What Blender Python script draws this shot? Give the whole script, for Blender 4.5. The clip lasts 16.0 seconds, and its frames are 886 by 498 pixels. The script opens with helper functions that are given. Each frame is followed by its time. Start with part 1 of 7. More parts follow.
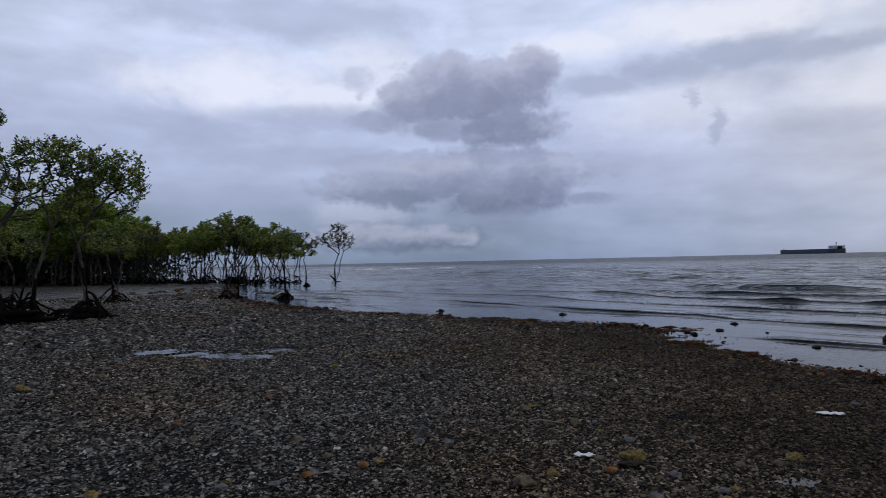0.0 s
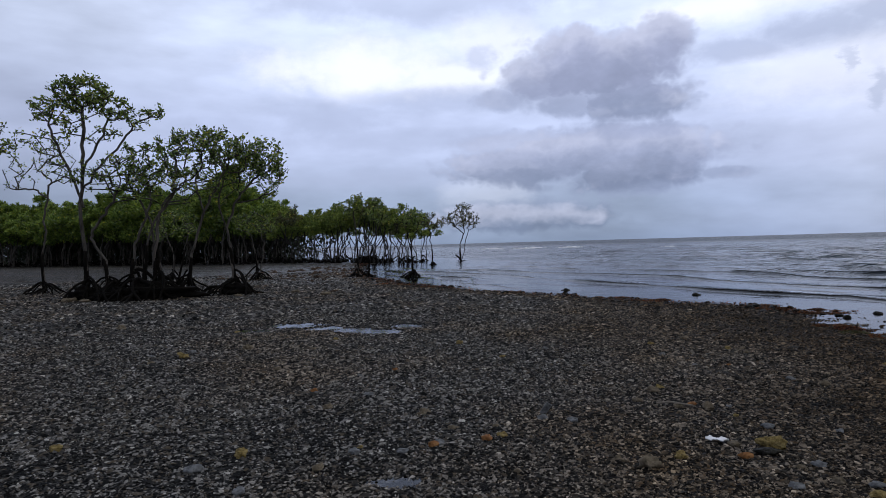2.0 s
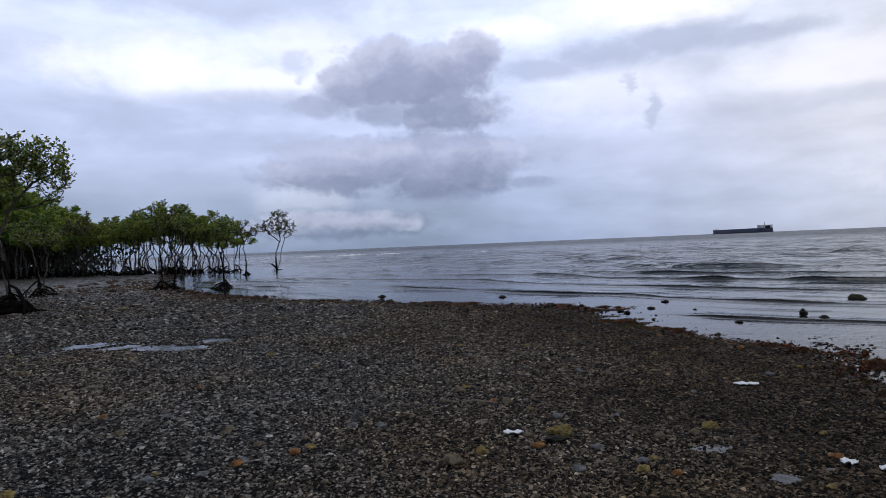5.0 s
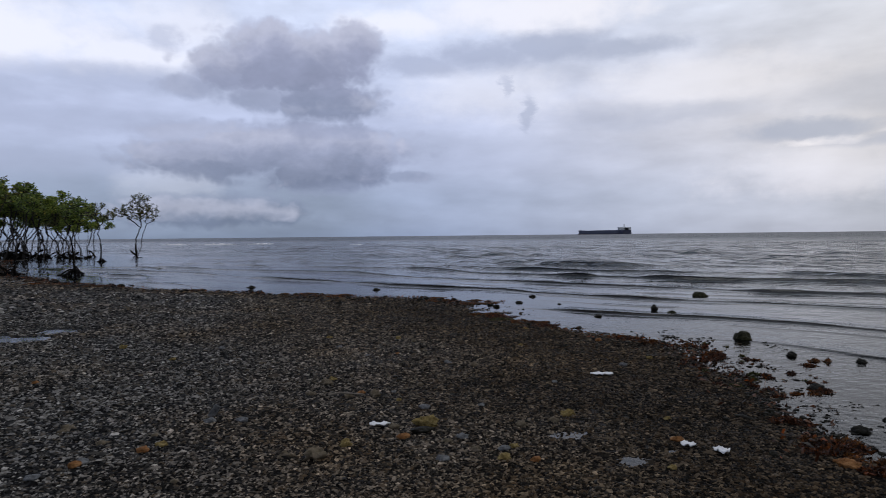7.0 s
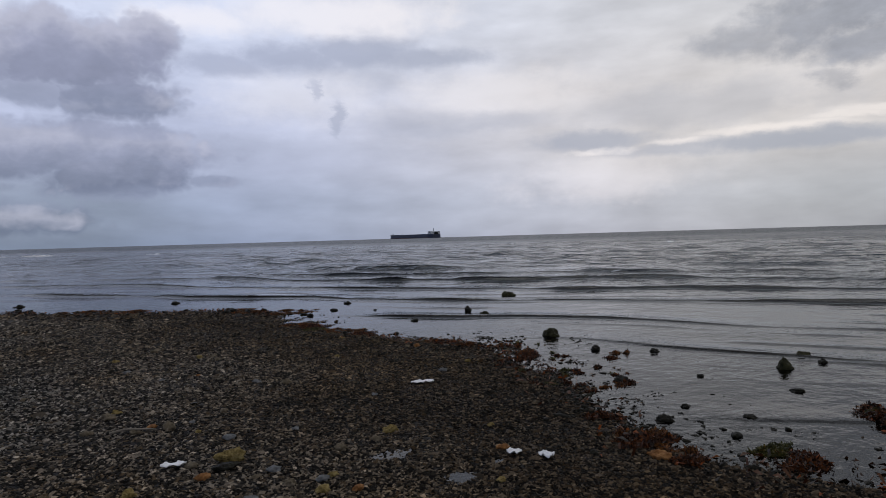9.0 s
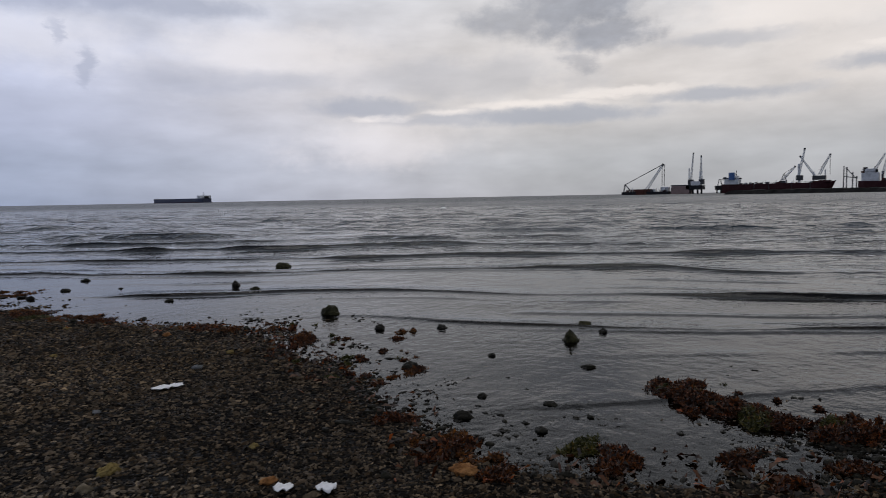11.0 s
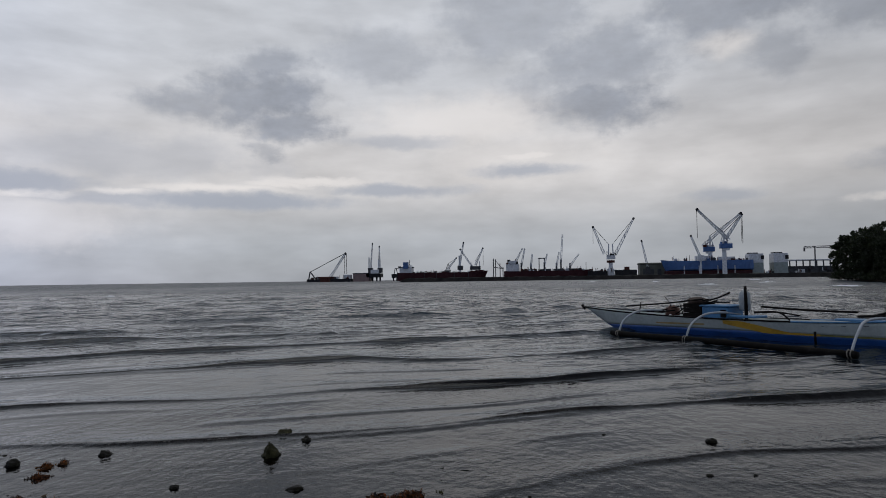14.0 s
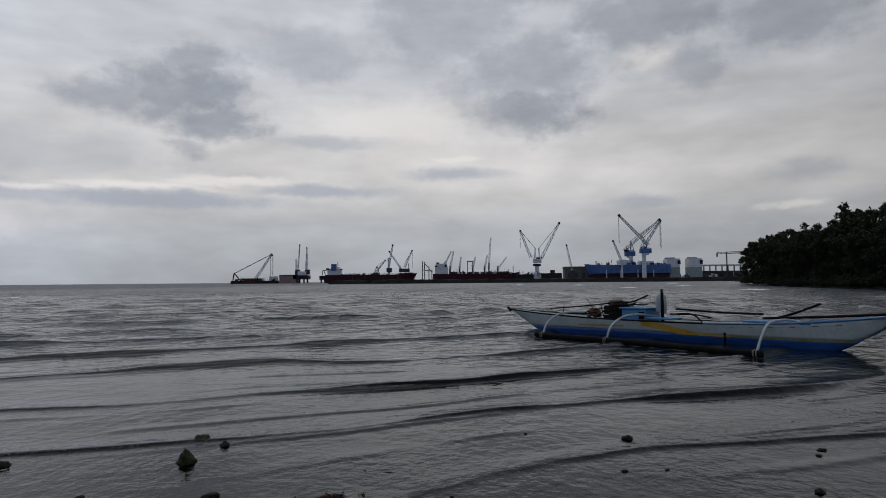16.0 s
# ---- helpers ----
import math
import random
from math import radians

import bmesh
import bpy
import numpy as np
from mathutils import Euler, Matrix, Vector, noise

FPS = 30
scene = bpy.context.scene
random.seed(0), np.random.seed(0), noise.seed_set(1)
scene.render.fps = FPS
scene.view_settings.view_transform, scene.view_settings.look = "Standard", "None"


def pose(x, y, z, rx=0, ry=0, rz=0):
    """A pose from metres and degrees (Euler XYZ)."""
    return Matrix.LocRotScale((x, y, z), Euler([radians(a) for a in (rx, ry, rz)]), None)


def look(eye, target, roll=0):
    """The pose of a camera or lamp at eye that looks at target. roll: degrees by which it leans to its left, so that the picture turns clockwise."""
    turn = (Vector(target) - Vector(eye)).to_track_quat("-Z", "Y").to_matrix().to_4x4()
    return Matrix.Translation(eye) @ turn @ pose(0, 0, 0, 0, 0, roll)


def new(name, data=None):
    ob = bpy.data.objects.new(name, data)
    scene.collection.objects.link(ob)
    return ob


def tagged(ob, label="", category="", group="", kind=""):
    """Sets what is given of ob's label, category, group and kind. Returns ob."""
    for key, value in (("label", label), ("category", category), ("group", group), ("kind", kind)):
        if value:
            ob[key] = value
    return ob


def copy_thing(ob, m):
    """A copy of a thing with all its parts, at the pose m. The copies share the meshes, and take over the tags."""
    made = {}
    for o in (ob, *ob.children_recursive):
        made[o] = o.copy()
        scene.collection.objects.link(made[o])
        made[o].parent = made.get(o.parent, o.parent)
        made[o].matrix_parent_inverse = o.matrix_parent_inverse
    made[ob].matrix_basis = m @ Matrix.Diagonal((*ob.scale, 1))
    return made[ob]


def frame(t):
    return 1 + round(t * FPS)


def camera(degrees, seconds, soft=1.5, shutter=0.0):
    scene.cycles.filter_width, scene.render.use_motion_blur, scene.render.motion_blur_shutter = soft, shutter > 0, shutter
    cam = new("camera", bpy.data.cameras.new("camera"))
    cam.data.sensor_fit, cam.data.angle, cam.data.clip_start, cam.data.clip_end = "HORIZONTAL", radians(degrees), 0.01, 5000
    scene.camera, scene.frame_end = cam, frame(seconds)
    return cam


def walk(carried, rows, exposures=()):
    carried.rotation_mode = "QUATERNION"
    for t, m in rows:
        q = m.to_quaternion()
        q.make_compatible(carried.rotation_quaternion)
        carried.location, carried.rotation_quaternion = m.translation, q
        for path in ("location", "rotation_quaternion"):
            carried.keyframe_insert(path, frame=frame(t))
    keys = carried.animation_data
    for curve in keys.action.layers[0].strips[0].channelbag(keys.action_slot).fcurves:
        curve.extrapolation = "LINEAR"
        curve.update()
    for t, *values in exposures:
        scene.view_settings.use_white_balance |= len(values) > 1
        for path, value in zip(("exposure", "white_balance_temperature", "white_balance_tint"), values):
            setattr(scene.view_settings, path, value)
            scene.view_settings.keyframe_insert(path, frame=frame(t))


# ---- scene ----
PATH = [
    (0, (-0.256, -0.386, 1.525), (-0.201, 1.613, 1.563), -1.3),
    (0.5, (-0.269, -0.39, 1.527), (-0.41, 1.605, 1.556), -1.8),
    (1, (-0.245, -0.398, 1.512), (-0.524, 1.583, 1.515), -1.8),
    (1.5, (-0.232, -0.401, 1.5), (-0.553, 1.573, 1.493), -1.0),
    (2, (-0.235, -0.417, 1.506), (-0.558, 1.557, 1.491), -1.6),
    (2.5, (-0.228, -0.412, 1.503), (-0.469, 1.573, 1.489), -1.3),
    (3, (-0.212, -0.415, 1.497), (-0.331, 1.581, 1.483), -0.8),
    (3.5, (-0.214, -0.43, 1.501), (-0.239, 1.569, 1.492), -0.4),
    (5.8, (-0.103, -0.427, 1.514), (0.311, 1.53, 1.503), -1.3),
    (6, (-0.103, -0.432, 1.501), (0.363, 1.513, 1.493), -0.6),
    (6.5, (-0.089, -0.42, 1.485), (0.415, 1.515, 1.468), -0.5),
    (7, (-0.079, -0.367, 1.481), (0.507, 1.544, 1.44), -0.6),
    (7.5, (-0.058, -0.217, 1.486), (0.782, 1.598, 1.513), -1.0),
    (8, (-0.052, -0.145, 1.487), (0.89, 1.619, 1.496), -0.6),
    (8.2, (-0.039, -0.112, 1.468), (0.955, 1.623, 1.463), -1.1),
    (10.3, (0.512, 0.493, 1.476), (1.824, 2.001, 1.392), -0.6),
    (10.5, (0.599, 0.604, 1.472), (1.997, 2.031, 1.377), -0.9),
    (11, (0.809, 0.83, 1.478), (2.386, 2.05, 1.322), -1.1),
    (11.5, (1.052, 1.031, 1.485), (2.753, 2.082, 1.421), 1.3),
    (12, (1.176, 1.136, 1.529), (3.052, 1.825, 1.457), 0.6),
    (12.5, (1.236, 1.239, 1.539), (3.169, 1.754, 1.495), -1.0),
    (13, (1.292, 1.213, 1.546), (3.23, 1.707, 1.572), 1.4),
    (13.5, (1.301, 1.225, 1.546), (3.255, 1.647, 1.614), -0.9),
    (14, (1.306, 1.239, 1.547), (3.269, 1.612, 1.639), -0.8),
    (14.5, (1.319, 1.231, 1.545), (3.291, 1.552, 1.643), -0.3),
    (15, (1.301, 1.229, 1.548), (3.28, 1.499, 1.661), -0.5),
    (15.5, (1.298, 1.216, 1.535), (3.279, 1.466, 1.663), -0.7),
    (16, (1.312, 1.206, 1.536), (3.303, 1.366, 1.633), -0.5),
]
EXPOSURES = [(0.0, -0.28, 6150, 10), (1.0, -0.22, 6150, 10), (1.6, -0.06, 6150, 10), (2.4, 0.12, 6150, 10), (3.7, 0.12, 6150, 10), (6.0, 0.0, 6280, 10), (8.2, -0.24, 6400, 10), (10.3, -0.2, 6650, 10), (11.0, -0.2, 6600, 10), (12.0, -0.27, 6350, 9), (13.0, -0.32, 6350, 9), (16.0, -0.36, 6350, 8)]
cam = camera(67.9, 16.0, soft=0.5, shutter=0.2)
walk(cam, [(t, look(eye, target, roll)) for t, eye, target, roll in PATH], EXPOSURES)

# ---- world, sun ----
SUN_AZ, SUN_EL = 60.0, 76.0      # degrees to the right of +y, above the horizon

world = bpy.data.worlds.new("overcast_evening")
scene.world = world
world.use_nodes = True
wt = world.node_tree
wt.nodes.clear()


def wnode(kind, ins=(), **props):
    """A node of the world; ins: values or sockets for its inputs, in order (None: left alone)."""
    n = wt.nodes.new(kind)
    for key, value in props.items():
        if key == "operation":
            n.operation = value
        elif key == "blend":
            n.data_type, n.blend_type = "RGBA", value
        elif key == "smooth":
            n.interpolation_type = "SMOOTHSTEP"
    for k, v in enumerate(ins):
        if v is None:
            continue
        if isinstance(v, bpy.types.NodeSocket):
            wt.links.new(v, n.inputs[k])
        else:
            n.inputs[k].default_value = v
    return n


def wmath(op, *ins):
    return wnode("ShaderNodeMath", ins, operation=op).outputs[0]


def wvec(op, *ins):
    n = wnode("ShaderNodeVectorMath", ins, operation=op)
    return n.outputs["Value"] if op in ("LENGTH", "DOT_PRODUCT") else n.outputs["Vector"]


def wnoise(vec, scale, detail, rough=0.55):
    n = wt.nodes.new("ShaderNodeTexNoise")
    wt.links.new(vec, n.inputs["Vector"])
    n.inputs["Scale"].default_value, n.inputs["Detail"].default_value, n.inputs["Roughness"].default_value = scale, detail, rough
    return n


def wramp(fac, stops):
    n = wt.nodes.new("ShaderNodeValToRGB")
    wt.links.new(fac, n.inputs[0])
    n.color_ramp.interpolation = "EASE"
    while len(n.color_ramp.elements) < len(stops):
        n.color_ramp.elements.new(0.5)
    for e, (p, c) in zip(n.color_ramp.elements, stops):
        e.position, e.color = p, (*c, 1)
    return n.outputs[0]


def wmix(fac, a, b, blend="MIX"):
    n = wt.nodes.new("ShaderNodeMix")
    n.data_type, n.blend_type = "RGBA", blend
    for k, v in ((0, fac), (6, a), (7, b)):
        if isinstance(v, bpy.types.NodeSocket):
            wt.links.new(v, n.inputs[k])
        elif k == 0:
            n.inputs[0].default_value = v
        else:
            n.inputs[k].default_value = (*v, 1)
    return n.outputs[2]


way = wt.nodes.new("ShaderNodeTexCoord").outputs["Generated"]
sep = wnode("ShaderNodeSeparateXYZ", (way,))
az = wmath("MULTIPLY", wmath("ARCTAN2", sep.outputs[0], sep.outputs[1]), 57.2958)
el = wmath("MULTIPLY", wmath("ARCSINE", sep.outputs[2]), 57.2958)
flat = wnode("ShaderNodeCombineXYZ", (wmath("MULTIPLY", az, 0.1), wmath("MULTIPLY", el, 0.2), 0.0)).outputs[0]
n_big, n_mid, n_fine = wnoise(flat, 0.9, 3.0), wnoise(flat, 2.6, 6.0, 0.6), wnoise(flat, 7.0, 5.0, 0.6)
# the clouds' edges wander
warp = wvec("ADD", wvec("MULTIPLY", wvec("SUBTRACT", n_mid.outputs["Color"], (0.5, 0.5, 0.5)), (5.5, 3.4, 0.0)),
            wvec("MULTIPLY", wvec("SUBTRACT", n_fine.outputs["Color"], (0.5, 0.5, 0.5)), (1.6, 1.1, 0.0)))
spot = wvec("ADD", wnode("ShaderNodeCombineXYZ", (az, el, 0.0)).outputs[0], warp)


spot_thin = wvec("ADD", wnode("ShaderNodeCombineXYZ", (az, el, 0.0)).outputs[0], wvec("MULTIPLY", warp, (0.7, 0.32, 0.0)))


def cloud_sum(blobs, soft, where, rag):
    """Clouds, each as azimuth, elevation, half width, half height (degrees) and strength, joined to one density with ragged edges."""
    total = None
    for a, e, w, h, k in blobs:
        d = wvec("LENGTH", wvec("MULTIPLY", wvec("SUBTRACT", where, (a, e, 0.0)), (1 / w, 1 / h, 0.0)))
        m = wnode("ShaderNodeMapRange", (wmath("ADD", d, rag), 1.0 + soft, 1.0 - soft, 0.0, k), smooth=True).outputs[0]
        total = m if total is None else wmath("MAXIMUM", total, m)
    return total


def lobes(vec):
    """Round billows with sharp creases between them, on two scales."""
    out = []
    for size, share in ((0.32, 0.80), (1.0, 0.34)):
        n = wnoise(vec, size, 1.5, 0.5).outputs["Fac"]
        out.append(wmath("MULTIPLY", wmath("ABSOLUTE", wmath("SUBTRACT", n, 0.5)), 2 * share))
    return wmath("ADD", out[0], out[1])


here = wnode("ShaderNodeCombineXYZ", (az, wmath("MULTIPLY", el, 1.2), 3.0)).outputs[0]
above = wvec("ADD", here, (-0.5, 1.3, 0.0))
puffs, puffs_above = lobes(here), lobes(above)
round_noise = wnode("ShaderNodeCombineXYZ", (wmath("MULTIPLY", az, 0.17), wmath("MULTIPLY", el, 0.22), 3.0)).outputs[0]
billow = wmath("SUBTRACT", 0.5, wnoise(round_noise, 1.5, 9.0, 0.6).outputs["Fac"])
PUFFY = [(4.2, 14.4, 6.6, 2.6, 1), (9.6, 15.9, 2.3, 1.9, 1), (2.7, 15.7, 2.7, 1.8, 1), (-1.0, 13.8, 2.7, 1.9, 0.9), (-3.8, 12.1, 2.2, 0.9, 0.5), (7.3, 11.3, 4.6, 1.5, 0.95), (4.0, 11.6, 5.0, 1.3, 0.7),
         (5.0, 7.5, 9.0, 2.0, 0.92), (7.2, 5.4, 5.2, 1.6, 1), (14.1, 5.1, 2.2, 0.5, 0.5), (-2.5, 2.2, 7.4, 1.2, 0.95), (-2.9, 8.3, 4.8, 1.1, 0.6), (-2.0, 6.6, 6.4, 1.7, 0.9)]
HEAVY = [(63.8, 15.6, 4.9, 2.4, 1), (58.2, 14.6, 3.2, 1.3, 0.75), (66.4, 12.9, 3.4, 1.4, 0.95), (64.7, 18.0, 3.2, 1.2, 0.8), (63.9, 10.9, 1.4, 0.8, 0.6),
         (93.5, 14.5, 5.0, 1.8, 0.95), (93.0, 17.8, 7.2, 3.0, 0.7), (86.2, 21.3, 6.6, 3.2, 0.6), (73.7, 19.0, 4.4, 2.0, 0.5), (102.9, 21.4, 6.4, 2.6, 0.8),
         (107.0, 17.3, 2.3, 1.9, 0.6), (113.8, 19.8, 5.8, 2.4, 0.7), (100.0, 27.0, 22.0, 4.0, 0.7)]
THIN = [(15.7, 14.4, 3.4, 1.0, 0.9), (20.3, 15.2, 5.0, 1.25, 1), (26.3, 15.7, 5.4, 1.1, 1), (32.6, 15.2, 5.4, 0.8, 0.9), (24.3, 10.4, 0.6, 1.6, 0.8), (22.8, 12.5, 0.35, 0.9, 0.6),
        (-19.2, 10.6, 4.8, 1.6, 0.8), (-27.0, 9.8, 5.0, 1.3, 0.5), (-9.1, 12.3, 7.6, 0.9, 0.7), (-12.9, 9.0, 9.2, 0.8, 0.6), (-5.7, 15.6, 1.3, 0.8, 0.6), (-11.8, 20.3, 12.0, 1.6, 0.7),
        (33.1, 9.5, 4.5, 1.1, 0.45), (-15.7, 5.9, 7.0, 0.9, 0.6), (46.0, 7.7, 4.6, 0.75, 0.9), (37.6, 9.8, 5.8, 0.8, 0.5), (22.0, 7.3, 9.0, 1.4, 0.4), (62.0, 6.7, 8.4, 0.65, 1),
        (75.0, 7.7, 5.0, 0.5, 0.9), (54.8, 10.0, 9.8, 1.6, 0.45), (53.5, 6.6, 5.0, 0.5, 0.7), (87.0, 9.3, 4.0, 0.55, 0.9), (75.2, 11.9, 4.4, 0.5, 0.6), (102.5, 6.5, 2.8, 0.45, 0.7), (114.4, 8.3, 2.6, 0.75, 0.6)]
BRIGHT = [(-15.6, 14.8, 6.9, 2.0, 1), (-8.1, 14.2, 5.4, 1.2, 0.9), (-4.7, 16.5, 3.6, 2.0, 0.7), (13.5, 17.7, 4.6, 1.0, 1), (24.3, 18.4, 8.4, 1.7, 1), (-5.4, 4.5, 3.2, 1.4, 0.25), (20.7, 12.1, 6.4, 1.9, 0.5),
          (47.2, 6.75, 2.6, 0.3, 0.8), (38.9, 11.9, 7.8, 1.9, 0.6), (60.0, 7.7, 4.6, 0.32, 0.9), (65.2, 8.2, 2.2, 0.28, 0.8), (53.5, 7.2, 2.0, 0.28, 0.8), (47.4, 4.9, 7.0, 2.0, 0.35),
          (68.5, 8.5, 3.8, 0.3, 0.8), (87.0, 10.5, 2.6, 0.35, 0.8), (114.0, 5.8, 2.0, 0.3, 0.8), (81.1, 13.6, 6.6, 2.0, 0.7), (102.8, 18.0, 2.0, 0.9, 0.7), (86.0, 10.2, 6.0, 2.0, 0.45)]
wisp = wmath("MULTIPLY", billow, 1.9)
heavy, thin, bright = cloud_sum(HEAVY, 0.55, spot_thin, wmath("MULTIPLY", billow, 2.4)), cloud_sum(THIN, 0.6, spot_thin, wisp), cloud_sum(BRIGHT, 0.65, spot_thin, wisp)
spot_round = wvec("ADD", wnode("ShaderNodeCombineXYZ", (az, el, 0.0)).outputs[0], wvec("MULTIPLY", warp, (0.14, 0.10, 0.0)))
puffy = cloud_sum(PUFFY, 0.30, spot_round, wmath("SUBTRACT", 0.10, puffs))
puffy_above = cloud_sum(PUFFY, 0.5, wvec("ADD", spot_round, (-0.5, 1.5, 0.0)), wmath("SUBTRACT", 0.10, puffs_above))

# pale overcast: blue grey over the grove, warmer towards the hidden sun
height = wnode("ShaderNodeMapRange", (el, -2.0, 60.0, 0.0, 1.0)).outputs[0]
cool = wramp(height, [(0.0, (0.21, 0.27, 0.39)), (0.07, (0.31, 0.37, 0.50)), (0.18, (0.59, 0.65, 0.87)), (0.34, (0.78, 0.85, 1.06)), (0.62, (0.50, 0.55, 0.68)), (1.0, (0.28, 0.30, 0.36))])
warm = wramp(height, [(0.0, (0.43, 0.44, 0.48)), (0.07, (0.52, 0.535, 0.57)), (0.18, (0.82, 0.78, 0.765)), (0.34, (0.76, 0.765, 0.80)), (0.62, (0.48, 0.50, 0.54)), (1.0, (0.27, 0.28, 0.31))])
side = wnode("ShaderNodeMapRange", (az, 8.0, 60.0, 0.0, 1.0), smooth=True).outputs[0]
pale = wmix(side, cool, warm)
streak = wnoise(wvec("MULTIPLY", flat, (0.9, 1.4, 1.0)), 1.7, 5.0, 0.5).outputs["Fac"]
mottle = wnode("ShaderNodeMapRange", (wmath("ADD", wmath("MULTIPLY", streak, 0.6), wmath("MULTIPLY", n_big.outputs["Fac"], 0.4)), 0.32, 0.68, 0.86, 1.20)).outputs[0]
pale = wmix(1.0, pale, wnode("ShaderNodeCombineXYZ", (mottle, mottle, mottle)).outputs[0], "MULTIPLY")
pale = wmix(bright, pale, wmix(side, (1.04, 1.05, 1.17), (1.08, 1.01, 0.97)))
pale = wmix(wmath("MULTIPLY", thin, 0.8), pale, wmix(side, (0.47, 0.52, 0.70), (0.47, 0.50, 0.58)))
puff = wmath("ADD", 0.36, wmath("ADD", wmath("MULTIPLY", n_mid.outputs["Fac"], 0.85), wmath("MULTIPLY", n_fine.outputs["Fac"], 0.45)))
grey = wmix(1.0, (0.31, 0.335, 0.40), wnode("ShaderNodeCombineXYZ", (puff, puff, puff)).outputs[0], "MULTIPLY")
pale = wmix(wmath("MULTIPLY", heavy, wmath("ADD", 0.50, wmath("MULTIPLY", n_big.outputs["Fac"], 0.5))), pale, grey)
# the towering cloud: its upper edges catch the light
lit = wmath("MAXIMUM", wmath("SUBTRACT", puffy, puffy_above), 0.0)
relief = wmath("MULTIPLY", wmath("SUBTRACT", puffs, puffs_above), 0.18)
tier = wnode("ShaderNodeMapRange", (wmath("ADD", el, wmath("MULTIPLY", wmath("SUBTRACT", n_mid.outputs["Fac"], 0.5), 3.0)), 0.0, 20.0, 0.0, 1.0)).outputs[0]
body = wramp(tier, [(0.06, (0.19, 0.235, 0.345)), (0.165, (0.33, 0.38, 0.53)), (0.24, (0.215, 0.25, 0.37)), (0.43, (0.40, 0.43, 0.59)), (0.53, (0.26, 0.295, 0.425)), (0.66, (0.31, 0.335, 0.475)), (0.86, (0.42, 0.44, 0.60))])
body = wmix(wmath("MULTIPLY", lit, 0.6), body, (0.66, 0.67, 0.80))
glow = wmath("ADD", wmath("ADD", 0.84, wmath("MULTIPLY", n_mid.outputs["Fac"], 0.32)), relief)
body = wmix(1.0, body, wnode("ShaderNodeCombineXYZ", (glow, glow, glow)).outputs[0], "MULTIPLY")
pale = wmix(wmath("MULTIPLY", puffy, 0.92), pale, body)
# a paler band low over the open sea
low = wmath("MULTIPLY", wnode("ShaderNodeMapRange", (el, 9.0, 2.0, 0.0, 1.0), smooth=True).outputs[0],
            wmath("MULTIPLY", wnode("ShaderNodeMapRange", (az, 4.0, 18.0, 0.0, 1.0), smooth=True).outputs[0], wnode("ShaderNodeMapRange", (az, 66.0, 42.0, 0.0, 1.0), smooth=True).outputs[0]))
pale = wmix(wmath("MULTIPLY", low, 0.34), pale, wmix(1.0, pale, (1.85, 1.8, 1.95), "MULTIPLY"))
# thicker overcast over both woods
dim = wnode("ShaderNodeMapRange", (az, 88.0, 122.0, 1.0, 0.74), smooth=True).outputs[0]
dim = wmath("MULTIPLY", dim, wnode("ShaderNodeMapRange", (az, -18.0, -50.0, 1.0, 0.68), smooth=True).outputs[0])
pale = wmix(1.0, pale, wnode("ShaderNodeCombineXYZ", (dim, dim, dim)).outputs[0], "MULTIPLY")

sky = wt.nodes.new("ShaderNodeTexSky")
sky.sky_type, sky.sun_disc = "NISHITA", False
sky.sun_elevation, sky.sun_rotation = radians(SUN_EL), radians(SUN_AZ)
clear = wnode("ShaderNodeBackground", (sky.outputs[0], 0.05))
overcast = wnode("ShaderNodeBackground", (pale, 1.0))
mixed = wt.nodes.new("ShaderNodeMixShader")
mixed.inputs[0].default_value = 0.93
wt.links.new(clear.outputs[0], mixed.inputs[1])
wt.links.new(overcast.outputs[0], mixed.inputs[2])
wt.links.new(mixed.outputs[0], wt.nodes.new("ShaderNodeOutputWorld").inputs[0])
world.cycles.sampling_method = "MANUAL"
world.cycles.sample_map_resolution = 512

sun = new("sun", bpy.data.lights.new("sun", "SUN"))
sun.data.energy, sun.data.angle, sun.data.color = 0.65, radians(40), (1.0, 0.97, 0.94)
sa, se = radians(SUN_AZ), radians(SUN_EL)
sun.matrix_world = look((math.sin(sa) * math.cos(se) * 100, math.cos(sa) * math.cos(se) * 100, math.sin(se) * 100), (0, 0, 0))

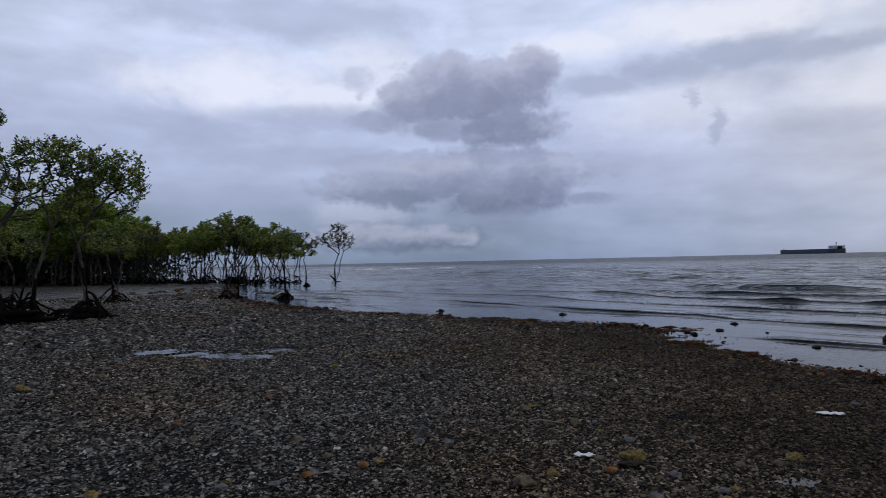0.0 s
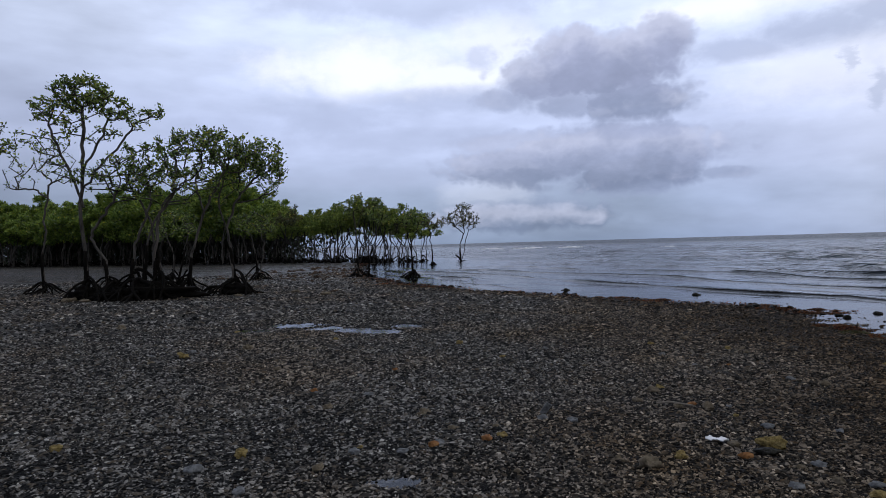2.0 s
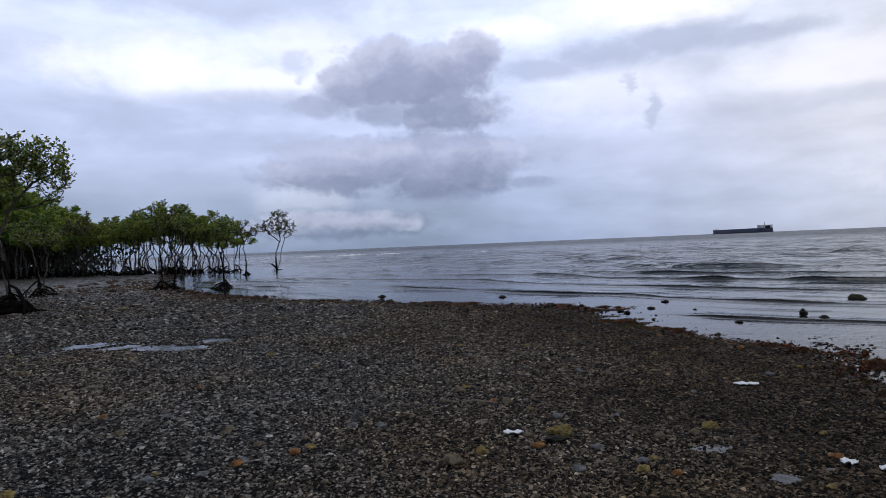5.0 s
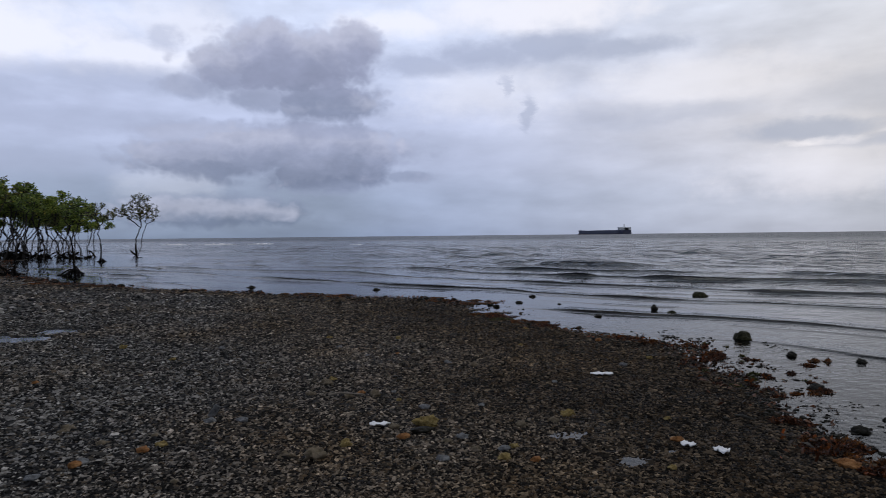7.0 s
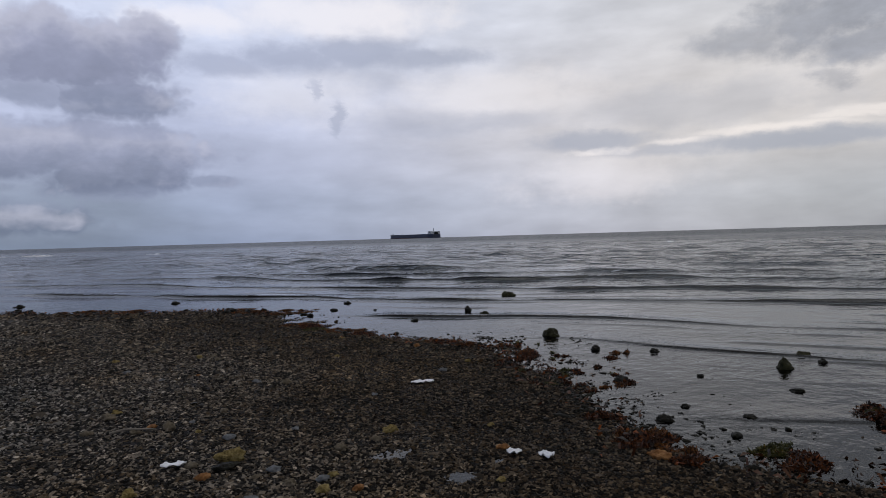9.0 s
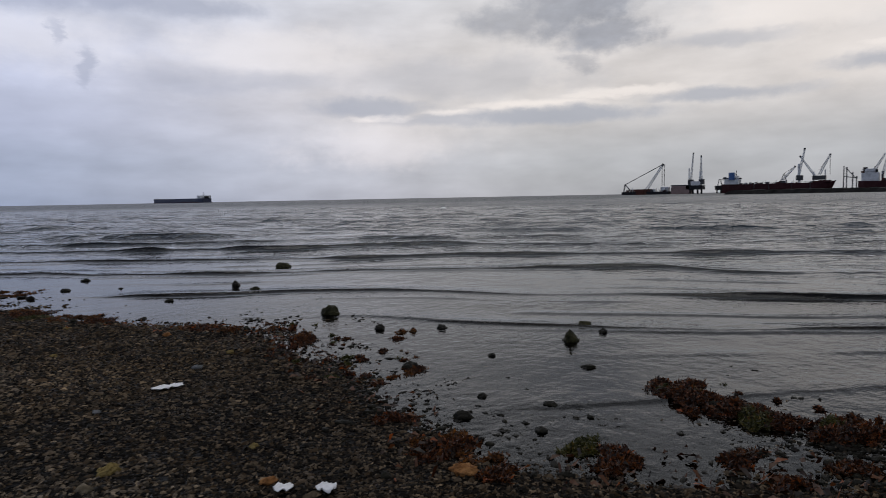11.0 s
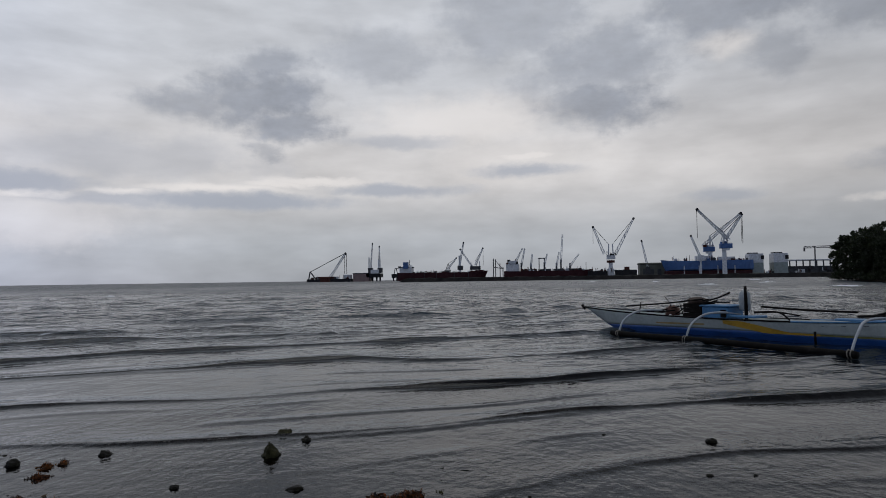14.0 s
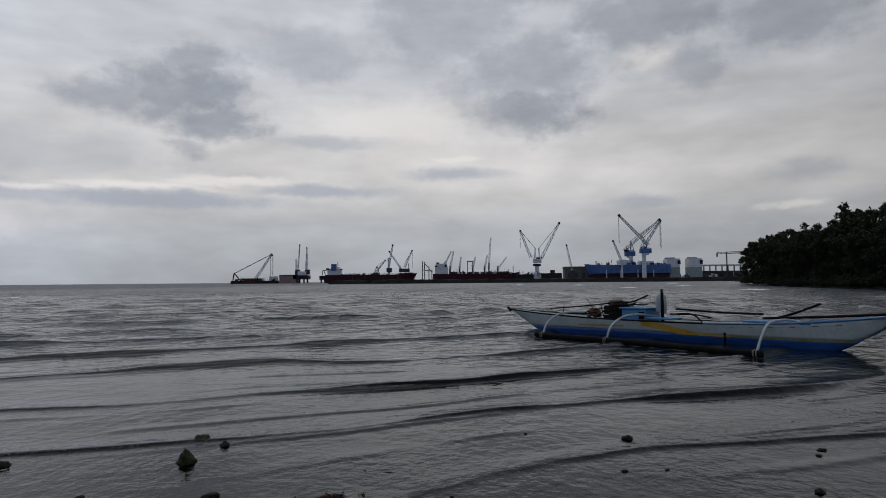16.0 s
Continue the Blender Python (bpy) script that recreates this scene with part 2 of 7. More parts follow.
# ---- materials ----
class Mat:
    """A node material under construction."""

    def __init__(self, name):
        self.m = bpy.data.materials.new(name)
        self.m.use_nodes = True
        self.t = self.m.node_tree
        self.t.nodes.clear()
        self.out = self.t.nodes.new("ShaderNodeOutputMaterial")
        self.geo = self.t.nodes.new("ShaderNodeNewGeometry")
        self.pos = self.geo.outputs["Position"]

    def put(self, v, socket):
        if isinstance(v, bpy.types.NodeSocket):
            self.t.links.new(v, socket)
        elif isinstance(v, tuple) and len(v) == 3 and socket.type == "RGBA":
            socket.default_value = (*v, 1)
        else:
            socket.default_value = v

    def obj(self):
        return self.t.nodes.new("ShaderNodeTexCoord").outputs["Object"]

    def noise(self, vec, scale, detail=4.0, rough=0.55):
        n = self.t.nodes.new("ShaderNodeTexNoise")
        self.put(vec, n.inputs["Vector"])
        n.inputs["Scale"].default_value, n.inputs["Detail"].default_value, n.inputs["Roughness"].default_value = scale, detail, rough
        return n.outputs["Fac"]

    def cells(self, vec, scale, out="Distance", feature="F1"):
        n = self.t.nodes.new("ShaderNodeTexVoronoi")
        n.feature = feature
        self.put(vec, n.inputs["Vector"])
        n.inputs["Scale"].default_value = scale
        return n.outputs[out]

    def math(self, op, *ins):
        n = self.t.nodes.new("ShaderNodeMath")
        n.operation = op
        for k, v in enumerate(ins):
            self.put(v, n.inputs[k])
        return n.outputs[0]

    def scale(self, vec, by):
        n = self.t.nodes.new("ShaderNodeVectorMath")
        n.operation = "MULTIPLY"
        self.put(vec, n.inputs[0])
        n.inputs[1].default_value = by
        return n.outputs[0]

    def ramp(self, fac, stops, kind="LINEAR"):
        n = self.t.nodes.new("ShaderNodeValToRGB")
        n.color_ramp.interpolation = kind
        self.put(fac, n.inputs[0])
        while len(n.color_ramp.elements) < len(stops):
            n.color_ramp.elements.new(0.5)
        for e, (p, c) in zip(n.color_ramp.elements, stops):
            e.position, e.color = p, (*c, 1) if isinstance(c, tuple) else (c, c, c, 1)
        return n.outputs[0]

    def mix(self, fac, a, b, blend="MIX"):
        n = self.t.nodes.new("ShaderNodeMix")
        n.data_type, n.blend_type = "RGBA", blend
        for v, k in ((fac, 0), (a, 6), (b, 7)):
            self.put(v, n.inputs[k])
        return n.outputs[2]

    def bump(self, heightmap, strength=0.5, distance=0.02):
        n = self.t.nodes.new("ShaderNodeBump")
        n.inputs["Strength"].default_value, n.inputs["Distance"].default_value = strength, distance
        self.put(heightmap, n.inputs["Height"])
        return n.outputs[0]

    def surface(self, colour, rough=0.6, normal=None, metal=0.0, spec=0.5):
        p = self.t.nodes.new("ShaderNodeBsdfPrincipled")
        self.put(colour, p.inputs["Base Color"])
        self.put(rough, p.inputs["Roughness"])
        p.inputs["Metallic"].default_value = metal
        p.inputs["Specular IOR Level"].default_value = spec
        if normal is not None:
            self.put(normal, p.inputs["Normal"])
        self.t.links.new(p.outputs[0], self.out.inputs[0])
        return self.m


def weathered(name, colour, rough=0.6, worn=0.35, scale=3.0, metal=0.0, relief=0.15, spec=0.5):
    """Painted or bare stuff with grain, streaks and stains."""
    b = Mat(name)
    v = b.obj()
    f1, f2 = b.noise(v, scale, 6.0, 0.6), b.noise(v, scale * 9, 4.0)
    dark = tuple(c * (1 - worn) for c in colour)
    light = tuple(min(1.0, c * (1 + worn * 0.5) + 0.01) for c in colour)
    c = b.ramp(b.math("ADD", b.math("MULTIPLY", f1, 0.65), b.math("MULTIPLY", f2, 0.35)), [(0.34, dark), (0.52, colour), (0.70, light)])
    return b.surface(c, b.math("ADD", rough - 0.1, b.math("MULTIPLY", f2, 0.2)), b.bump(f2, relief, 0.01), metal, spec)


def attribute(b, name):
    at = b.t.nodes.new("ShaderNodeAttribute")
    at.attribute_name = name
    return at.outputs["Fac"]


def damp(b, c, wet, patch):
    """Stones brown and dark where the tide has left them wet, greyer and paler up the beach."""
    c = b.mix(b.math("MINIMUM", b.math("ADD", b.math("MULTIPLY", wet, 0.75), b.ramp(patch, [(0.48, 0.0), (0.66, 0.5)])), 1.0), c, b.mix(1.0, c, (1.36, 1.04, 0.68), "MULTIPLY"))
    c = b.mix(wet, c, b.mix(1.0, c, (0.68, 0.68, 0.68), "MULTIPLY"))
    return b.mix(b.math("POWER", wet, 7.0), c, b.mix(1.0, c, (0.52, 0.50, 0.48), "MULTIPLY"))


def pebble_mat():
    b = Mat("beach_pebble")
    r = b.geo.outputs["Random Per Island"]
    wet = attribute(b, "wet")
    c = b.ramp(r, [(0.0, (0.003, 0.003, 0.0035)), (0.34, (0.016, 0.0165, 0.017)), (0.52, (0.060, 0.058, 0.055)), (0.66, (0.090, 0.072, 0.052)),
                   (0.78, (0.155, 0.151, 0.147)), (0.92, (0.225, 0.216, 0.203)), (0.98, (0.32, 0.306, 0.282)), (1.0, (0.54, 0.52, 0.49))], "LINEAR")
    c = damp(b, c, wet, b.noise(b.pos, 0.35, 3.0))
    g = b.noise(b.pos, 60.0, 3.0)
    c = b.mix(1.0, c, b.ramp(g, [(0.3, 0.62), (0.7, 1.2)]), "MULTIPLY")
    return b.surface(c, b.math("SUBTRACT", b.ramp(b.noise(b.pos, 1.3, 3.0), [(0.35, 0.5), (0.65, 0.75)]), b.math("MULTIPLY", wet, 0.12)), b.bump(g, 0.3, 0.004), 0.0, 0.05)


def ground_mat():
    b = Mat("gravel_ground")
    v = b.pos
    wet, gap_shade = attribute(b, "wet"), attribute(b, "gap_shade")
    cell = b.cells(v, 26.0, "Color")
    edge = b.cells(v, 26.0)
    cell2, edge2 = b.cells(v, 12.0, "Color"), b.cells(v, 12.0)
    sp = b.t.nodes.new("ShaderNodeSeparateXYZ")
    b.put(cell, sp.inputs[0])
    sp2 = b.t.nodes.new("ShaderNodeSeparateXYZ")
    b.put(cell2, sp2.inputs[0])
    stones = [(0.0, (0.018, 0.018, 0.018)), (0.40, (0.045, 0.043, 0.040)), (0.70, (0.085, 0.078, 0.068)), (0.92, (0.17, 0.16, 0.145)), (1.0, (0.34, 0.325, 0.30))]
    c = b.mix(0.6, b.ramp(sp.outputs[0], stones), b.ramp(sp2.outputs[0], stones))
    # crevice shade between the stones, painted in towards the cell edges
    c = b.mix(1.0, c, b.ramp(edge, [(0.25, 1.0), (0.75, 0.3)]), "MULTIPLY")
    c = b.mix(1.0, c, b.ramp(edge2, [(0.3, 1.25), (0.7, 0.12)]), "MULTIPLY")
    big, mid = b.noise(v, 0.12, 5.0, 0.6), b.noise(v, 0.9, 5.0)
    c = damp(b, c, wet, b.noise(v, 0.35, 3.0))
    c = b.mix(1.0, c, b.ramp(b.math("ADD", b.math("MULTIPLY", mid, 0.5), b.math("MULTIPLY", big, 0.5)), [(0.36, 0.8), (0.62, 1.65)]), "MULTIPLY")
    # shade between the loose pebbles, painted into the ground's colour
    c = b.mix(gap_shade, c, b.mix(1.0, c, (0.085, 0.08, 0.075), "MULTIPLY"))
    sand = b.mix(1.0, b.ramp(mid, [(0.35, (0.034, 0.024, 0.017)), (0.65, (0.080, 0.058, 0.042))]), b.ramp(edge, [(0.2, 1.1), (0.8, 0.6)]), "MULTIPLY")
    c = b.mix(attribute(b, "seabed"), c, sand)
    h = b.math("ADD", b.math("MULTIPLY", edge, -0.6), b.math("MULTIPLY", edge2, -0.5))
    mud = attribute(b, "mud")
    m = b.surface(c, b.math("SUBTRACT", b.ramp(mid, [(0.35, 0.5), (0.6, 0.8)]), b.math("MULTIPLY", mud, b.ramp(mid, [(0.4, 0.38), (0.6, 0.05)]))), b.bump(h, 0.9, 0.05), 0.0, 0.12)
    p = b.out.inputs[0].links[0].from_node
    b.put(b.math("ADD", 0.06, b.math("MULTIPLY", mud, 0.44)), p.inputs["Specular IOR Level"])
    return m


def water_mat():
    """Sea water: clear over the shallows, dark and wind-ruffled farther out."""
    b = Mat("sea_water")
    v = b.pos
    at = b.t.nodes.new("ShaderNodeAttribute")
    at.attribute_name = "deep"
    deep = at.outputs["Fac"]
    at2 = b.t.nodes.new("ShaderNodeAttribute")
    at2.attribute_name = "open_sea"
    ruffled = at2.outputs["Fac"]
    n1 = b.noise(b.scale(v, (1.0, 1.1, 1.0)), 1.6, 4.0, 0.55)
    n2 = b.noise(b.scale(v, (1.0, 1.2, 1.0)), 6.0, 3.0, 0.55)
    n3 = b.noise(b.scale(v, (0.7, 1.0, 1.0)), 0.35, 4.0, 0.55)
    rip = b.math("ADD", b.math("MULTIPLY", n1, b.math("ADD", 0.013, b.math("MULTIPLY", deep, 0.055))), b.math("MULTIPLY", n2, b.math("ADD", b.math("MULTIPLY", attribute(b, "ripple"), b.ramp(b.noise(v, 0.5, 2.0), [(0.35, 0.003), (0.65, 0.017)])), b.math("ADD", 0.002, b.math("MULTIPLY", deep, 0.005)))))
    # short wind crests lying across the swell, sharp above and round below
    rot = b.t.nodes.new("ShaderNodeVectorRotate")
    rot.rotation_type = "Z_AXIS"
    b.put(v, rot.inputs["Vector"])
    rot.inputs["Angle"].default_value = math.radians(-37.0)
    along = rot.outputs[0]
    crests = None
    for size, gain in (((0.42, 0.26, 1.0), 0.36), ((1.0, 0.7, 1.0), 0.24), ((2.4, 1.9, 1.0), 0.06)):
        n = b.noise(b.scale(along, size), 1.0, 2.5, 0.5)
        ridge = b.math("POWER", b.math("SUBTRACT", 1.0, b.math("MULTIPLY", b.math("ABSOLUTE", b.math("SUBTRACT", n, 0.5)), 2.0)), 4.0)
        ridge = b.math("MULTIPLY", ridge, gain)
        crests = ridge if crests is None else b.math("ADD", crests, ridge)
    crests = b.math("MULTIPLY", crests, b.math("MULTIPLY", b.ramp(b.noise(b.scale(v, (1, 1, 1)), 0.11, 3.0), [(0.38, 0.35), (0.6, 1.0)]), b.math("POWER", deep, 1.5)))
    rip = b.math("ADD", rip, b.math("MULTIPLY", crests, 0.8))
    h = b.math("ADD", rip, b.math("MULTIPLY", n3, b.math("ADD", b.math("MULTIPLY", deep, 0.16), b.math("MULTIPLY", ruffled, 0.26))))
    # the steep lip of each swell, broken along its length
    lip = b.math("SUBTRACT", b.math("FRACT", b.math("ADD", attribute(b, "phase"), b.math("MULTIPLY", b.math("SUBTRACT", n1, 0.5), 0.05))), 0.5)
    front = b.math("MULTIPLY", b.math("MINIMUM", lip, 0.0), 1 / 0.016)
    back = b.math("MULTIPLY", b.math("MAXIMUM", lip, 0.0), 1 / 0.05)
    shape = b.math("ADD", front, back)
    edge = b.math("EXPONENT", b.math("MULTIPLY", b.math("MULTIPLY", shape, shape), -1.0))
    h = b.math("ADD", h, b.math("MULTIPLY", edge, b.math("MULTIPLY", attribute(b, "lip"), b.ramp(n2, [(0.3, 0.75), (0.7, 1.15)]))))
    nb = b.bump(h, 1.0, 1.0)
    fr = b.t.nodes.new("ShaderNodeFresnel")
    fr.inputs["IOR"].default_value = 1.29
    b.put(nb, fr.inputs["Normal"])
    gl = b.t.nodes.new("ShaderNodeBsdfGlossy")
    gl.inputs["Roughness"].default_value = 0.07
    gl.inputs["Color"].default_value = (0.79, 0.81, 0.83, 1)
    b.put(nb, gl.inputs["Normal"])
    tr = b.t.nodes.new("ShaderNodeBsdfTransparent")
    tr.inputs["Color"].default_value = (0.20, 0.18, 0.15, 1)
    clear_water = b.t.nodes.new("ShaderNodeMixShader")
    b.put(fr.outputs[0], clear_water.inputs[0])
    b.t.links.new(tr.outputs[0], clear_water.inputs[1])
    b.t.links.new(gl.outputs[0], clear_water.inputs[2])
    p = b.t.nodes.new("ShaderNodeBsdfPrincipled")
    p.inputs["Base Color"].default_value = (0.019, 0.030, 0.042, 1)
    p.inputs["IOR"].default_value = 1.33
    b.put(b.math("ADD", b.math("ADD", 0.08, b.math("MULTIPLY", deep, 0.04)), b.math("MULTIPLY", ruffled, 0.27)), p.inputs["Roughness"])
    b.put(nb, p.inputs["Normal"])
    mx = b.t.nodes.new("ShaderNodeMixShader")
    b.put(deep, mx.inputs[0])
    b.t.links.new(clear_water.outputs[0], mx.inputs[1])
    b.t.links.new(p.outputs[0], mx.inputs[2])
    b.t.links.new(mx.outputs[0], b.out.inputs[0])
    return b.m


def leaf_mat(name, lo, mid, hi, yellow=0.06):
    b = Mat(name)
    r = b.geo.outputs["Random Per Island"]
    c = b.ramp(r, [(0.0, lo), (0.5, mid), (1 - yellow, hi), (1.0, (hi[0] * 2.0, hi[1] * 1.35, hi[2]))])
    c = b.mix(b.ramp(b.noise(b.pos, 0.55, 3.0), [(0.35, 0.0), (0.65, 0.7)]), c, b.mix(1.0, c, (1.35, 1.2, 0.7), "MULTIPLY"))
    p = b.t.nodes.new("ShaderNodeBsdfPrincipled")
    b.put(c, p.inputs["Base Color"])
    p.inputs["Roughness"].default_value = 0.45
    tl = b.t.nodes.new("ShaderNodeBsdfTranslucent")
    b.put(c, tl.inputs[0])
    mx = b.t.nodes.new("ShaderNodeMixShader")
    mx.inputs[0].default_value = 0.42
    b.t.links.new(p.outputs[0], mx.inputs[1])
    b.t.links.new(tl.outputs[0], mx.inputs[2])
    b.t.links.new(mx.outputs[0], b.out.inputs[0])
    return b.m


def bark_mat(name, dark, light, scale=5.0, spec=0.2):
    b = Mat(name)
    v = b.scale(b.pos, (1.0, 1.0, 0.45))
    f, g = b.noise(v, scale, 6.0, 0.65), b.noise(b.pos, scale * 7, 4.0)
    c = b.ramp(b.math("ADD", b.math("MULTIPLY", f, 0.7), b.math("MULTIPLY", g, 0.3)), [(0.36, dark), (0.5, tuple((d + l) / 2 for d, l in zip(dark, light))), (0.66, light)])
    return b.surface(c, 0.85, b.bump(b.math("ADD", f, b.math("MULTIPLY", g, 0.5)), 0.6, 0.02), 0.0, spec)


def rock_mat(name, dark, mid, light, rough=0.7, scale=14.0):
    b = Mat(name)
    v = b.obj()
    f, g, pits = b.noise(v, scale, 6.0, 0.65), b.noise(v, scale * 5, 4.0), b.cells(v, scale * 2.2)
    c = b.ramp(f, [(0.32, dark), (0.5, mid), (0.68, light)])
    c = b.mix(1.0, c, b.ramp(pits, [(0.0, 0.45), (0.35, 1.0)]), "MULTIPLY")
    return b.surface(c, rough, b.bump(b.math("ADD", b.math("MULTIPLY", pits, 0.6), b.math("MULTIPLY", g, 0.5)), 0.9, 0.02), 0.0, 0.10)


PEBBLE, GROUND, WATER = pebble_mat(), ground_mat(), water_mat()
LEAF = leaf_mat("mangrove_leaf", (0.028, 0.052, 0.015), (0.112, 0.175, 0.038), (0.245, 0.320, 0.076))
LEAF_FAR = leaf_mat("grove_leaf", (0.045, 0.075, 0.018), (0.145, 0.215, 0.044), (0.280, 0.350, 0.080), 0.05)
LEAF_WOOD = leaf_mat("wood_leaf", (0.045, 0.080, 0.018), (0.135, 0.215, 0.038), (0.260, 0.345, 0.072), 0.03)
# near-black leaf tones: the woods' shade is put into the colour
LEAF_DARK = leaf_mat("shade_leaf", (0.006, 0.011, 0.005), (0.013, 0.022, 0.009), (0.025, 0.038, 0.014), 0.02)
LEAF_DRY = leaf_mat("sparse_leaf", (0.045, 0.060, 0.026), (0.090, 0.105, 0.042), (0.150, 0.145, 0.070))
BARK = bark_mat("pale_bark", (0.022, 0.019, 0.017), (0.135, 0.120, 0.105))
BARK_DARK = bark_mat("dark_bark", (0.013, 0.012, 0.011), (0.064, 0.058, 0.054))
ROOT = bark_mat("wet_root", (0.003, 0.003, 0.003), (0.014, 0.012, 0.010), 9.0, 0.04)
CORAL = rock_mat("yellow_coral_rock", (0.05, 0.036, 0.014), (0.20, 0.148, 0.055), (0.36, 0.285, 0.125), 0.9, 22.0)
TAN = rock_mat("tan_stone", (0.05, 0.042, 0.030), (0.135, 0.110, 0.075), (0.24, 0.20, 0.15), 0.8)
GREY_STONE = rock_mat("grey_stone", (0.05, 0.052, 0.056), (0.13, 0.135, 0.14), (0.24, 0.245, 0.25), 0.6)
WET_STONE = rock_mat("wet_dark_stone", (0.0030, 0.0030, 0.0024), (0.0078, 0.0072, 0.0048), (0.0186, 0.0174, 0.0102), 0.55)
MOSSY = rock_mat("mossy_stone", (0.0053, 0.0053, 0.0030), (0.0203, 0.0203, 0.0075), (0.0518, 0.0480, 0.0203), 0.5)
RUST_STONE = rock_mat("orange_stone", (0.07, 0.03, 0.012), (0.22, 0.10, 0.035), (0.36, 0.19, 0.08), 0.8)
PLASTIC = weathered("white_plastic", (0.80, 0.81, 0.84), 0.35, 0.12, 9.0)
WEED_RED = leaf_mat("red_seaweed", (0.006, 0.003, 0.002), (0.030, 0.010, 0.005), (0.130, 0.048, 0.018), 0.08)
WEED_GREEN = leaf_mat("green_seaweed", (0.0140, 0.0168, 0.0042), (0.0420, 0.0455, 0.0126), (0.0910, 0.0875, 0.0315), 0.05)

# ---- building helpers ----
SEA = -0.06


def mesh_of(name, verts, faces, material, smooth=False):
    me = bpy.data.meshes.new(name)
    me.from_pydata(verts, [], faces)
    me.materials.append(material)
    if smooth:
        me.shade_smooth()
    return me


def mesh_np(name, verts, faces, material, smooth=True):
    """A mesh from arrays: verts (n, 3), faces (m, 3 or 4)."""
    me = bpy.data.meshes.new(name)
    verts, faces = np.ascontiguousarray(verts, np.float32), np.ascontiguousarray(faces, np.int32)
    k = faces.shape[1]
    me.vertices.add(len(verts))
    me.vertices.foreach_set("co", verts.ravel())
    me.loops.add(faces.size)
    me.loops.foreach_set("vertex_index", faces.ravel())
    me.polygons.add(len(faces))
    me.polygons.foreach_set("loop_start", np.arange(0, faces.size, k, dtype=np.int32))
    me.update(calc_edges=True)
    me.materials.append(material)
    if smooth:
        me.shade_smooth()
    return me


def part(name, data, material=None, parent=None, label=""):
    """Links a bmesh or a mesh as one mesh object under a thing or a part."""
    if isinstance(data, bmesh.types.BMesh):
        me = bpy.data.meshes.new(name)
        data.to_mesh(me)
        data.free()
        data = me
    if material is not None and not data.materials:
        data.materials.append(material)
    ob = new(name, data)
    if parent is not None:
        ob.parent = parent
    if label:
        ob["label"] = label
    return ob


def thing(name, m, label, category, group="", kind=""):
    ob = new(name)
    ob.empty_display_size = 0.1
    ob.matrix_world = m
    return tagged(ob, label, category, group, kind)


def box_bm(bm, cx, cy, cz, sx, sy, sz, bevel=0.0, turn=None):
    """A box, added to bm; sizes are whole lengths."""
    m = Matrix.Translation((cx, cy, cz)) @ (turn or Matrix()) @ Matrix.Diagonal((sx, sy, sz, 1))
    vs = bmesh.ops.create_cube(bm, size=1.0, matrix=m)["verts"]
    if bevel:
        es = list({e for v in vs for e in v.link_edges})
        bmesh.ops.bevel(bm, geom=es, offset=bevel, segments=1, affect="EDGES")
    return bm


def tube_np(points, radii, sides=6, cap=True):
    """A tube along a polyline, as vertex and quad arrays."""
    p = np.asarray(points, float)
    n = len(p)
    d = np.gradient(p, axis=0)
    d /= np.linalg.norm(d, axis=1)[:, None] + 1e-9
    ref = np.array([0.0, 0.0, 1.0]) if abs(d[0][2]) < 0.9 else np.array([1.0, 0.0, 0.0])
    u = np.cross(d, ref)
    u /= np.linalg.norm(u, axis=1)[:, None] + 1e-9
    w = np.cross(d, u)
    a = np.linspace(0, 2 * math.pi, sides, endpoint=False)
    r = np.asarray(radii, float).reshape(-1, 1, 1)
    v = p[:, None, :] + r * (np.cos(a)[None, :, None] * u[:, None, :] + np.sin(a)[None, :, None] * w[:, None, :])
    i, j = np.meshgrid(np.arange(n - 1), np.arange(sides), indexing="ij")
    k = (j + 1) % sides
    f = np.stack([i * sides + j, i * sides + k, (i + 1) * sides + k, (i + 1) * sides + j], -1).reshape(-1, 4)
    v = v.reshape(-1, 3)
    if cap:
        ends = []
        for base, flip in ((0, True), ((n - 1) * sides, False)):
            for s in range(1, sides - 1, 2):
                q = [base, base + s, base + s + 1, base + min(s + 2, sides - 1)]
                ends.append(q[::-1] if flip else q)
        f = np.vstack([f, [e for e in ends if len(set(e)) == 4]]) if any(len(set(e)) == 4 for e in ends) else f
    return v, f


def join_np(pieces):
    vs, fs, o = [], [], 0
    for v, f in pieces:
        vs.append(v)
        fs.append(f + o)
        o += len(v)
    return np.vstack(vs), np.vstack(fs)


def tubes(name, lines, material, sides=6, parent=None, label=""):
    """One mesh of tubes; lines: pairs of points and radii (a number or one for each point)."""
    made = []
    for pts, r in lines:
        rr = np.full(len(pts), r, float) if np.isscalar(r) else r
        made.append(tube_np(pts, rr, sides))
    v, f = join_np(made)
    return part(name, mesh_np(name, v, f, material), None, parent, label)


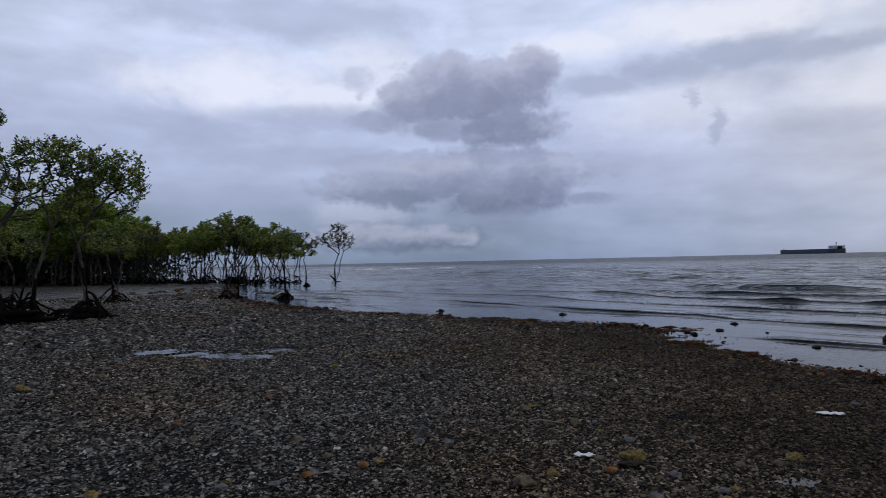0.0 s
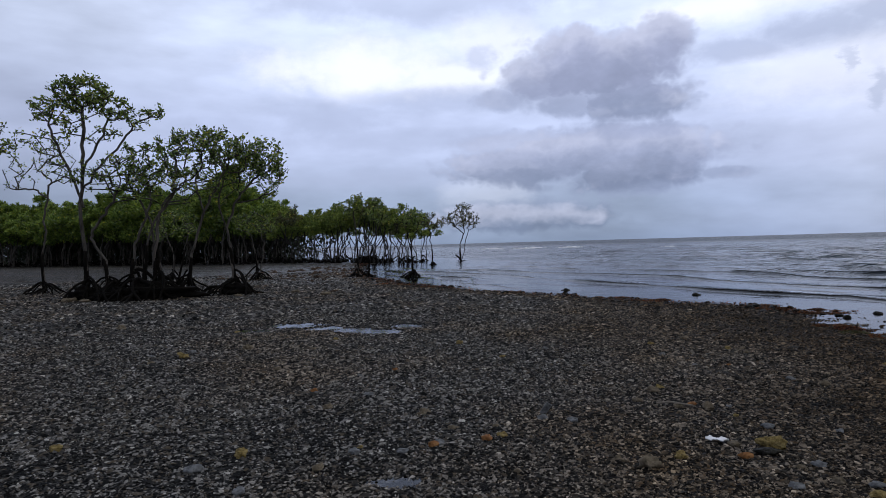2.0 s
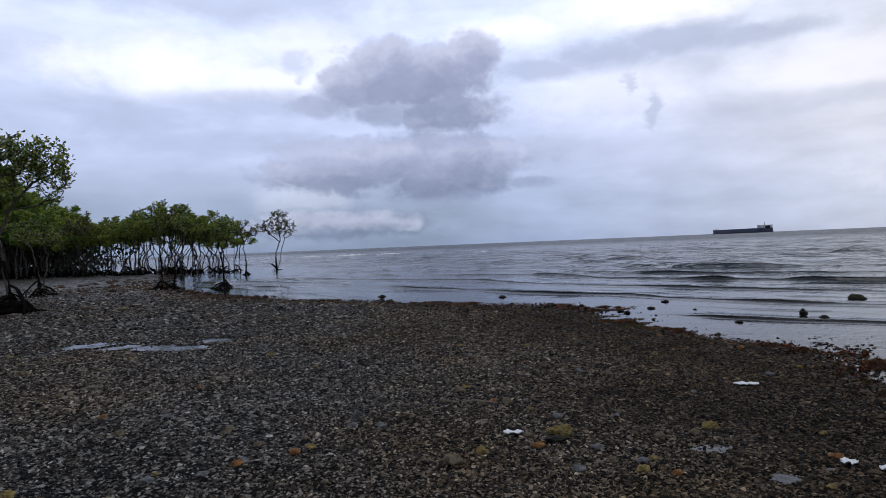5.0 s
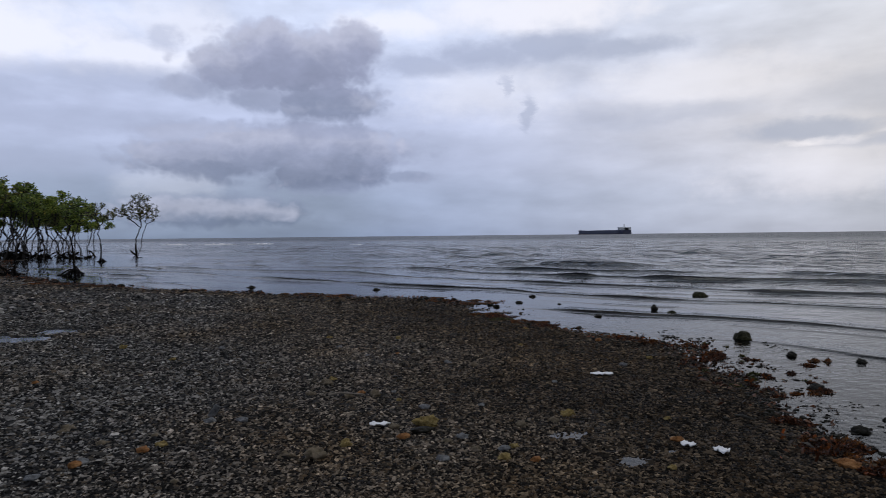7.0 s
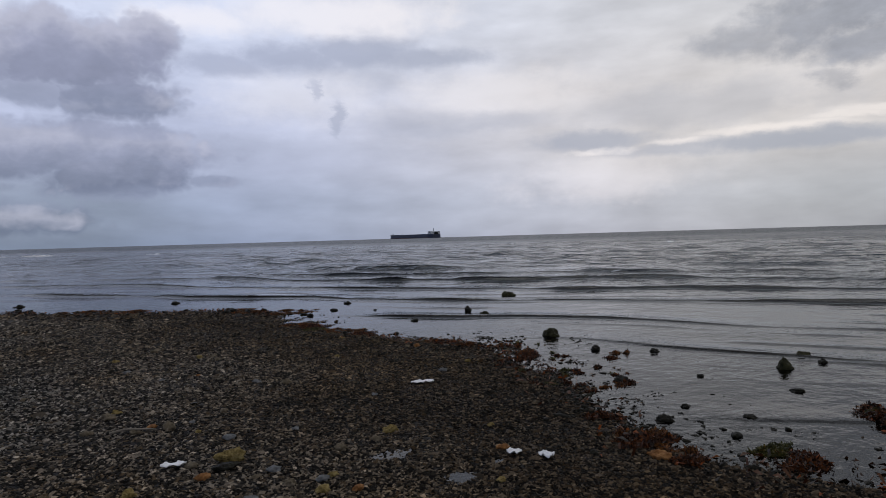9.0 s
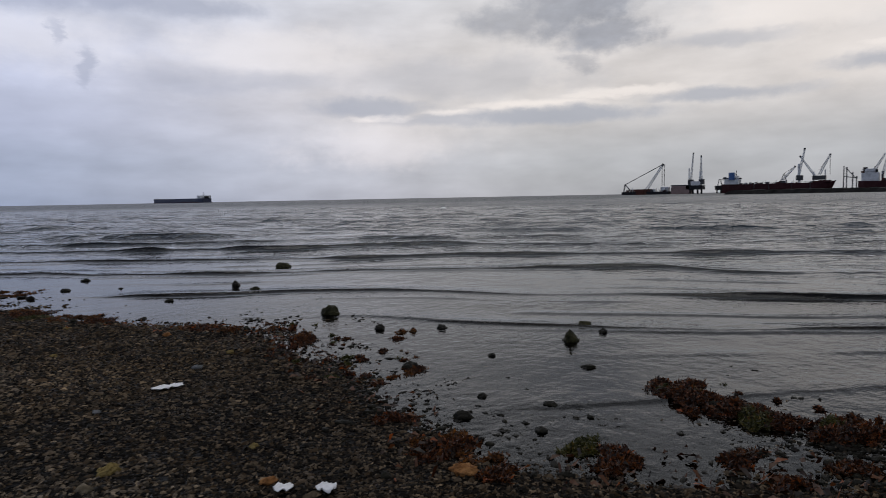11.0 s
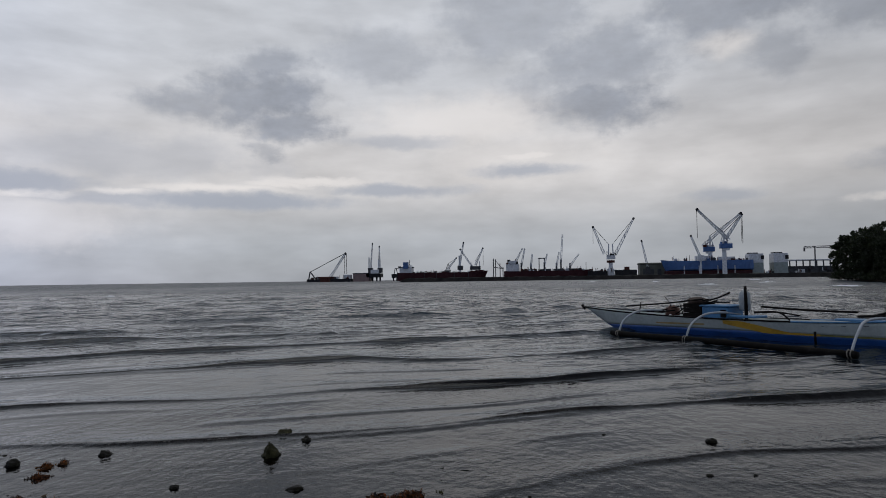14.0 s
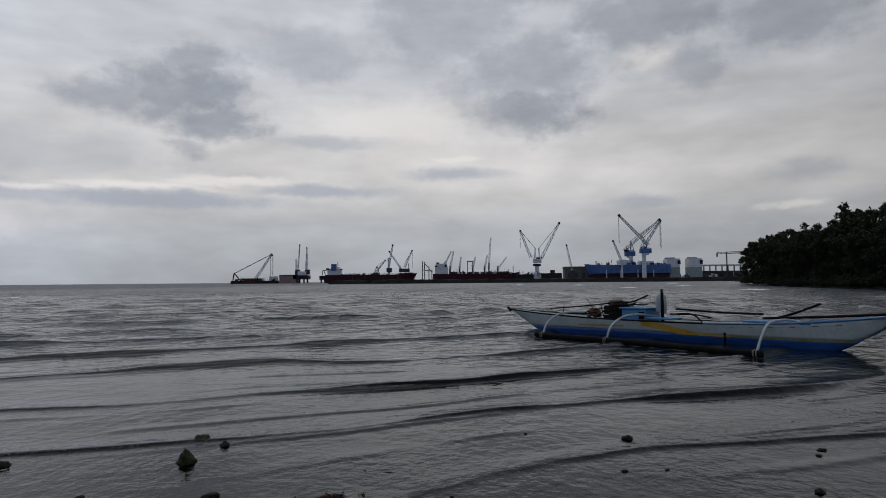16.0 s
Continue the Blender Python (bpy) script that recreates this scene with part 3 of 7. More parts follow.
def lump_mesh(name, sx, sy, sz, material, seed, sub=3, rough=0.25, freq=2.2):
    """A rounded uneven lump resting on its base."""
    bm = bmesh.new()
    bmesh.ops.create_icosphere(bm, subdivisions=sub, radius=1.0)
    off = Vector((seed * 3.7, seed * 1.3, seed * 2.1))
    for v in bm.verts:
        d = v.co.normalized()
        k = 1 + rough * (noise.noise(d * freq * 0.6 + off) * 1.1 + 0.5 * noise.noise(d * freq * 2 + off) + 0.35 * noise.noise(d * freq * 4.5 + off))
        v.co = Vector((d.x * sx, d.y * sy, d.z * sz)) * k
        if v.co.z < -0.55 * sz:
            v.co.z = -0.55 * sz
    me = bpy.data.meshes.new(name)
    bm.to_mesh(me)
    bm.free()
    me.materials.append(material)
    me.shade_smooth()
    return me


def hash2(i, j, seed):
    h = (i.astype(np.int64) * 374761393 + j.astype(np.int64) * 668265263 + seed * 974711) & 0x7FFFFFFF
    h = ((h ^ (h >> 13)) * 1274126177) & 0x7FFFFFFF
    return ((h ^ (h >> 16)) & 0xFFFF) / 65535.0


def vnoise(x, y, seed=0):
    """Smooth value noise, 0 to 1, on arrays."""
    i, j = np.floor(x), np.floor(y)
    u, v = x - i, y - j
    u, v = u * u * (3 - 2 * u), v * v * (3 - 2 * v)
    a, b = hash2(i, j, seed), hash2(i + 1, j, seed)
    c, d = hash2(i, j + 1, seed), hash2(i + 1, j + 1, seed)
    return (a * (1 - u) + b * u) * (1 - v) + (c * (1 - u) + d * u) * v


def fbm(x, y, octaves=4, seed=0):
    t, a, s = 0.0, 0.5, 1.0
    for k in range(octaves):
        t = t + a * vnoise(x * s, y * s, seed + k)
        a, s = a * 0.5, s * 2.03
    return t / (1 - 0.5 ** octaves)


def smooth(x, lo, hi):
    t = np.clip((x - lo) / (hi - lo), 0, 1)
    return t * t * (3 - 2 * t)


# ---- the shore: land lies to the left of this line ----
SHORE = [(-700, 900), (-150, 190), (-62, 106), (-33, 74), (-18.5, 60), (-15.2, 50), (-10.9, 35.5), (-6.4, 26), (-2.8, 21.5), (0.6, 18.1), (2.6, 15.9), (4.0, 15.2),
         (4.7, 12.6), (4.55, 10.9), (5.1, 8.7), (5.55, 7.0), (4.9, 5.3), (4.1, 3.9), (3.75, 2.9), (4.3, 2.1), (4.6, 1.1), (4.3, -0.8), (4.2, -4),
         (9, -15), (24, -30), (56, -46), (96, -52), (150, -61), (270, -97), (420, -150), (1100, -420), (2500, -1400)]


def catmull(pts, n=6):
    p = np.array(pts, float)
    p = np.vstack([2 * p[0] - p[1], p, 2 * p[-1] - p[-2]])
    out = []
    for k in range(1, len(p) - 2):
        a, b, c, d = p[k - 1], p[k], p[k + 1], p[k + 2]
        for t in np.linspace(0, 1, n, endpoint=False):
            out.append(0.5 * (2 * b + (c - a) * t + (2 * a - 5 * b + 4 * c - d) * t * t + (3 * b - a - 3 * c + d) * t ** 3))
    out.append(p[-2])
    return np.array(out)


SHORELINE = catmull(SHORE)


def shore_distance(x, y):
    """Metres from the water's edge: inland above 0, out at sea below."""
    x, y = np.asarray(x, float), np.asarray(y, float)
    a, b = SHORELINE[:-1], SHORELINE[1:]
    best = np.full(x.shape, 1e9)
    for p, q in zip(a, b):
        e = q - p
        t = np.clip(((x - p[0]) * e[0] + (y - p[1]) * e[1]) / (e @ e), 0, 1)
        best = np.minimum(best, np.hypot(x - p[0] - t * e[0], y - p[1] - t * e[1]))
    ring = np.vstack([SHORELINE, [(2500, -6000), (-6000, -6000), (-6000, 900)]])
    inside = np.zeros(x.shape, bool)
    for (x0, y0), (x1, y1) in zip(ring, np.roll(ring, -1, axis=0)):
        hit = (y0 > y) != (y1 > y)
        with np.errstate(divide="ignore", invalid="ignore"):
            inside ^= hit & (x < (x1 - x0) * (y - y0) / (y1 - y0 + 1e-12) + x0)
    return np.where(inside, best, -best)


# shallow pools: middle, half sizes, depth
POOLS = [(-5.3, 11.75, 0.55, 0.42, 0.045), (-4.5, 11.4, 0.42, 0.36, 0.045), (-3.75, 11.0, 0.42, 0.40, 0.045), (-3.15, 10.8, 0.36, 0.30, 0.04), (-2.85, 11.6, 0.40, 0.30, 0.04), (-5.75, 10.85, 0.30, 0.22, 0.03), (-1.25, 3.62, 0.20, 0.11, 0.03),
         (2.20, 4.0, 0.20, 0.13, 0.025), (2.36, 3.4, 0.16, 0.12, 0.025), (2.75, 3.5, 0.10, 0.07, 0.02),
         (-6.9, 34.2, 1.0, 0.5, 0.03), (-8.4, 32.2, 0.8, 0.4, 0.03), (-7.8, 27.0, 0.7, 0.35, 0.03)]


def pool_depth(x, y):
    d = 0.0
    for px, py, w, h, k in POOLS:
        d = d + k * np.exp(-((x - px) / w) ** 2 - ((y - py) / h) ** 2)
    return d


def land_height(x, y):
    x, y = np.asarray(x, float), np.asarray(y, float)
    s = shore_distance(x, y) + (fbm(x * 0.9, y * 0.9, 3, 5) - 0.5) * 0.7
    up = 0.055 * (1 - np.exp(-np.maximum(s, 0) / 0.8)) + np.minimum(np.maximum(s, 0) * 0.002, 0.25)
    down = np.where(s > -3, 0.012 * s, -0.036 + 0.05 * (s + 3))
    h = np.where(s > 0, up, np.maximum(down, -3.0))
    bumps = (fbm(x * 0.5, y * 0.5, 3, 9) - 0.5) * 0.05 + (fbm(x * 3.0, y * 3.0, 3, 21) - 0.5) * 0.03
    pool = pool_depth(x, y)
    return SEA + h + bumps * np.where(s > -2.5, 1.0, 0.4) - pool


def wetness(x, y):
    """How wet the tide has left the beach: 1 at the water, 0 up the beach."""
    s = shore_distance(x, y)
    far = smooth(np.asarray(y, float), 10.0, 18.0)
    return 1 - smooth(s + (fbm(np.asarray(x) * 0.5, np.asarray(y) * 0.5, 3, 57) - 0.5) * 2.5, 1.2 - 0.9 * far, 6.5 - 4.2 * far)


def polar_sheet(radii, angles, centre, zfun):
    r, a = np.meshgrid(radii, angles, indexing="ij")
    x, y = centre[0] + r * np.sin(a), centre[1] + r * np.cos(a)
    z = zfun(x, y)
    v = np.stack([x, y, z], -1).reshape(-1, 3)
    n, m = len(radii), len(angles)
    i, j = np.meshgrid(np.arange(n - 1), np.arange(m), indexing="ij")
    k = (j + 1) % m
    f = np.stack([i * m + j, i * m + k, (i + 1) * m + k, (i + 1) * m + j], -1).reshape(-1, 4)
    return v, f


VIEW = np.radians(np.r_[np.arange(-50, 128, 0.5), np.arange(128, 310, 4.0)])
radii = np.r_[0.02, np.geomspace(0.6, 90, 230), np.geomspace(95, 4900, 50)]
v, f = polar_sheet(radii, VIEW, (0.6, 0.4), land_height)
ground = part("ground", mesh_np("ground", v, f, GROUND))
# the last mask marks where the gravel's gap shade is painted on the ground
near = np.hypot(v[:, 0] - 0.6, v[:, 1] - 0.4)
for name, value in (("mud", smooth(v[:, 1], 22, 30) * (1 - smooth(shore_distance(v[:, 0], v[:, 1]), 4.0, 14.0))), ("seabed", smooth(-shore_distance(v[:, 0], v[:, 1]), 0.3, 2.2)), ("wet", wetness(v[:, 0], v[:, 1])), ("gap_shade", (1 - smooth(near, 11.5, 15.5)) * smooth(near, 1.9, 2.05) * ((v[:, 0] - 0.6) * 0.36 + (v[:, 1] - 0.4) * 0.93 > 0))):
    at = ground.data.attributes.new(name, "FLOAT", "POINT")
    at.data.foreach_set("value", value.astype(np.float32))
tagged(ground, "dark wet gravel beach sloping into shallow water", "ground", kind="structure")


def swell(x, y):
    """Phase in whole waves, and height of the long low swells that steepen towards the beach."""
    s = -shore_distance(x, y)
    rr = np.hypot(x - 0.6, y - 0.4)
    wander = (fbm(x * 0.07, y * 0.07, 3, 31) - 0.5) * 7.0 + (fbm(x * 0.35, y * 0.35, 2, 33) - 0.5) * 0.7
    q = 0.80 * x + 0.60 * y + wander
    ph = 2 * math.pi * np.where(q > 10, np.log(1 + 0.10 * np.maximum(q - 10, 0) / 2.9) / 0.10, (q - 10) / 2.9)
    phase = ph / (2 * math.pi)
    u = phase % 1.0 - 0.5
    wide = 1 + (rr / 22) ** 1.5
    crest = np.exp(-np.where(u < 0, u / np.minimum(0.023 * wide, 0.12), u / np.minimum(0.12 * wide, 0.25)) ** 2)
    mask = smooth(fbm(x * 0.13 + 7, y * 0.13, 2, 41), 0.40, 0.62)
    lee = 1 - 0.85 * smooth(x - y, 1.0, 5.0)
    amp = (smooth(s, 0.5, 3.0) * lee + smooth(s, 2.5, 7.5) * (1 - lee)) * 0.066 * (0.5 + 0.5 * mask) + (0.030 + 0.012 * smooth(y - x, -4.0, 8.0)) * smooth(s, 5, 12) * mask
    amp = amp * (0.45 + 0.75 * smooth(fbm(x * 0.4, y * 0.4, 2, 47), 0.3, 0.6)) + 0.007 * smooth(s, 0.6, 2.0) * smooth(fbm(x * 0.22, y * 0.22, 2, 43), 0.40, 0.6)
    amp = amp * (1 + 0.7 * smooth(y - x, 0.0, 8.0) * (1 - smooth(rr, 30, 55)))
    calm = 0.9 + 0.1 * smooth(x, -8.0, 8.0)
    return phase, amp * calm, crest, wander, calm


def wave_height(x, y):
    """The sea's surface: the swells, a finer train across them, and chop farther out."""
    s = -shore_distance(x, y)
    rr = np.hypot(x - 0.6, y - 0.4)
    phase, amp, crest, wander, calm = swell(x, y)
    h = amp * crest
    # a finer second train runs across the first
    q2 = 0.77 * x + 0.64 * y + 0.9 * wander + (fbm(x * 0.3 + 3, y * 0.3, 2, 35) - 0.5) * 0.8
    u2 = (q2 / 1.25) % 1.0 - 0.5
    near_in = smooth(s, 1.6, 4.0) * (1 - smooth(rr, 22, 34))
    h = h + (0.017 + 0.010 * smooth(y - x, 0.0, 6.0)) * near_in * np.exp(-np.where(u2 < 0, u2 / 0.05, u2 / 0.16) ** 2) * smooth(fbm(x * 0.5, y * 0.5, 2, 49), 0.42, 0.6)
    chop = 0.0
    for k, (dx, dy, wl, a) in enumerate(((0.9, 0.43, 2.1, 0.028), (0.6, 0.8, 2.9, 0.034), (0.98, -0.17, 3.7, 0.036), (0.3, 0.95, 5.1, 0.05), (0.75, 0.66, 7.7, 0.07))):
        p = 2 * math.pi * (dx * x + dy * y + 2.5 * fbm(x * 0.16, y * 0.16, 2, 60 + k)) / wl
        chop = chop + 0.8 * a * (2 * ((1 + np.cos(p)) / 2) ** 5 - 0.5) * (1 - smooth(rr, wl * 13, wl * 24))
    exposed = np.maximum(s, 40 * smooth(x, 24, 50) * smooth(s, 1.0, 5.0))
    return SEA + h + 1.15 * chop * smooth(exposed, 8, 38) * calm


WAVE_VIEW = np.radians(np.r_[np.arange(-42, -14, 0.5), np.arange(-14, 46, 0.22), np.arange(46, 122, 0.42), np.arange(122, 318, 4.0)])
radii = np.r_[0.05, 1.0, np.geomspace(2.2, 40, 620), np.geomspace(40.3, 210, 200), np.geomspace(215, 4950, 60)]
v, f = polar_sheet(radii, WAVE_VIEW, (0.6, 0.4), wave_height)
# no water under the dry beach
inland = shore_distance(v[:, 0], v[:, 1]) > 2.5
f = f[~np.all(inland[f], axis=1)]
sea = part("sea", mesh_np("sea", v, f, WATER))
deep = sea.data.attributes.new("deep", "FLOAT", "POINT")
off = -shore_distance(v[:, 0], v[:, 1])
deep.data.foreach_set("value", np.maximum(smooth(off, 2.0, 26.0), smooth(v[:, 0], 24, 50) * smooth(off, 1.0, 5.0)).astype(np.float32))
phase, amp, crest, wander, calm = swell(v[:, 0], v[:, 1])
for name, value in (("ripple", 1 - smooth(np.hypot(v[:, 0] - 4.0, v[:, 1]), 5, 13)), ("phase", phase), ("lip", (0.30 + 0.6 * smooth(v[:, 1] - v[:, 0], 2, 10)) * amp * (1 - smooth(np.hypot(v[:, 0], v[:, 1]), 22, 40)))):
    sea.data.attributes.new(name, "FLOAT", "POINT").data.foreach_set("value", value.astype(np.float32))
open_sea = sea.data.attributes.new("open_sea", "FLOAT", "POINT")
open_sea.data.foreach_set("value", np.maximum(smooth(off, 50.0, 240.0), 0.6 * smooth(v[:, 0], 60, 110) * smooth(off, 1.0, 5.0)).astype(np.float32))
tagged(sea, "grey evening sea with low swells reaching the beach", "water", kind="structure")

# ---- gravel: loose pebbles lying on the beach ----
def pebble_shapes(count, rng):
    """Flat angular chips of stone, open below."""
    a = np.arange(4) * math.pi / 2
    low = np.stack([np.cos(a), np.sin(a), np.full(4, -0.8)], -1)
    top = np.stack([0.80 * np.cos(a + 0.3), 0.80 * np.sin(a + 0.3), np.full(4, 0.8)], -1)
    base = np.vstack([low, top])
    tri = []
    for k in range(4):
        j = (k + 1) % 4
        tri += [(k, j, 4 + k), (j, 4 + j, 4 + k)]
    tri += [(4, 5, 6), (4, 6, 7)]
    shape = base[None] * (1 + rng.uniform(-0.28, 0.28, (count, 8, 1))) + rng.normal(0, 0.12, (count, 8, 3))
    return shape, np.array(tri)


def chip_shapes(count, rng):
    """Ridged chips of six corners, open below, for the gravel farther off."""
    base = np.array([(-1.0, -0.75, -0.8), (1.0, -0.75, -0.8), (1.0, 0.75, -0.8), (-1.0, 0.75, -0.8), (-0.55, 0.0, 0.85), (0.55, 0.0, 0.85)])
    tri = [(0, 1, 5), (0, 5, 4), (2, 3, 4), (2, 4, 5), (1, 2, 5), (3, 0, 4)]
    return base[None] * (1 + rng.uniform(-0.28, 0.28, (count, 6, 1))) + rng.normal(0, 0.12, (count, 6, 3)), np.array(tri)


def cobble_shapes(count, rng):
    """Rounded flat cobbles of thirteen corners, open below."""
    a = np.arange(5) * 2 * math.pi / 5
    low = np.stack([np.cos(a), np.sin(a), np.full(5, -0.7)], -1)
    mid = np.stack([1.02 * np.cos(a + 0.6), 1.02 * np.sin(a + 0.6), np.full(5, 0.25)], -1)
    top = np.array([(0.5, 0.1, 0.95), (-0.3, 0.45, 1.0), (-0.25, -0.45, 0.9)])
    tri = []
    for k in range(5):
        j = (k + 1) % 5
        tri += [(k, j, 5 + k), (j, 5 + j, 5 + k)]
    tri += [(5, 6, 10), (6, 11, 10), (6, 7, 11), (7, 8, 11), (8, 12, 11), (8, 9, 12), (9, 10, 12), (9, 5, 10), (10, 11, 12)]
    return np.vstack([low, mid, top])[None] * (1 + rng.uniform(-0.25, 0.25, (count, 13, 1))) + rng.normal(0, 0.06, (count, 13, 3)), np.array(tri)


def scatter_pebbles(name, x, y, size, rng, sink=0.15, material=PEBBLE, tumble=0.3, cobbles=False, shapes=pebble_shapes):
    n = len(x)
    # fewer stones stand clear of the pools
    keep = rng.uniform(0, 1, n) > smooth(pool_depth(x, y), 0.006, 0.02) * np.where(y < 6, 0.45, 0.5)
    x, y, size = x[keep], y[keep], size[keep]
    n = len(x)
    shape, tri = (cobble_shapes if cobbles else shapes)(n, rng)
    corners = shape.shape[1]
    ax = np.stack([rng.uniform(0.9, 1.6, n), rng.uniform(0.6, 1.0, n), rng.uniform(0.30, 0.55, n)], -1) * size[:, None] / 2
    p = shape * ax[:, None, :]
    tilt, spin = rng.normal(0, tumble, n), rng.uniform(0, 2 * math.pi, n)
    c, s = np.cos(tilt)[:, None], np.sin(tilt)[:, None]
    px, pz = p[..., 0] * c - p[..., 2] * s, p[..., 0] * s + p[..., 2] * c
    c, s = np.cos(spin)[:, None], np.sin(spin)[:, None]
    qx, qy = px * c - p[..., 1] * s, px * s + p[..., 1] * c
    z = land_height(x, y) + ax[:, 2] * (1 - 2 * sink)
    v = np.stack([qx + x[:, None], qy + y[:, None], pz + z[:, None]], -1).reshape(-1, 3)
    f = (tri[None] + corners * np.arange(n)[:, None, None]).reshape(-1, 3)
    ob = part(name, mesh_np(name, v, f, material, cobbles or shapes is chip_shapes))
    at = ob.data.attributes.new("wet", "FLOAT", "POINT")
    at.data.foreach_set("value", np.repeat(wetness(x, y), corners).astype(np.float32))
    return ob


rng = np.random.default_rng(4)


def ring_points(n, r0, r1, a0, a1, power=1.0):
    """Points over a sector about the walk, denser near by."""
    r = r0 * (r1 / r0) ** (rng.uniform(0, 1, n) ** power)
    a = np.radians(rng.uniform(a0, a1, n))
    return 0.6 + r * np.sin(a), 0.4 + r * np.cos(a), r


x, y, r = ring_points(150000, 2.0, 6.2, -70, 112, 0.8)
x1, y1, r1 = ring_points(9000, 0.25, 2.0, 0, 360, 0.6)
x2, y2, r2 = ring_points(14000, 2.0, 6.5, 112, 290, 0.85)
x, y, r = np.r_[x, x1, x2], np.r_[y, y1, y2], np.r_[r, r1 + 3.0, r2 + 4.0]
s = shore_distance(x, y)
keep = (s > -0.25 - 1.6 * rng.uniform(0, 1, len(x)) ** 5)
x, y, r = x[keep], y[keep], r[keep]
size = np.clip(rng.lognormal(math.log(0.0212), 0.27, len(x)), 0.011, 0.06) * (0.85 + 0.04 * r)
gravel = scatter_pebbles("gravel", x, y, size, rng, shapes=chip_shapes)
tagged(gravel, "wet grey and brown beach pebbles", "gravel", kind="stuff")

x, y, r = ring_points(200000, 5.8, 14.5, -66, 60, 0.85)
s = shore_distance(x, y)
keep = (s > -0.2 - 1.2 * rng.uniform(0, 1, len(x)) ** 5)
x, y, r = x[keep], y[keep], r[keep]
size = np.clip(rng.lognormal(math.log(0.0255), 0.28, len(x)), 0.015, 0.08) * (0.85 + 0.03 * r)
middle_gravel = scatter_pebbles("middle_gravel", x, y, size, rng, shapes=chip_shapes)
tagged(middle_gravel, "dark slaty pebbles of the middle beach", "gravel", kind="stuff")

x, y, r = ring_points(80000, 13.0, 40.0, -62, 30, 0.8)
keep = shore_distance(x, y) > 0.0
x, y, r = x[keep], y[keep], r[keep]
size = np.clip(rng.lognormal(math.log(0.046), 0.34, len(x)), 0.022, 0.13) * (0.7 + 0.02 * r)
far_gravel = scatter_pebbles("far_gravel", x, y, size, rng, shapes=chip_shapes)
tagged(far_gravel, "coarser pebbles on the farther beach", "gravel", kind="stuff")

# ---- mangroves ----
class Tree:
    """Grows limbs from given trunks to the tips of the crown, then dresses the tips with leaf rosettes."""

    def __init__(self, seed):
        self.rng = np.random.default_rng(seed)
        self.p, self.up = [], []
        self.density = 1.0

    def node(self, p, parent):
        self.p.append(np.asarray(p, float))
        self.up.append(parent)
        return len(self.p) - 1

    def trunk(self, pts, parent=-1, steps=5, wobble=0.03):
        pts = catmull(pts, steps)
        last = parent
        for k, q in enumerate(pts):
            last = self.node(q + self.rng.normal(0, wobble, 3) * (0 < k < len(pts) - 1), last)
        return last

    def crown(self, blobs, reach=0.55, low=0.0):
        """blobs: centre x, y, z, half width, half height, number of tips."""
        tips = []
        for x, y, z, w, h, n in blobs:
            n = n * self.density
            d = self.rng.normal(0, 1, (int(n), 3))
            d /= np.linalg.norm(d, axis=1)[:, None]
            d *= (0.35 + 0.65 * self.rng.uniform(0, 1, (int(n), 1)) ** 0.5)
            tips.append(np.array([x, y, z]) + d * (w, w, h))
        tips = np.vstack(tips)
        nodes = np.array(self.p)
        far = np.min(np.linalg.norm(tips[:, None] - nodes[None], axis=2), axis=1)
        self.tips = []
        for t in tips[np.argsort(far)]:
            nodes = np.array(self.p)
            d = t - nodes
            cost = np.linalg.norm(d, axis=1) + 1.4 * np.maximum(-d[:, 2] + 0.05, 0) + 3.0 * (nodes[:, 2] < low)
            k = int(np.argmin(cost))
            a = nodes[k]
            n = int(np.clip(np.linalg.norm(t - a) / reach, 1, 5))
            last = k
            bend = self.rng.normal(0, 0.10, 3) * np.linalg.norm(t - a) - (0, 0, 0.10 * np.linalg.norm(t - a))
            for i in range(1, n + 1):
                u = i / n
                last = self.node(a + (t - a) * u + bend * 4 * u * (1 - u) * 0.5, last)
            self.tips.append(last)
        return self

    def wood(self, thick, thin=0.009, power=2.3):
        n = len(self.p)
        load = np.zeros(n)
        kids = [0] * n
        for k in range(n):
            if self.up[k] >= 0:
                kids[self.up[k]] += 1
        for k in range(n - 1, -1, -1):
            if kids[k] == 0:
                load[k] = 1.0
            if self.up[k] >= 0:
                load[self.up[k]] += load[k]
        top = load.max()
        rad = thin + (0.60 * thick - thin) * (load / top) ** (1 / power)
        # limbs as runs from a fork to a tip, heaviest child first
        main = [-1] * n
        for k in range(n):
            u = self.up[k]
            if u >= 0 and (main[u] < 0 or load[k] > load[main[u]]):
                main[u] = k
        runs = []
        for k in range(n):
            u = self.up[k]
            if u < 0 or main[u] != k:
                run = [u, k] if u >= 0 else [k]
                while main[run[-1]] >= 0:
                    run.append(main[run[-1]])
                if len(run) > 1:
                    r = rad[run].copy()
                    if u >= 0:
                        r[0] = r[1]
                    runs.append((np.array([self.p[i] for i in run]), r))
        return runs

    def leaves(self, count, length, spread=0.16):
        """Rosettes of folded leaves at the tips."""
        tips = np.array([self.p[k] for k in self.tips])
        back = np.array([self.p[self.up[k]] for k in self.tips])
        rng = self.rng
        n = len(tips) * count
        base = np.repeat(tips, count, 0) - np.repeat(tips - back, count, 0) * rng.uniform(0, 0.25, (n, 1)) + rng.normal(0, spread * 0.35, (n, 3))
        d = rng.normal(0, 1, (n, 3))
        d[:, 2] = d[:, 2] * 0.7 + 0.55
        d /= np.linalg.norm(d, axis=1)[:, None]
        side = np.cross(d, rng.normal(0, 1, (n, 3)))
        side /= np.linalg.norm(side, axis=1)[:, None]
        up = np.cross(side, d)
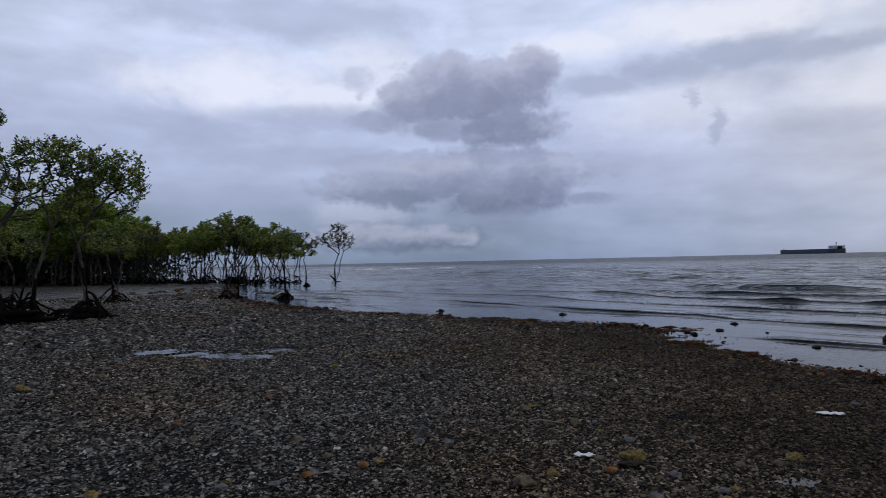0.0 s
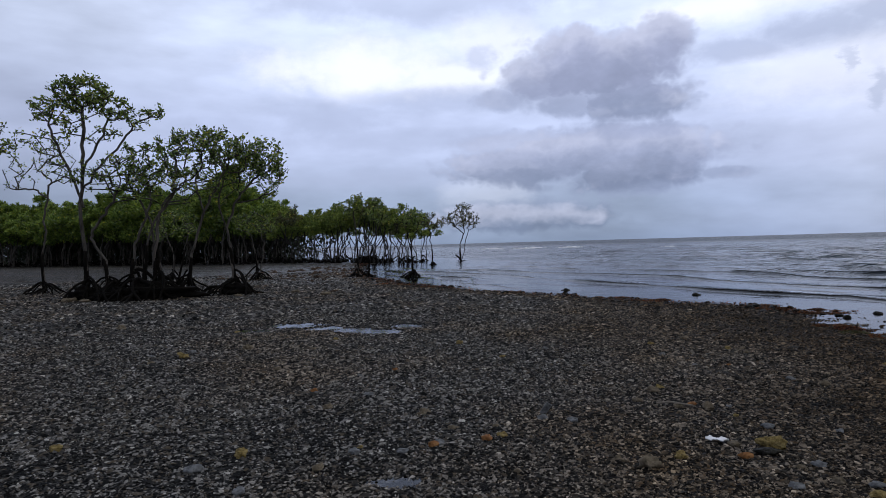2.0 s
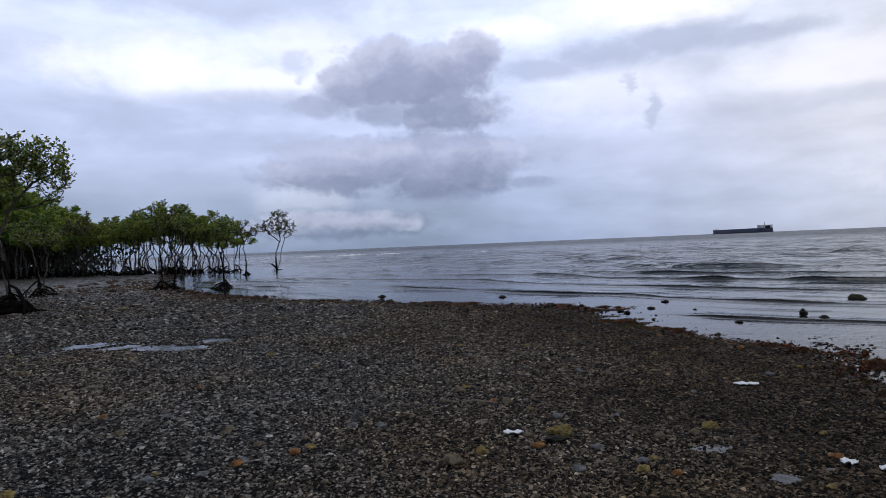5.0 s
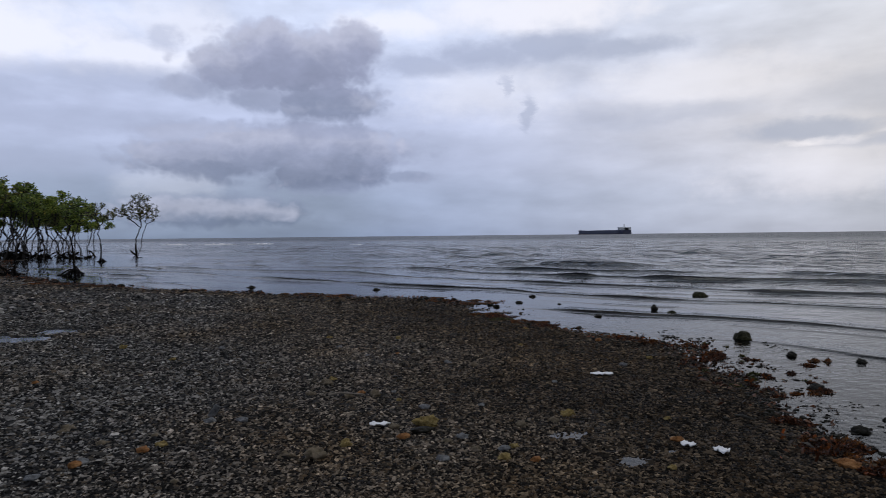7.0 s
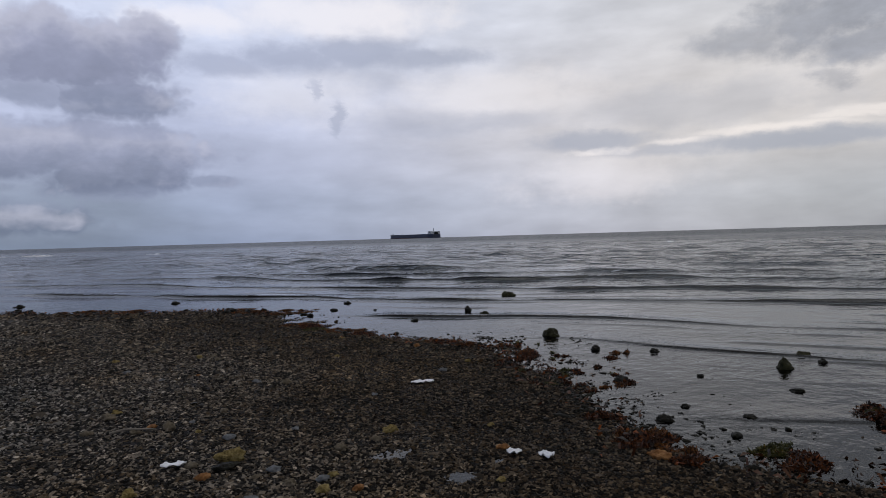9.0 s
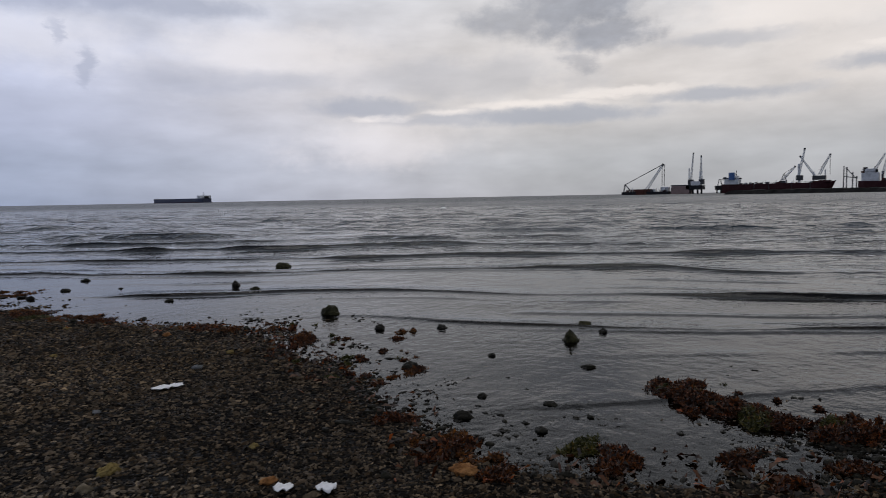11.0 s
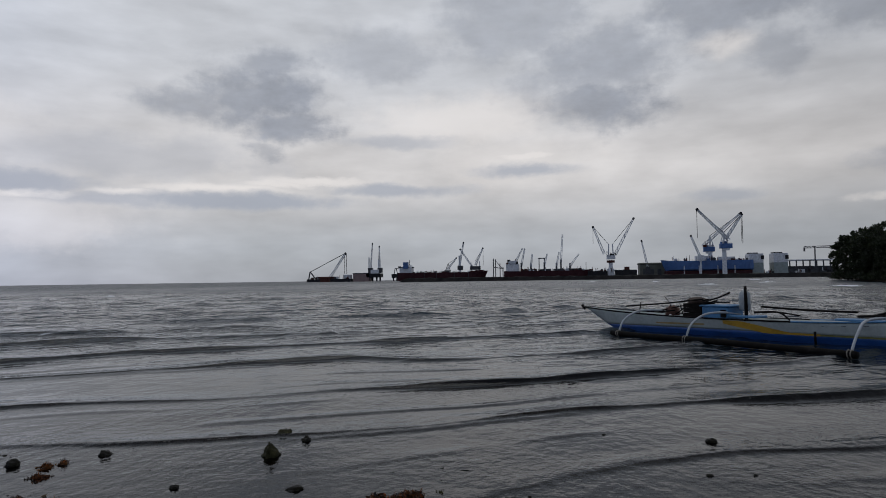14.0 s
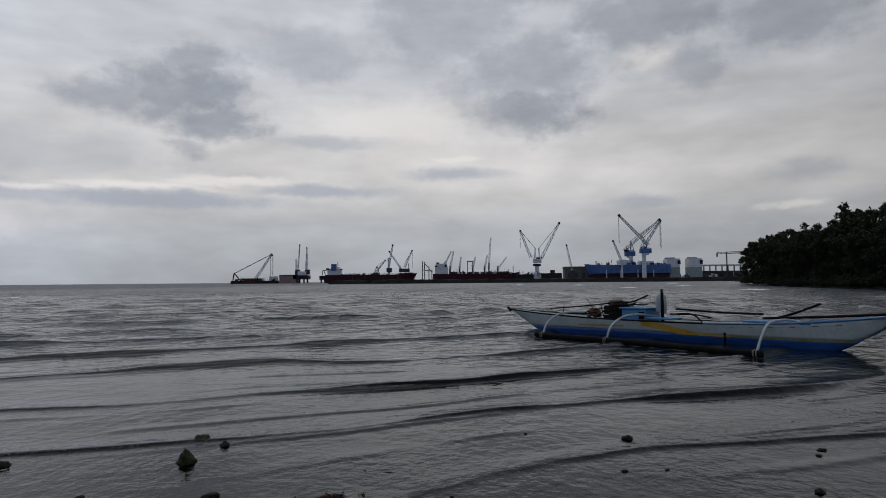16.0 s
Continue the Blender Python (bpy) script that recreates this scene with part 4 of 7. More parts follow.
        ln = length * rng.uniform(0.65, 1.25, (n, 1))
        a, tip = base, base + d * ln
        mid = base + d * ln * 0.5 + up * ln * 0.07
        l, r = mid + side * ln * 0.26 - up * ln * 0.06, mid - side * ln * 0.26 - up * ln * 0.06
        v = np.stack([a, l, tip, r], 1).reshape(-1, 3)
        k = 4 * np.arange(n)[:, None]
        f = np.concatenate([k + (0, 1, 2), k + (0, 2, 3)], 1).reshape(-1, 3)
        return v, f


def prop_roots(seed, count, spread, rise, rad=0.035, centre=(0, 0)):
    """Arching stilt roots round a trunk's foot."""
    rng = np.random.default_rng(seed)
    lines = []
    for k in range(count):
        a = 2 * math.pi * (k + rng.uniform(-0.4, 0.4)) / count
        out, hi = spread * rng.uniform(0.35, 1.15), rise * rng.uniform(0.2, 0.95)
        pts, w = [], rng.uniform(-0.9, 0.9)
        for t in np.linspace(0, 1, 8):
            h = hi * (1 - t ** 1.35) + 0.06 * math.sin(t * 9 + k) * (1 - t) - 0.12 * t
            pts.append((centre[0] + math.cos(a + w * t) * out * t ** 0.8, centre[1] + math.sin(a + w * t) * out * t ** 0.8, h))
        r = rad * rng.uniform(0.7, 1.3) * np.linspace(1.25, 0.8, 8)
        lines.append((catmull(pts, 2), np.interp(np.linspace(0, 1, 15), np.linspace(0, 1, 8), r)))
        if rng.uniform() < 0.75:
            q = np.array(pts[3])
            b = a + rng.uniform(-1.0, 1.0)
            e = q + (math.cos(b) * 0.35 * spread, math.sin(b) * 0.35 * spread, -q[2] - 0.1)
            lines.append((np.array([q, q * 0.5 + e * 0.5 + (0, 0, 0.08), e]), np.array([0.9, 0.8, 0.7]) * r[0] * 0.75))
    return lines


def mangrove(m, label, seed, trunks, blobs, thick, leaf, roots, bark=BARK, leaves=LEAF, reach=0.5, low=1.2, group="", category="mangrove tree"):
    """trunks: polylines; blobs as for crown(); leaf: leaves a rosette and their length; roots: count, spread, rise, and radius."""
    t = thing("mangrove_tree", m, label, category, group)
    g = Tree(seed)
    g.density = 0.5 if seed < 24 else 0.8
    for pts in trunks:
        g.trunk(pts)
    g.crown(blobs, reach, low)
    near = seed < 30
    made = [tube_np(p, r, (6 if r[0] > 0.03 else 4) if near else (5 if r[0] > 0.04 else 3), False) for p, r in g.wood(thick * (0.82 if near else 1.0)) if near or r[0] > thick * 0.2]
    v, f = join_np(made)
    part("trunk", mesh_np("trunk", v, f, bark), None, t)
    v, f = g.leaves(int(leaf[0] * 1.25), leaf[1] * 0.76) if near else g.leaves(*leaf)
    part("crown", mesh_np("crown", v, f, leaves, False), None, t)
    lines = []
    for n, spread, rise, rad, cx, cy in roots:
        lines += prop_roots(seed + len(lines), int(n * 1.5) if near else max(4, n - 3), spread * (1.25 if near else 1.0), rise * 0.9, rad * (0.66 if near else 0.8), (cx, cy))
    if near:
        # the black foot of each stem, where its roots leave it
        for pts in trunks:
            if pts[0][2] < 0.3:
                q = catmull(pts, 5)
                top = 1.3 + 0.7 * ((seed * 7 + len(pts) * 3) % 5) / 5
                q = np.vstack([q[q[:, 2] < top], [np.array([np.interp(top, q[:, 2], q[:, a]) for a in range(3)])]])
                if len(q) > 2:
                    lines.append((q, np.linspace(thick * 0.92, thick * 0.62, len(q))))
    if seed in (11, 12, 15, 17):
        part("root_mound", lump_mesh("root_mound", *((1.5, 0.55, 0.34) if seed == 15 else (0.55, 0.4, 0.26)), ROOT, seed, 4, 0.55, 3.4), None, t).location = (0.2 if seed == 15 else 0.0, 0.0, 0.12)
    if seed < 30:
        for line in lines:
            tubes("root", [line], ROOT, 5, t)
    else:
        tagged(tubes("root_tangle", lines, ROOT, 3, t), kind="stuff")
    return t


def facing(x, y, turn=9.2, z=None):
    """A pose on the ground whose x runs along the view of the grove."""
    g = float(land_height(np.array([x]), np.array([y]))[0]) if z is None else z
    return pose(x, y, g, 0, 0, turn)


# the tall one with two stems, on dark stilt roots
mangrove(facing(-15.1, 18.8), "tall mangrove with an open crown and two pale stems", 11,
         [[(0, 0, 0), (-0.05, 0, 1.3), (-0.1, 0, 3.6), (0.0, 0, 5.0), (-0.05, 0.1, 6.3)],
          [(-0.05, 0, 3.0), (-0.5, 0.1, 4.1), (-0.95, 0.1, 5.1), (-1.1, 0, 5.8)],
          [(-0.08, 0, 3.5), (0.55, -0.1, 4.3), (1.2, 0, 5.0), (1.75, 0.1, 5.7), (2.4, 0.1, 5.95)],
          [(0.0, 0, 4.3), (0.5, 0.1, 5.2), (0.9, 0.1, 6.0)]],
         [(0.0, 0, 6.75, 0.95, 0.5, 300), (-0.95, 0, 6.2, 0.8, 0.45, 120), (-1.2, 0, 5.3, 0.9, 0.8, 60), (0.95, 0, 6.3, 0.75, 0.4, 80), (1.7, 0, 5.9, 0.8, 0.4, 45),
          (2.4, 0, 6.0, 0.35, 0.15, 18), (0.3, 0, 5.6, 1.1, 0.5, 50), (-0.3, 0, 4.3, 1.3, 0.5, 22)],
         0.11, (9, 0.155), [(9, 0.9, 0.9, 0.045, 0, 0)], reach=0.45, low=2.8)
mangrove(facing(-14.5, 19.0), "crooked pale mangrove stem crossing a taller one", 12,
         [[(0, 0, 0), (-0.1, 0, 1.2), (-0.45, 0, 1.9), (-0.5, 0, 2.2), (-0.2, 0, 2.6), (0.25, 0, 3.2), (0.5, 0, 3.9)]],
         [(0.4, 0, 4.1, 1.2, 0.6, 90), (-0.6, 0, 3.9, 0.7, 0.4, 35), (1.1, 0, 3.6, 0.6, 0.4, 30)],
         0.085, (9, 0.14), [(8, 0.8, 0.9, 0.04, 0, 0)], low=2.5)
mangrove(facing(-19.6, 22.2), "thin leaning mangrove with few leaves on bare twigs", 13,
         [[(0, 0, 0), (-0.05, 0, 1.5), (0.12, 0, 2.4), (0.05, 0, 2.9), (0.25, 0, 3.8), (0.4, 0, 4.4)],
          [(0.22, 0, 3.7), (-0.3, 0, 4.0), (-1.2, 0, 4.1)]],
         [(-0.6, 0, 4.7, 0.8, 0.7, 45), (0.5, 0, 5.2, 0.8, 0.8, 60), (-1.1, 0, 4.2, 0.4, 0.2, 12), (0.9, 0, 4.4, 0.5, 0.4, 20)],
         0.075, (6, 0.12), [(9, 0.9, 0.5, 0.05, 0, 0)], leaves=LEAF, low=3.0)
mangrove(facing(-18.45, 18.0), "mangrove with a loose crown of dark leaves", 14,
         [[(0, 0, 0), (0.1, 0, 1.6), (0.0, 0, 3.2), (0.2, 0, 4.6)]],
         [(0.1, 0, 5.4, 1.3, 0.8, 170), (0.9, 0, 4.9, 0.7, 0.5, 50)], 0.09, (9, 0.14), [(8, 0.8, 0.6, 0.045, 0, 0)], low=2.5)
# the clump on a great mass of roots
mangrove(facing(-13.3, 18.8), "clump of leaning mangrove stems on a black root mass", 15,
         [[(-0.2, 0, 0), (-0.15, 0, 1.3), (0.15, 0, 2.3), (0.45, 0, 3.1), (0.3, 0, 4.1)],
          [(0.1, 0.1, 0), (0.35, 0, 1.9), (0.85, 0, 3.0), (1.5, 0, 3.6), (2.2, 0, 4.1), (2.8, 0, 4.35)],
          [(0.4, 0.2, 0), (0.6, 0, 1.4), (0.7, 0.1, 2.6), (1.15, 0.1, 3.4), (1.3, 0.1, 4.4)],
          [(0.7, 0.1, 0), (0.6, 0.1, 1.6), (0.2, 0.2, 2.8), (-0.3, 0.1, 3.8)]],
         [(0.6, 0, 4.35, 1.05, 0.75, 200), (1.55, 0, 5.15, 0.4, 0.22, 50), (0.1, 0, 3.7, 0.8, 0.6, 80), (1.5, 0, 4.4, 0.75, 0.6, 90), (1.9, 0, 3.7, 1.0, 0.5, 50), (0.9, 0, 3.4, 1.2, 0.5, 50)],
         0.10, (10, 0.15), [(12, 1.2, 1.1, 0.06, 0, 0), (10, 0.9, 1.0, 0.055, 0.7, 0.1), (8, 0.9, 0.7, 0.06, -0.8, 0), (10, 1.4, 0.5, 0.07, 0.3, 0)], bark=BARK, low=2.2)
mangrove(facing(-12.1, 19.7), "mangrove leaning over on a tent of black roots", 16,
         [[(0, 0, 0), (0.1, 0, 1.0), (0.2, 0, 1.6), (0.6, 0, 2.8), (1.0, 0, 3.6), (1.4, 0, 4.3)], [(0.6, 0, 2.8), (0.35, 0, 3.6), (0.6, 0, 4.4)]],
         [(1.2, 0, 5.0, 0.9, 0.5, 170), (0.75, 0, 5.3, 0.5, 0.3, 60), (1.7, 0, 4.5, 0.8, 0.5, 80), (1.0, 0, 4.1, 0.9, 0.4, 50)],
         0.085, (10, 0.15), [(9, 0.75, 1.0, 0.04, 0, 0)], low=2.5)
mangrove(facing(-10.8, 20.5), "mangrove with a heavy leafy limb and spread roots", 17,
         [[(0, 0, 0), (-0.15, 0, 1.4), (-0.25, 0, 2.2), (0.05, 0, 3.1), (0.35, 0, 3.5), (0.9, 0, 4.1)], [(-0.2, 0, 2.0), (-0.5, 0, 3.0), (-0.3, 0, 4.0)], [(0.1, 0, 3.1), (0.8, 0, 3.2), (1.3, 0, 3.5)]],
         [(1.0, 0, 4.7, 0.75, 0.55, 200), (0.55, 0, 4.2, 0.7, 0.5, 90), (1.35, 0, 4.1, 0.45, 0.45, 70), (1.2, 0, 3.5, 0.6, 0.3, 30), (-0.2, 0, 4.6, 0.7, 0.5, 80), (-0.3, 0, 3.6, 0.7, 0.5, 40)],
         0.085, (10, 0.15), [(10, 1.0, 1.0, 0.045, 0, 0), (7, 0.8, 0.5, 0.05, -0.5, 0)], low=2.2)
mangrove(facing(-14.4, 29.9), "young mangrove on a low tent of roots", 18,
         [[(0, 0, 0), (-0.1, 0, 1.2), (-0.3, 0, 2.2)], [(0.1, 0, 0.3), (0.3, 0, 1.5), (0.2, 0, 2.3)]],
         [(-0.2, 0, 2.9, 1.0, 0.6, 110), (0.5, 0, 2.6, 0.6, 0.4, 50)], 0.06, (9, 0.14), [(9, 0.8, 0.8, 0.04, 0, 0)], low=1.2)
mangrove(facing(-17.2, 27.0), "bushy mangrove standing behind the tall ones", 19,
         [[(0, 0, 0), (0.1, 0, 1.2), (-0.2, 0, 2.4)], [(0.3, 0, 0.2), (0.6, 0, 1.4), (0.8, 0, 2.3)]],
         [(0.2, 0, 2.9, 1.3, 0.7, 170), (-0.6, 0, 2.5, 0.7, 0.5, 60)], 0.06, (9, 0.155), [(9, 0.9, 0.8, 0.045, 0, 0)], low=1.2)
# three in the wet sand before the grove
mangrove(facing(-9.9, 31.8), "slender pale mangrove in wet sand with a small crown", 21,
         [[(0, 0, 0), (0, 0, 1.3), (-0.1, 0, 2.6), (-0.15, 0, 3.3)], [(-0.1, 0, 2.5), (0.25, 0, 3.1), (0.3, 0, 3.5)]],
         [(-0.1, 0, 3.85, 0.45, 0.3, 60), (0.35, 0, 3.5, 0.5, 0.4, 50), (-0.45, 0, 3.3, 0.4, 0.3, 30)], 0.055, (9, 0.14), [(8, 0.65, 0.5, 0.035, 0, 0)], low=2.0, group="mangroves in wet sand")
mangrove(facing(-9.3, 31.6), "slender mangrove leaning in wet sand", 22,
         [[(0, 0, 0), (0.1, 0, 1.0), (0.4, 0, 1.9), (0.5, 0, 2.6)]],
         [(0.5, 0, 3.1, 0.6, 0.5, 80)], 0.05, (9, 0.14), [(7, 0.5, 0.45, 0.035, 0, 0)], bark=BARK_DARK, low=1.7, group="mangroves in wet sand")
mangrove(facing(-6.95, 31.3), "slender dark mangrove rising from a knot of roots", 23,
         [[(0, 0, 0), (-0.05, 0, 1.2), (-0.2, 0, 2.0), (-0.3, 0, 2.6)], [(-0.1, 0, 1.6), (0.2, 0, 2.2), (0.3, 0, 2.7)]],
         [(-0.3, 0, 3.0, 0.5, 0.4, 60), (0.4, 0, 2.9, 0.5, 0.4, 50)], 0.05, (9, 0.14), [(10, 0.7, 0.55, 0.04, 0, 0)], bark=BARK_DARK, low=1.7, group="mangroves in wet sand")
# two standing in the water
mangrove(facing(-9.2, 49.0, z=SEA - 0.1), "thin mangrove standing in shallow water", 24,
         [[(0, 0, 0), (0.05, 0, 1.0), (-0.1, 0, 2.2), (-0.1, 0, 2.8)], [(-0.1, 0, 2.3), (0.35, 0, 2.9)]],
         [(-0.4, 0, 3.4, 0.6, 0.4, 45), (0.5, 0, 3.2, 0.6, 0.35, 45), (0.0, 0, 3.9, 0.4, 0.3, 22)], 0.07, (8, 0.14), [(8, 0.6, 0.4, 0.05, 0, 0)], bark=BARK_DARK, leaves=LEAF_DRY, low=2.0)
mangrove(facing(-8.3, 59.0, z=SEA - 0.15), "lone mangrove out in the shallow water with a loose crown", 25,
         [[(0, 0, 0), (-0.1, 0, 1.0), (0.0, 0, 1.8), (0.3, 0, 2.7), (0.3, 0, 3.4)], [(0.1, 0, 0.3), (0.3, 0, 1.2), (0.42, 0, 1.9), (0.75, 0, 2.9)], [(0.3, 0, 2.6), (-0.4, 0, 3.3), (-0.8, 0, 3.7)], [(0.0, 0, 0.25), (-0.5, 0, 0.7)]],
         [(-0.1, 0, 4.0, 1.3, 0.8, 150), (0.9, 0, 3.9, 1.0, 0.8, 90), (-1.3, 0, 3.8, 0.7, 0.45, 50), (0.3, 0, 5.0, 0.9, 0.45, 60)], 0.10, (8, 0.15), [(8, 0.7, 0.35, 0.05, 0, 0)], bark=BARK_DARK, leaves=LEAF_DRY, low=2.2)

# the grove by the water: four kinds, set out in rows
GROVE_LABEL = "mangrove of the grove, thin dark stems under a leafy crown"


def grove_kind(seed, h, w, tips):
    r = np.random.default_rng(seed)
    stems = []
    for k in range(3):
        x0, y0 = r.uniform(-0.7, 0.7, 2)
        x1, y1 = r.uniform(-0.9, 0.9, 2)
        stems.append([(x0, y0, 0), (x0 * 0.7 + x1 * 0.3 + r.normal(0, 0.12), y0, h * 0.25), (x1 * 0.7 + r.normal(0, 0.15), y1 * 0.6, h * 0.45), (x1, y1, h * 0.68)])
    blobs = []
    for k in range(13):
        a, q = 2.4 * k, math.sqrt((k + 0.5) / 13)
        blobs.append((w * 1.15 * q * math.cos(a), w * 1.15 * q * math.sin(a), h * (0.91 - 0.20 * q + r.uniform(-0.09, 0.06)), w * r.uniform(0.26, 0.42), h * r.uniform(0.05, 0.085), tips * 0.14))
    for k in range(4):
        blobs.append((r.uniform(-0.8, 0.8) * w, r.uniform(-0.5, 0.5) * w, h * r.uniform(0.90, 1.06), w * 0.2, h * 0.05, tips * 0.07))
    return stems, blobs


grove = []
for k in range(4):
    stems, blobs = grove_kind(200 + k, (5.2, 5.9, 4.7, 5.4)[k], (1.5, 1.4, 1.6, 1.3)[k], (190, 180, 200, 110)[k])
    grove.append(mangrove(facing(-13.0 - 4.2 * k, 57.5 + 1.2 * k), GROVE_LABEL, 300 + k, stems, blobs, 0.085, (9, 0.19),
                          [(9, 1.0, 0.9, 0.06, 0, 0), (6, 0.9, 0.6, 0.05, 0.6, 0.3)], bark=BARK_DARK, leaves=(LEAF_FAR, LEAF_FAR, LEAF_FAR, LEAF_DRY)[k], low=2.2, group="mangrove grove by the water"))
gr = np.random.default_rng(77)
for row in range(3):
    for k in range(15):
        u = (k + gr.uniform(-0.3, 0.3)) / 14
        x, y = -11.8 - 24.0 * u, 56.5 + 10.0 * u + row * 3.4 + gr.uniform(-0.8, 0.8)
        if row == 2 and k < 2:
            continue
        g = float(land_height(np.array([x]), np.array([y]))[0])
        sc = gr.uniform(0.85, 1.12) * (0.86 if k < 2 else 1.0)
        kind = 3 if (k in (1, 3) and row == 0) else int(gr.integers(0, 3))
        copy_thing(grove[kind], pose(x, y, max(g, SEA - 0.25), 0, 0, gr.uniform(0, 360)) @ Matrix.Scale(sc, 4))

# the deep wood behind the tall mangroves
WOOD_LABEL = "mangrove of the deep dark wood with a dense crown"
wood = []
for k in range(3):
    stems, blobs = grove_kind(400 + k, (7.6, 8.4, 7.0)[k], (2.4, 2.2, 2.6)[k], (430, 420, 450)[k])
    blobs.append((0.0, 0.0, 4.2, 2.0, 1.0, 180))
    wood.append(mangrove(facing(-45.0 - 9 * k, 70.0 + 4 * k), WOOD_LABEL, 500 + k, stems, blobs, 0.11, (6, 0.36),
                         [(9, 1.2, 0.9, 0.07, 0, 0)], bark=BARK, leaves=LEAF_WOOD, low=3.0, reach=0.7, group="mangroves of the deep wood"))
for row in range(5):
    for k in range(17):
        u = (k + gr.uniform(-0.3, 0.3)) / 16
        x, y = -30.0 - 52.0 * u + row * -1.2, 62.5 + 17.0 * u + row * 4.0 + gr.uniform(-1.2, 1.2)
        g = float(land_height(np.array([x]), np.array([y]))[0])
        copy_thing(wood[int(gr.integers(0, 3))], pose(x, y, max(g, SEA - 0.2), 0, 0, gr.uniform(0, 360)) @ Matrix.Scale(gr.uniform(0.82, 1.15), 4))

# low growth added to fill the wood's depth, near black in place of shade
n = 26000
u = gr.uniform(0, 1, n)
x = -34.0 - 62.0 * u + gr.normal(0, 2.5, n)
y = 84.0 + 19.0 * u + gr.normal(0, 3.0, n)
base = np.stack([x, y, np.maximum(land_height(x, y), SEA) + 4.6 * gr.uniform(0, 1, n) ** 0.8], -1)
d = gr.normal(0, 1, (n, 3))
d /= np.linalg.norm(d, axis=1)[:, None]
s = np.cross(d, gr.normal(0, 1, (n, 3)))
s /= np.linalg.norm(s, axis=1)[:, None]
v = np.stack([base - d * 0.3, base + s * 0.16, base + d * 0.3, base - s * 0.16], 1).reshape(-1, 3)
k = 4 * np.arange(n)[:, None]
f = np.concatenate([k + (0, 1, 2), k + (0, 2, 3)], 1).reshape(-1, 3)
tagged(part("undergrowth", mesh_np("undergrowth", v, f, LEAF_DARK, False)), "mangrove undergrowth deep in the wood, near black to stand in for shade", "undergrowth", kind="stuff")

# the dark wood across the bay, by the shipyard; shade is in its leaf colour
BAY_LABEL = "tall dark tree of the wood across the bay"
bay = []
for k in range(2):
    stems, blobs = grove_kind(600 + k, (13.0, 14.5)[k], (4.2, 4.0)[k], (500, 480)[k])
    kr = random.Random(620 + k)
    for c in range(16):
        a, q = 2.4 * c, 3.9 * math.sqrt((c + 0.5) / 16)
        blobs.append((q * math.cos(a), q * math.sin(a), kr.uniform(2.4, 9.0), kr.uniform(1.0, 1.7), kr.uniform(0.8, 1.3), 42))
    for c in range(6):
        blobs.append((3.6 * math.cos(c + 0.4), 3.6 * math.sin(c + 0.4), kr.uniform(0.9, 1.8), 1.7, 0.9, 45))
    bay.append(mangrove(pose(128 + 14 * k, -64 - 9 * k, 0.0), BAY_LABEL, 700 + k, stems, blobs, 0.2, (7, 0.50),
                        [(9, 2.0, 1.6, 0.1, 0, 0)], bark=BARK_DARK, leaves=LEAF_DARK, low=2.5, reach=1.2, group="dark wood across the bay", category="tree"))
for row in range(3):
    for k in range(-2, 12):
        u = (k + gr.uniform(-0.3, 0.3)) / 9
        x, y = 106.0 + 66.0 * u + row * 6.0, -56.0 - 9.0 * u - row * 6.0 + gr.uniform(-1.0, 1.0)
        sc = float(np.interp(u, (-0.1, 0.05, 0.14, 0.24, 0.5, 0.8, 1.0, 1.1, 1.22), (0.72, 0.92, 0.78, 0.70, 0.79, 0.92, 0.96, 0.74, 0.44))) * gr.uniform(0.84, 1.06)
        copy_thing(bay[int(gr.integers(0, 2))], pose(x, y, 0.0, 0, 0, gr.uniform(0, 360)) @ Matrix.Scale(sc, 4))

# ---- the shipyard across the bay, and the ship at anchor ----
STEEL_WHITE = weathered("white_steel_paint", (0.60, 0.62, 0.65), 0.5, 0.4, 0.4)
STEEL_GREY = weathered("grey_steel_paint", (0.055, 0.058, 0.065), 0.6, 0.4, 0.4, spec=0.25)
STEEL_DARK = weathered("dark_steel", (0.015, 0.015, 0.018), 0.6, 0.35, 0.4, spec=0.2)
HULL_RED = weathered("dark_red_hull", (0.038, 0.010, 0.013), 0.6, 0.35, 0.2, spec=0.15)
HULL_NAVY = weathered("navy_hull", (0.030, 0.040, 0.085), 0.45, 0.3, 0.1)
HULL_BLUE = weathered("blue_hull", (0.050, 0.12, 0.30), 0.5, 0.3, 0.2)
RUST = weathered("rusty_steel", (0.070, 0.026, 0.020), 0.8, 0.4, 0.5, spec=0.15)
SHED_WALL = weathered("olive_sheet_metal", (0.10, 0.105, 0.085), 0.7, 0.25, 0.3)
CONCRETE = weathered("sea_worn_concrete", (0.022, 0.021, 0.020), 0.9, 0.45, 0.25, relief=0.5, spec=0.1)
YX = 900.0


def strut(bm, a, b, w):
    """A square bar from a to b."""
    a, b = Vector(a), Vector(b)
    d = b - a
    m = Matrix.Translation((a + b) / 2) @ d.to_track_quat("Z", "X").to_matrix().to_4x4() @ Matrix.Diagonal((w, w, d.length, 1))
    bmesh.ops.create_cube(bm, size=1.0, matrix=m)


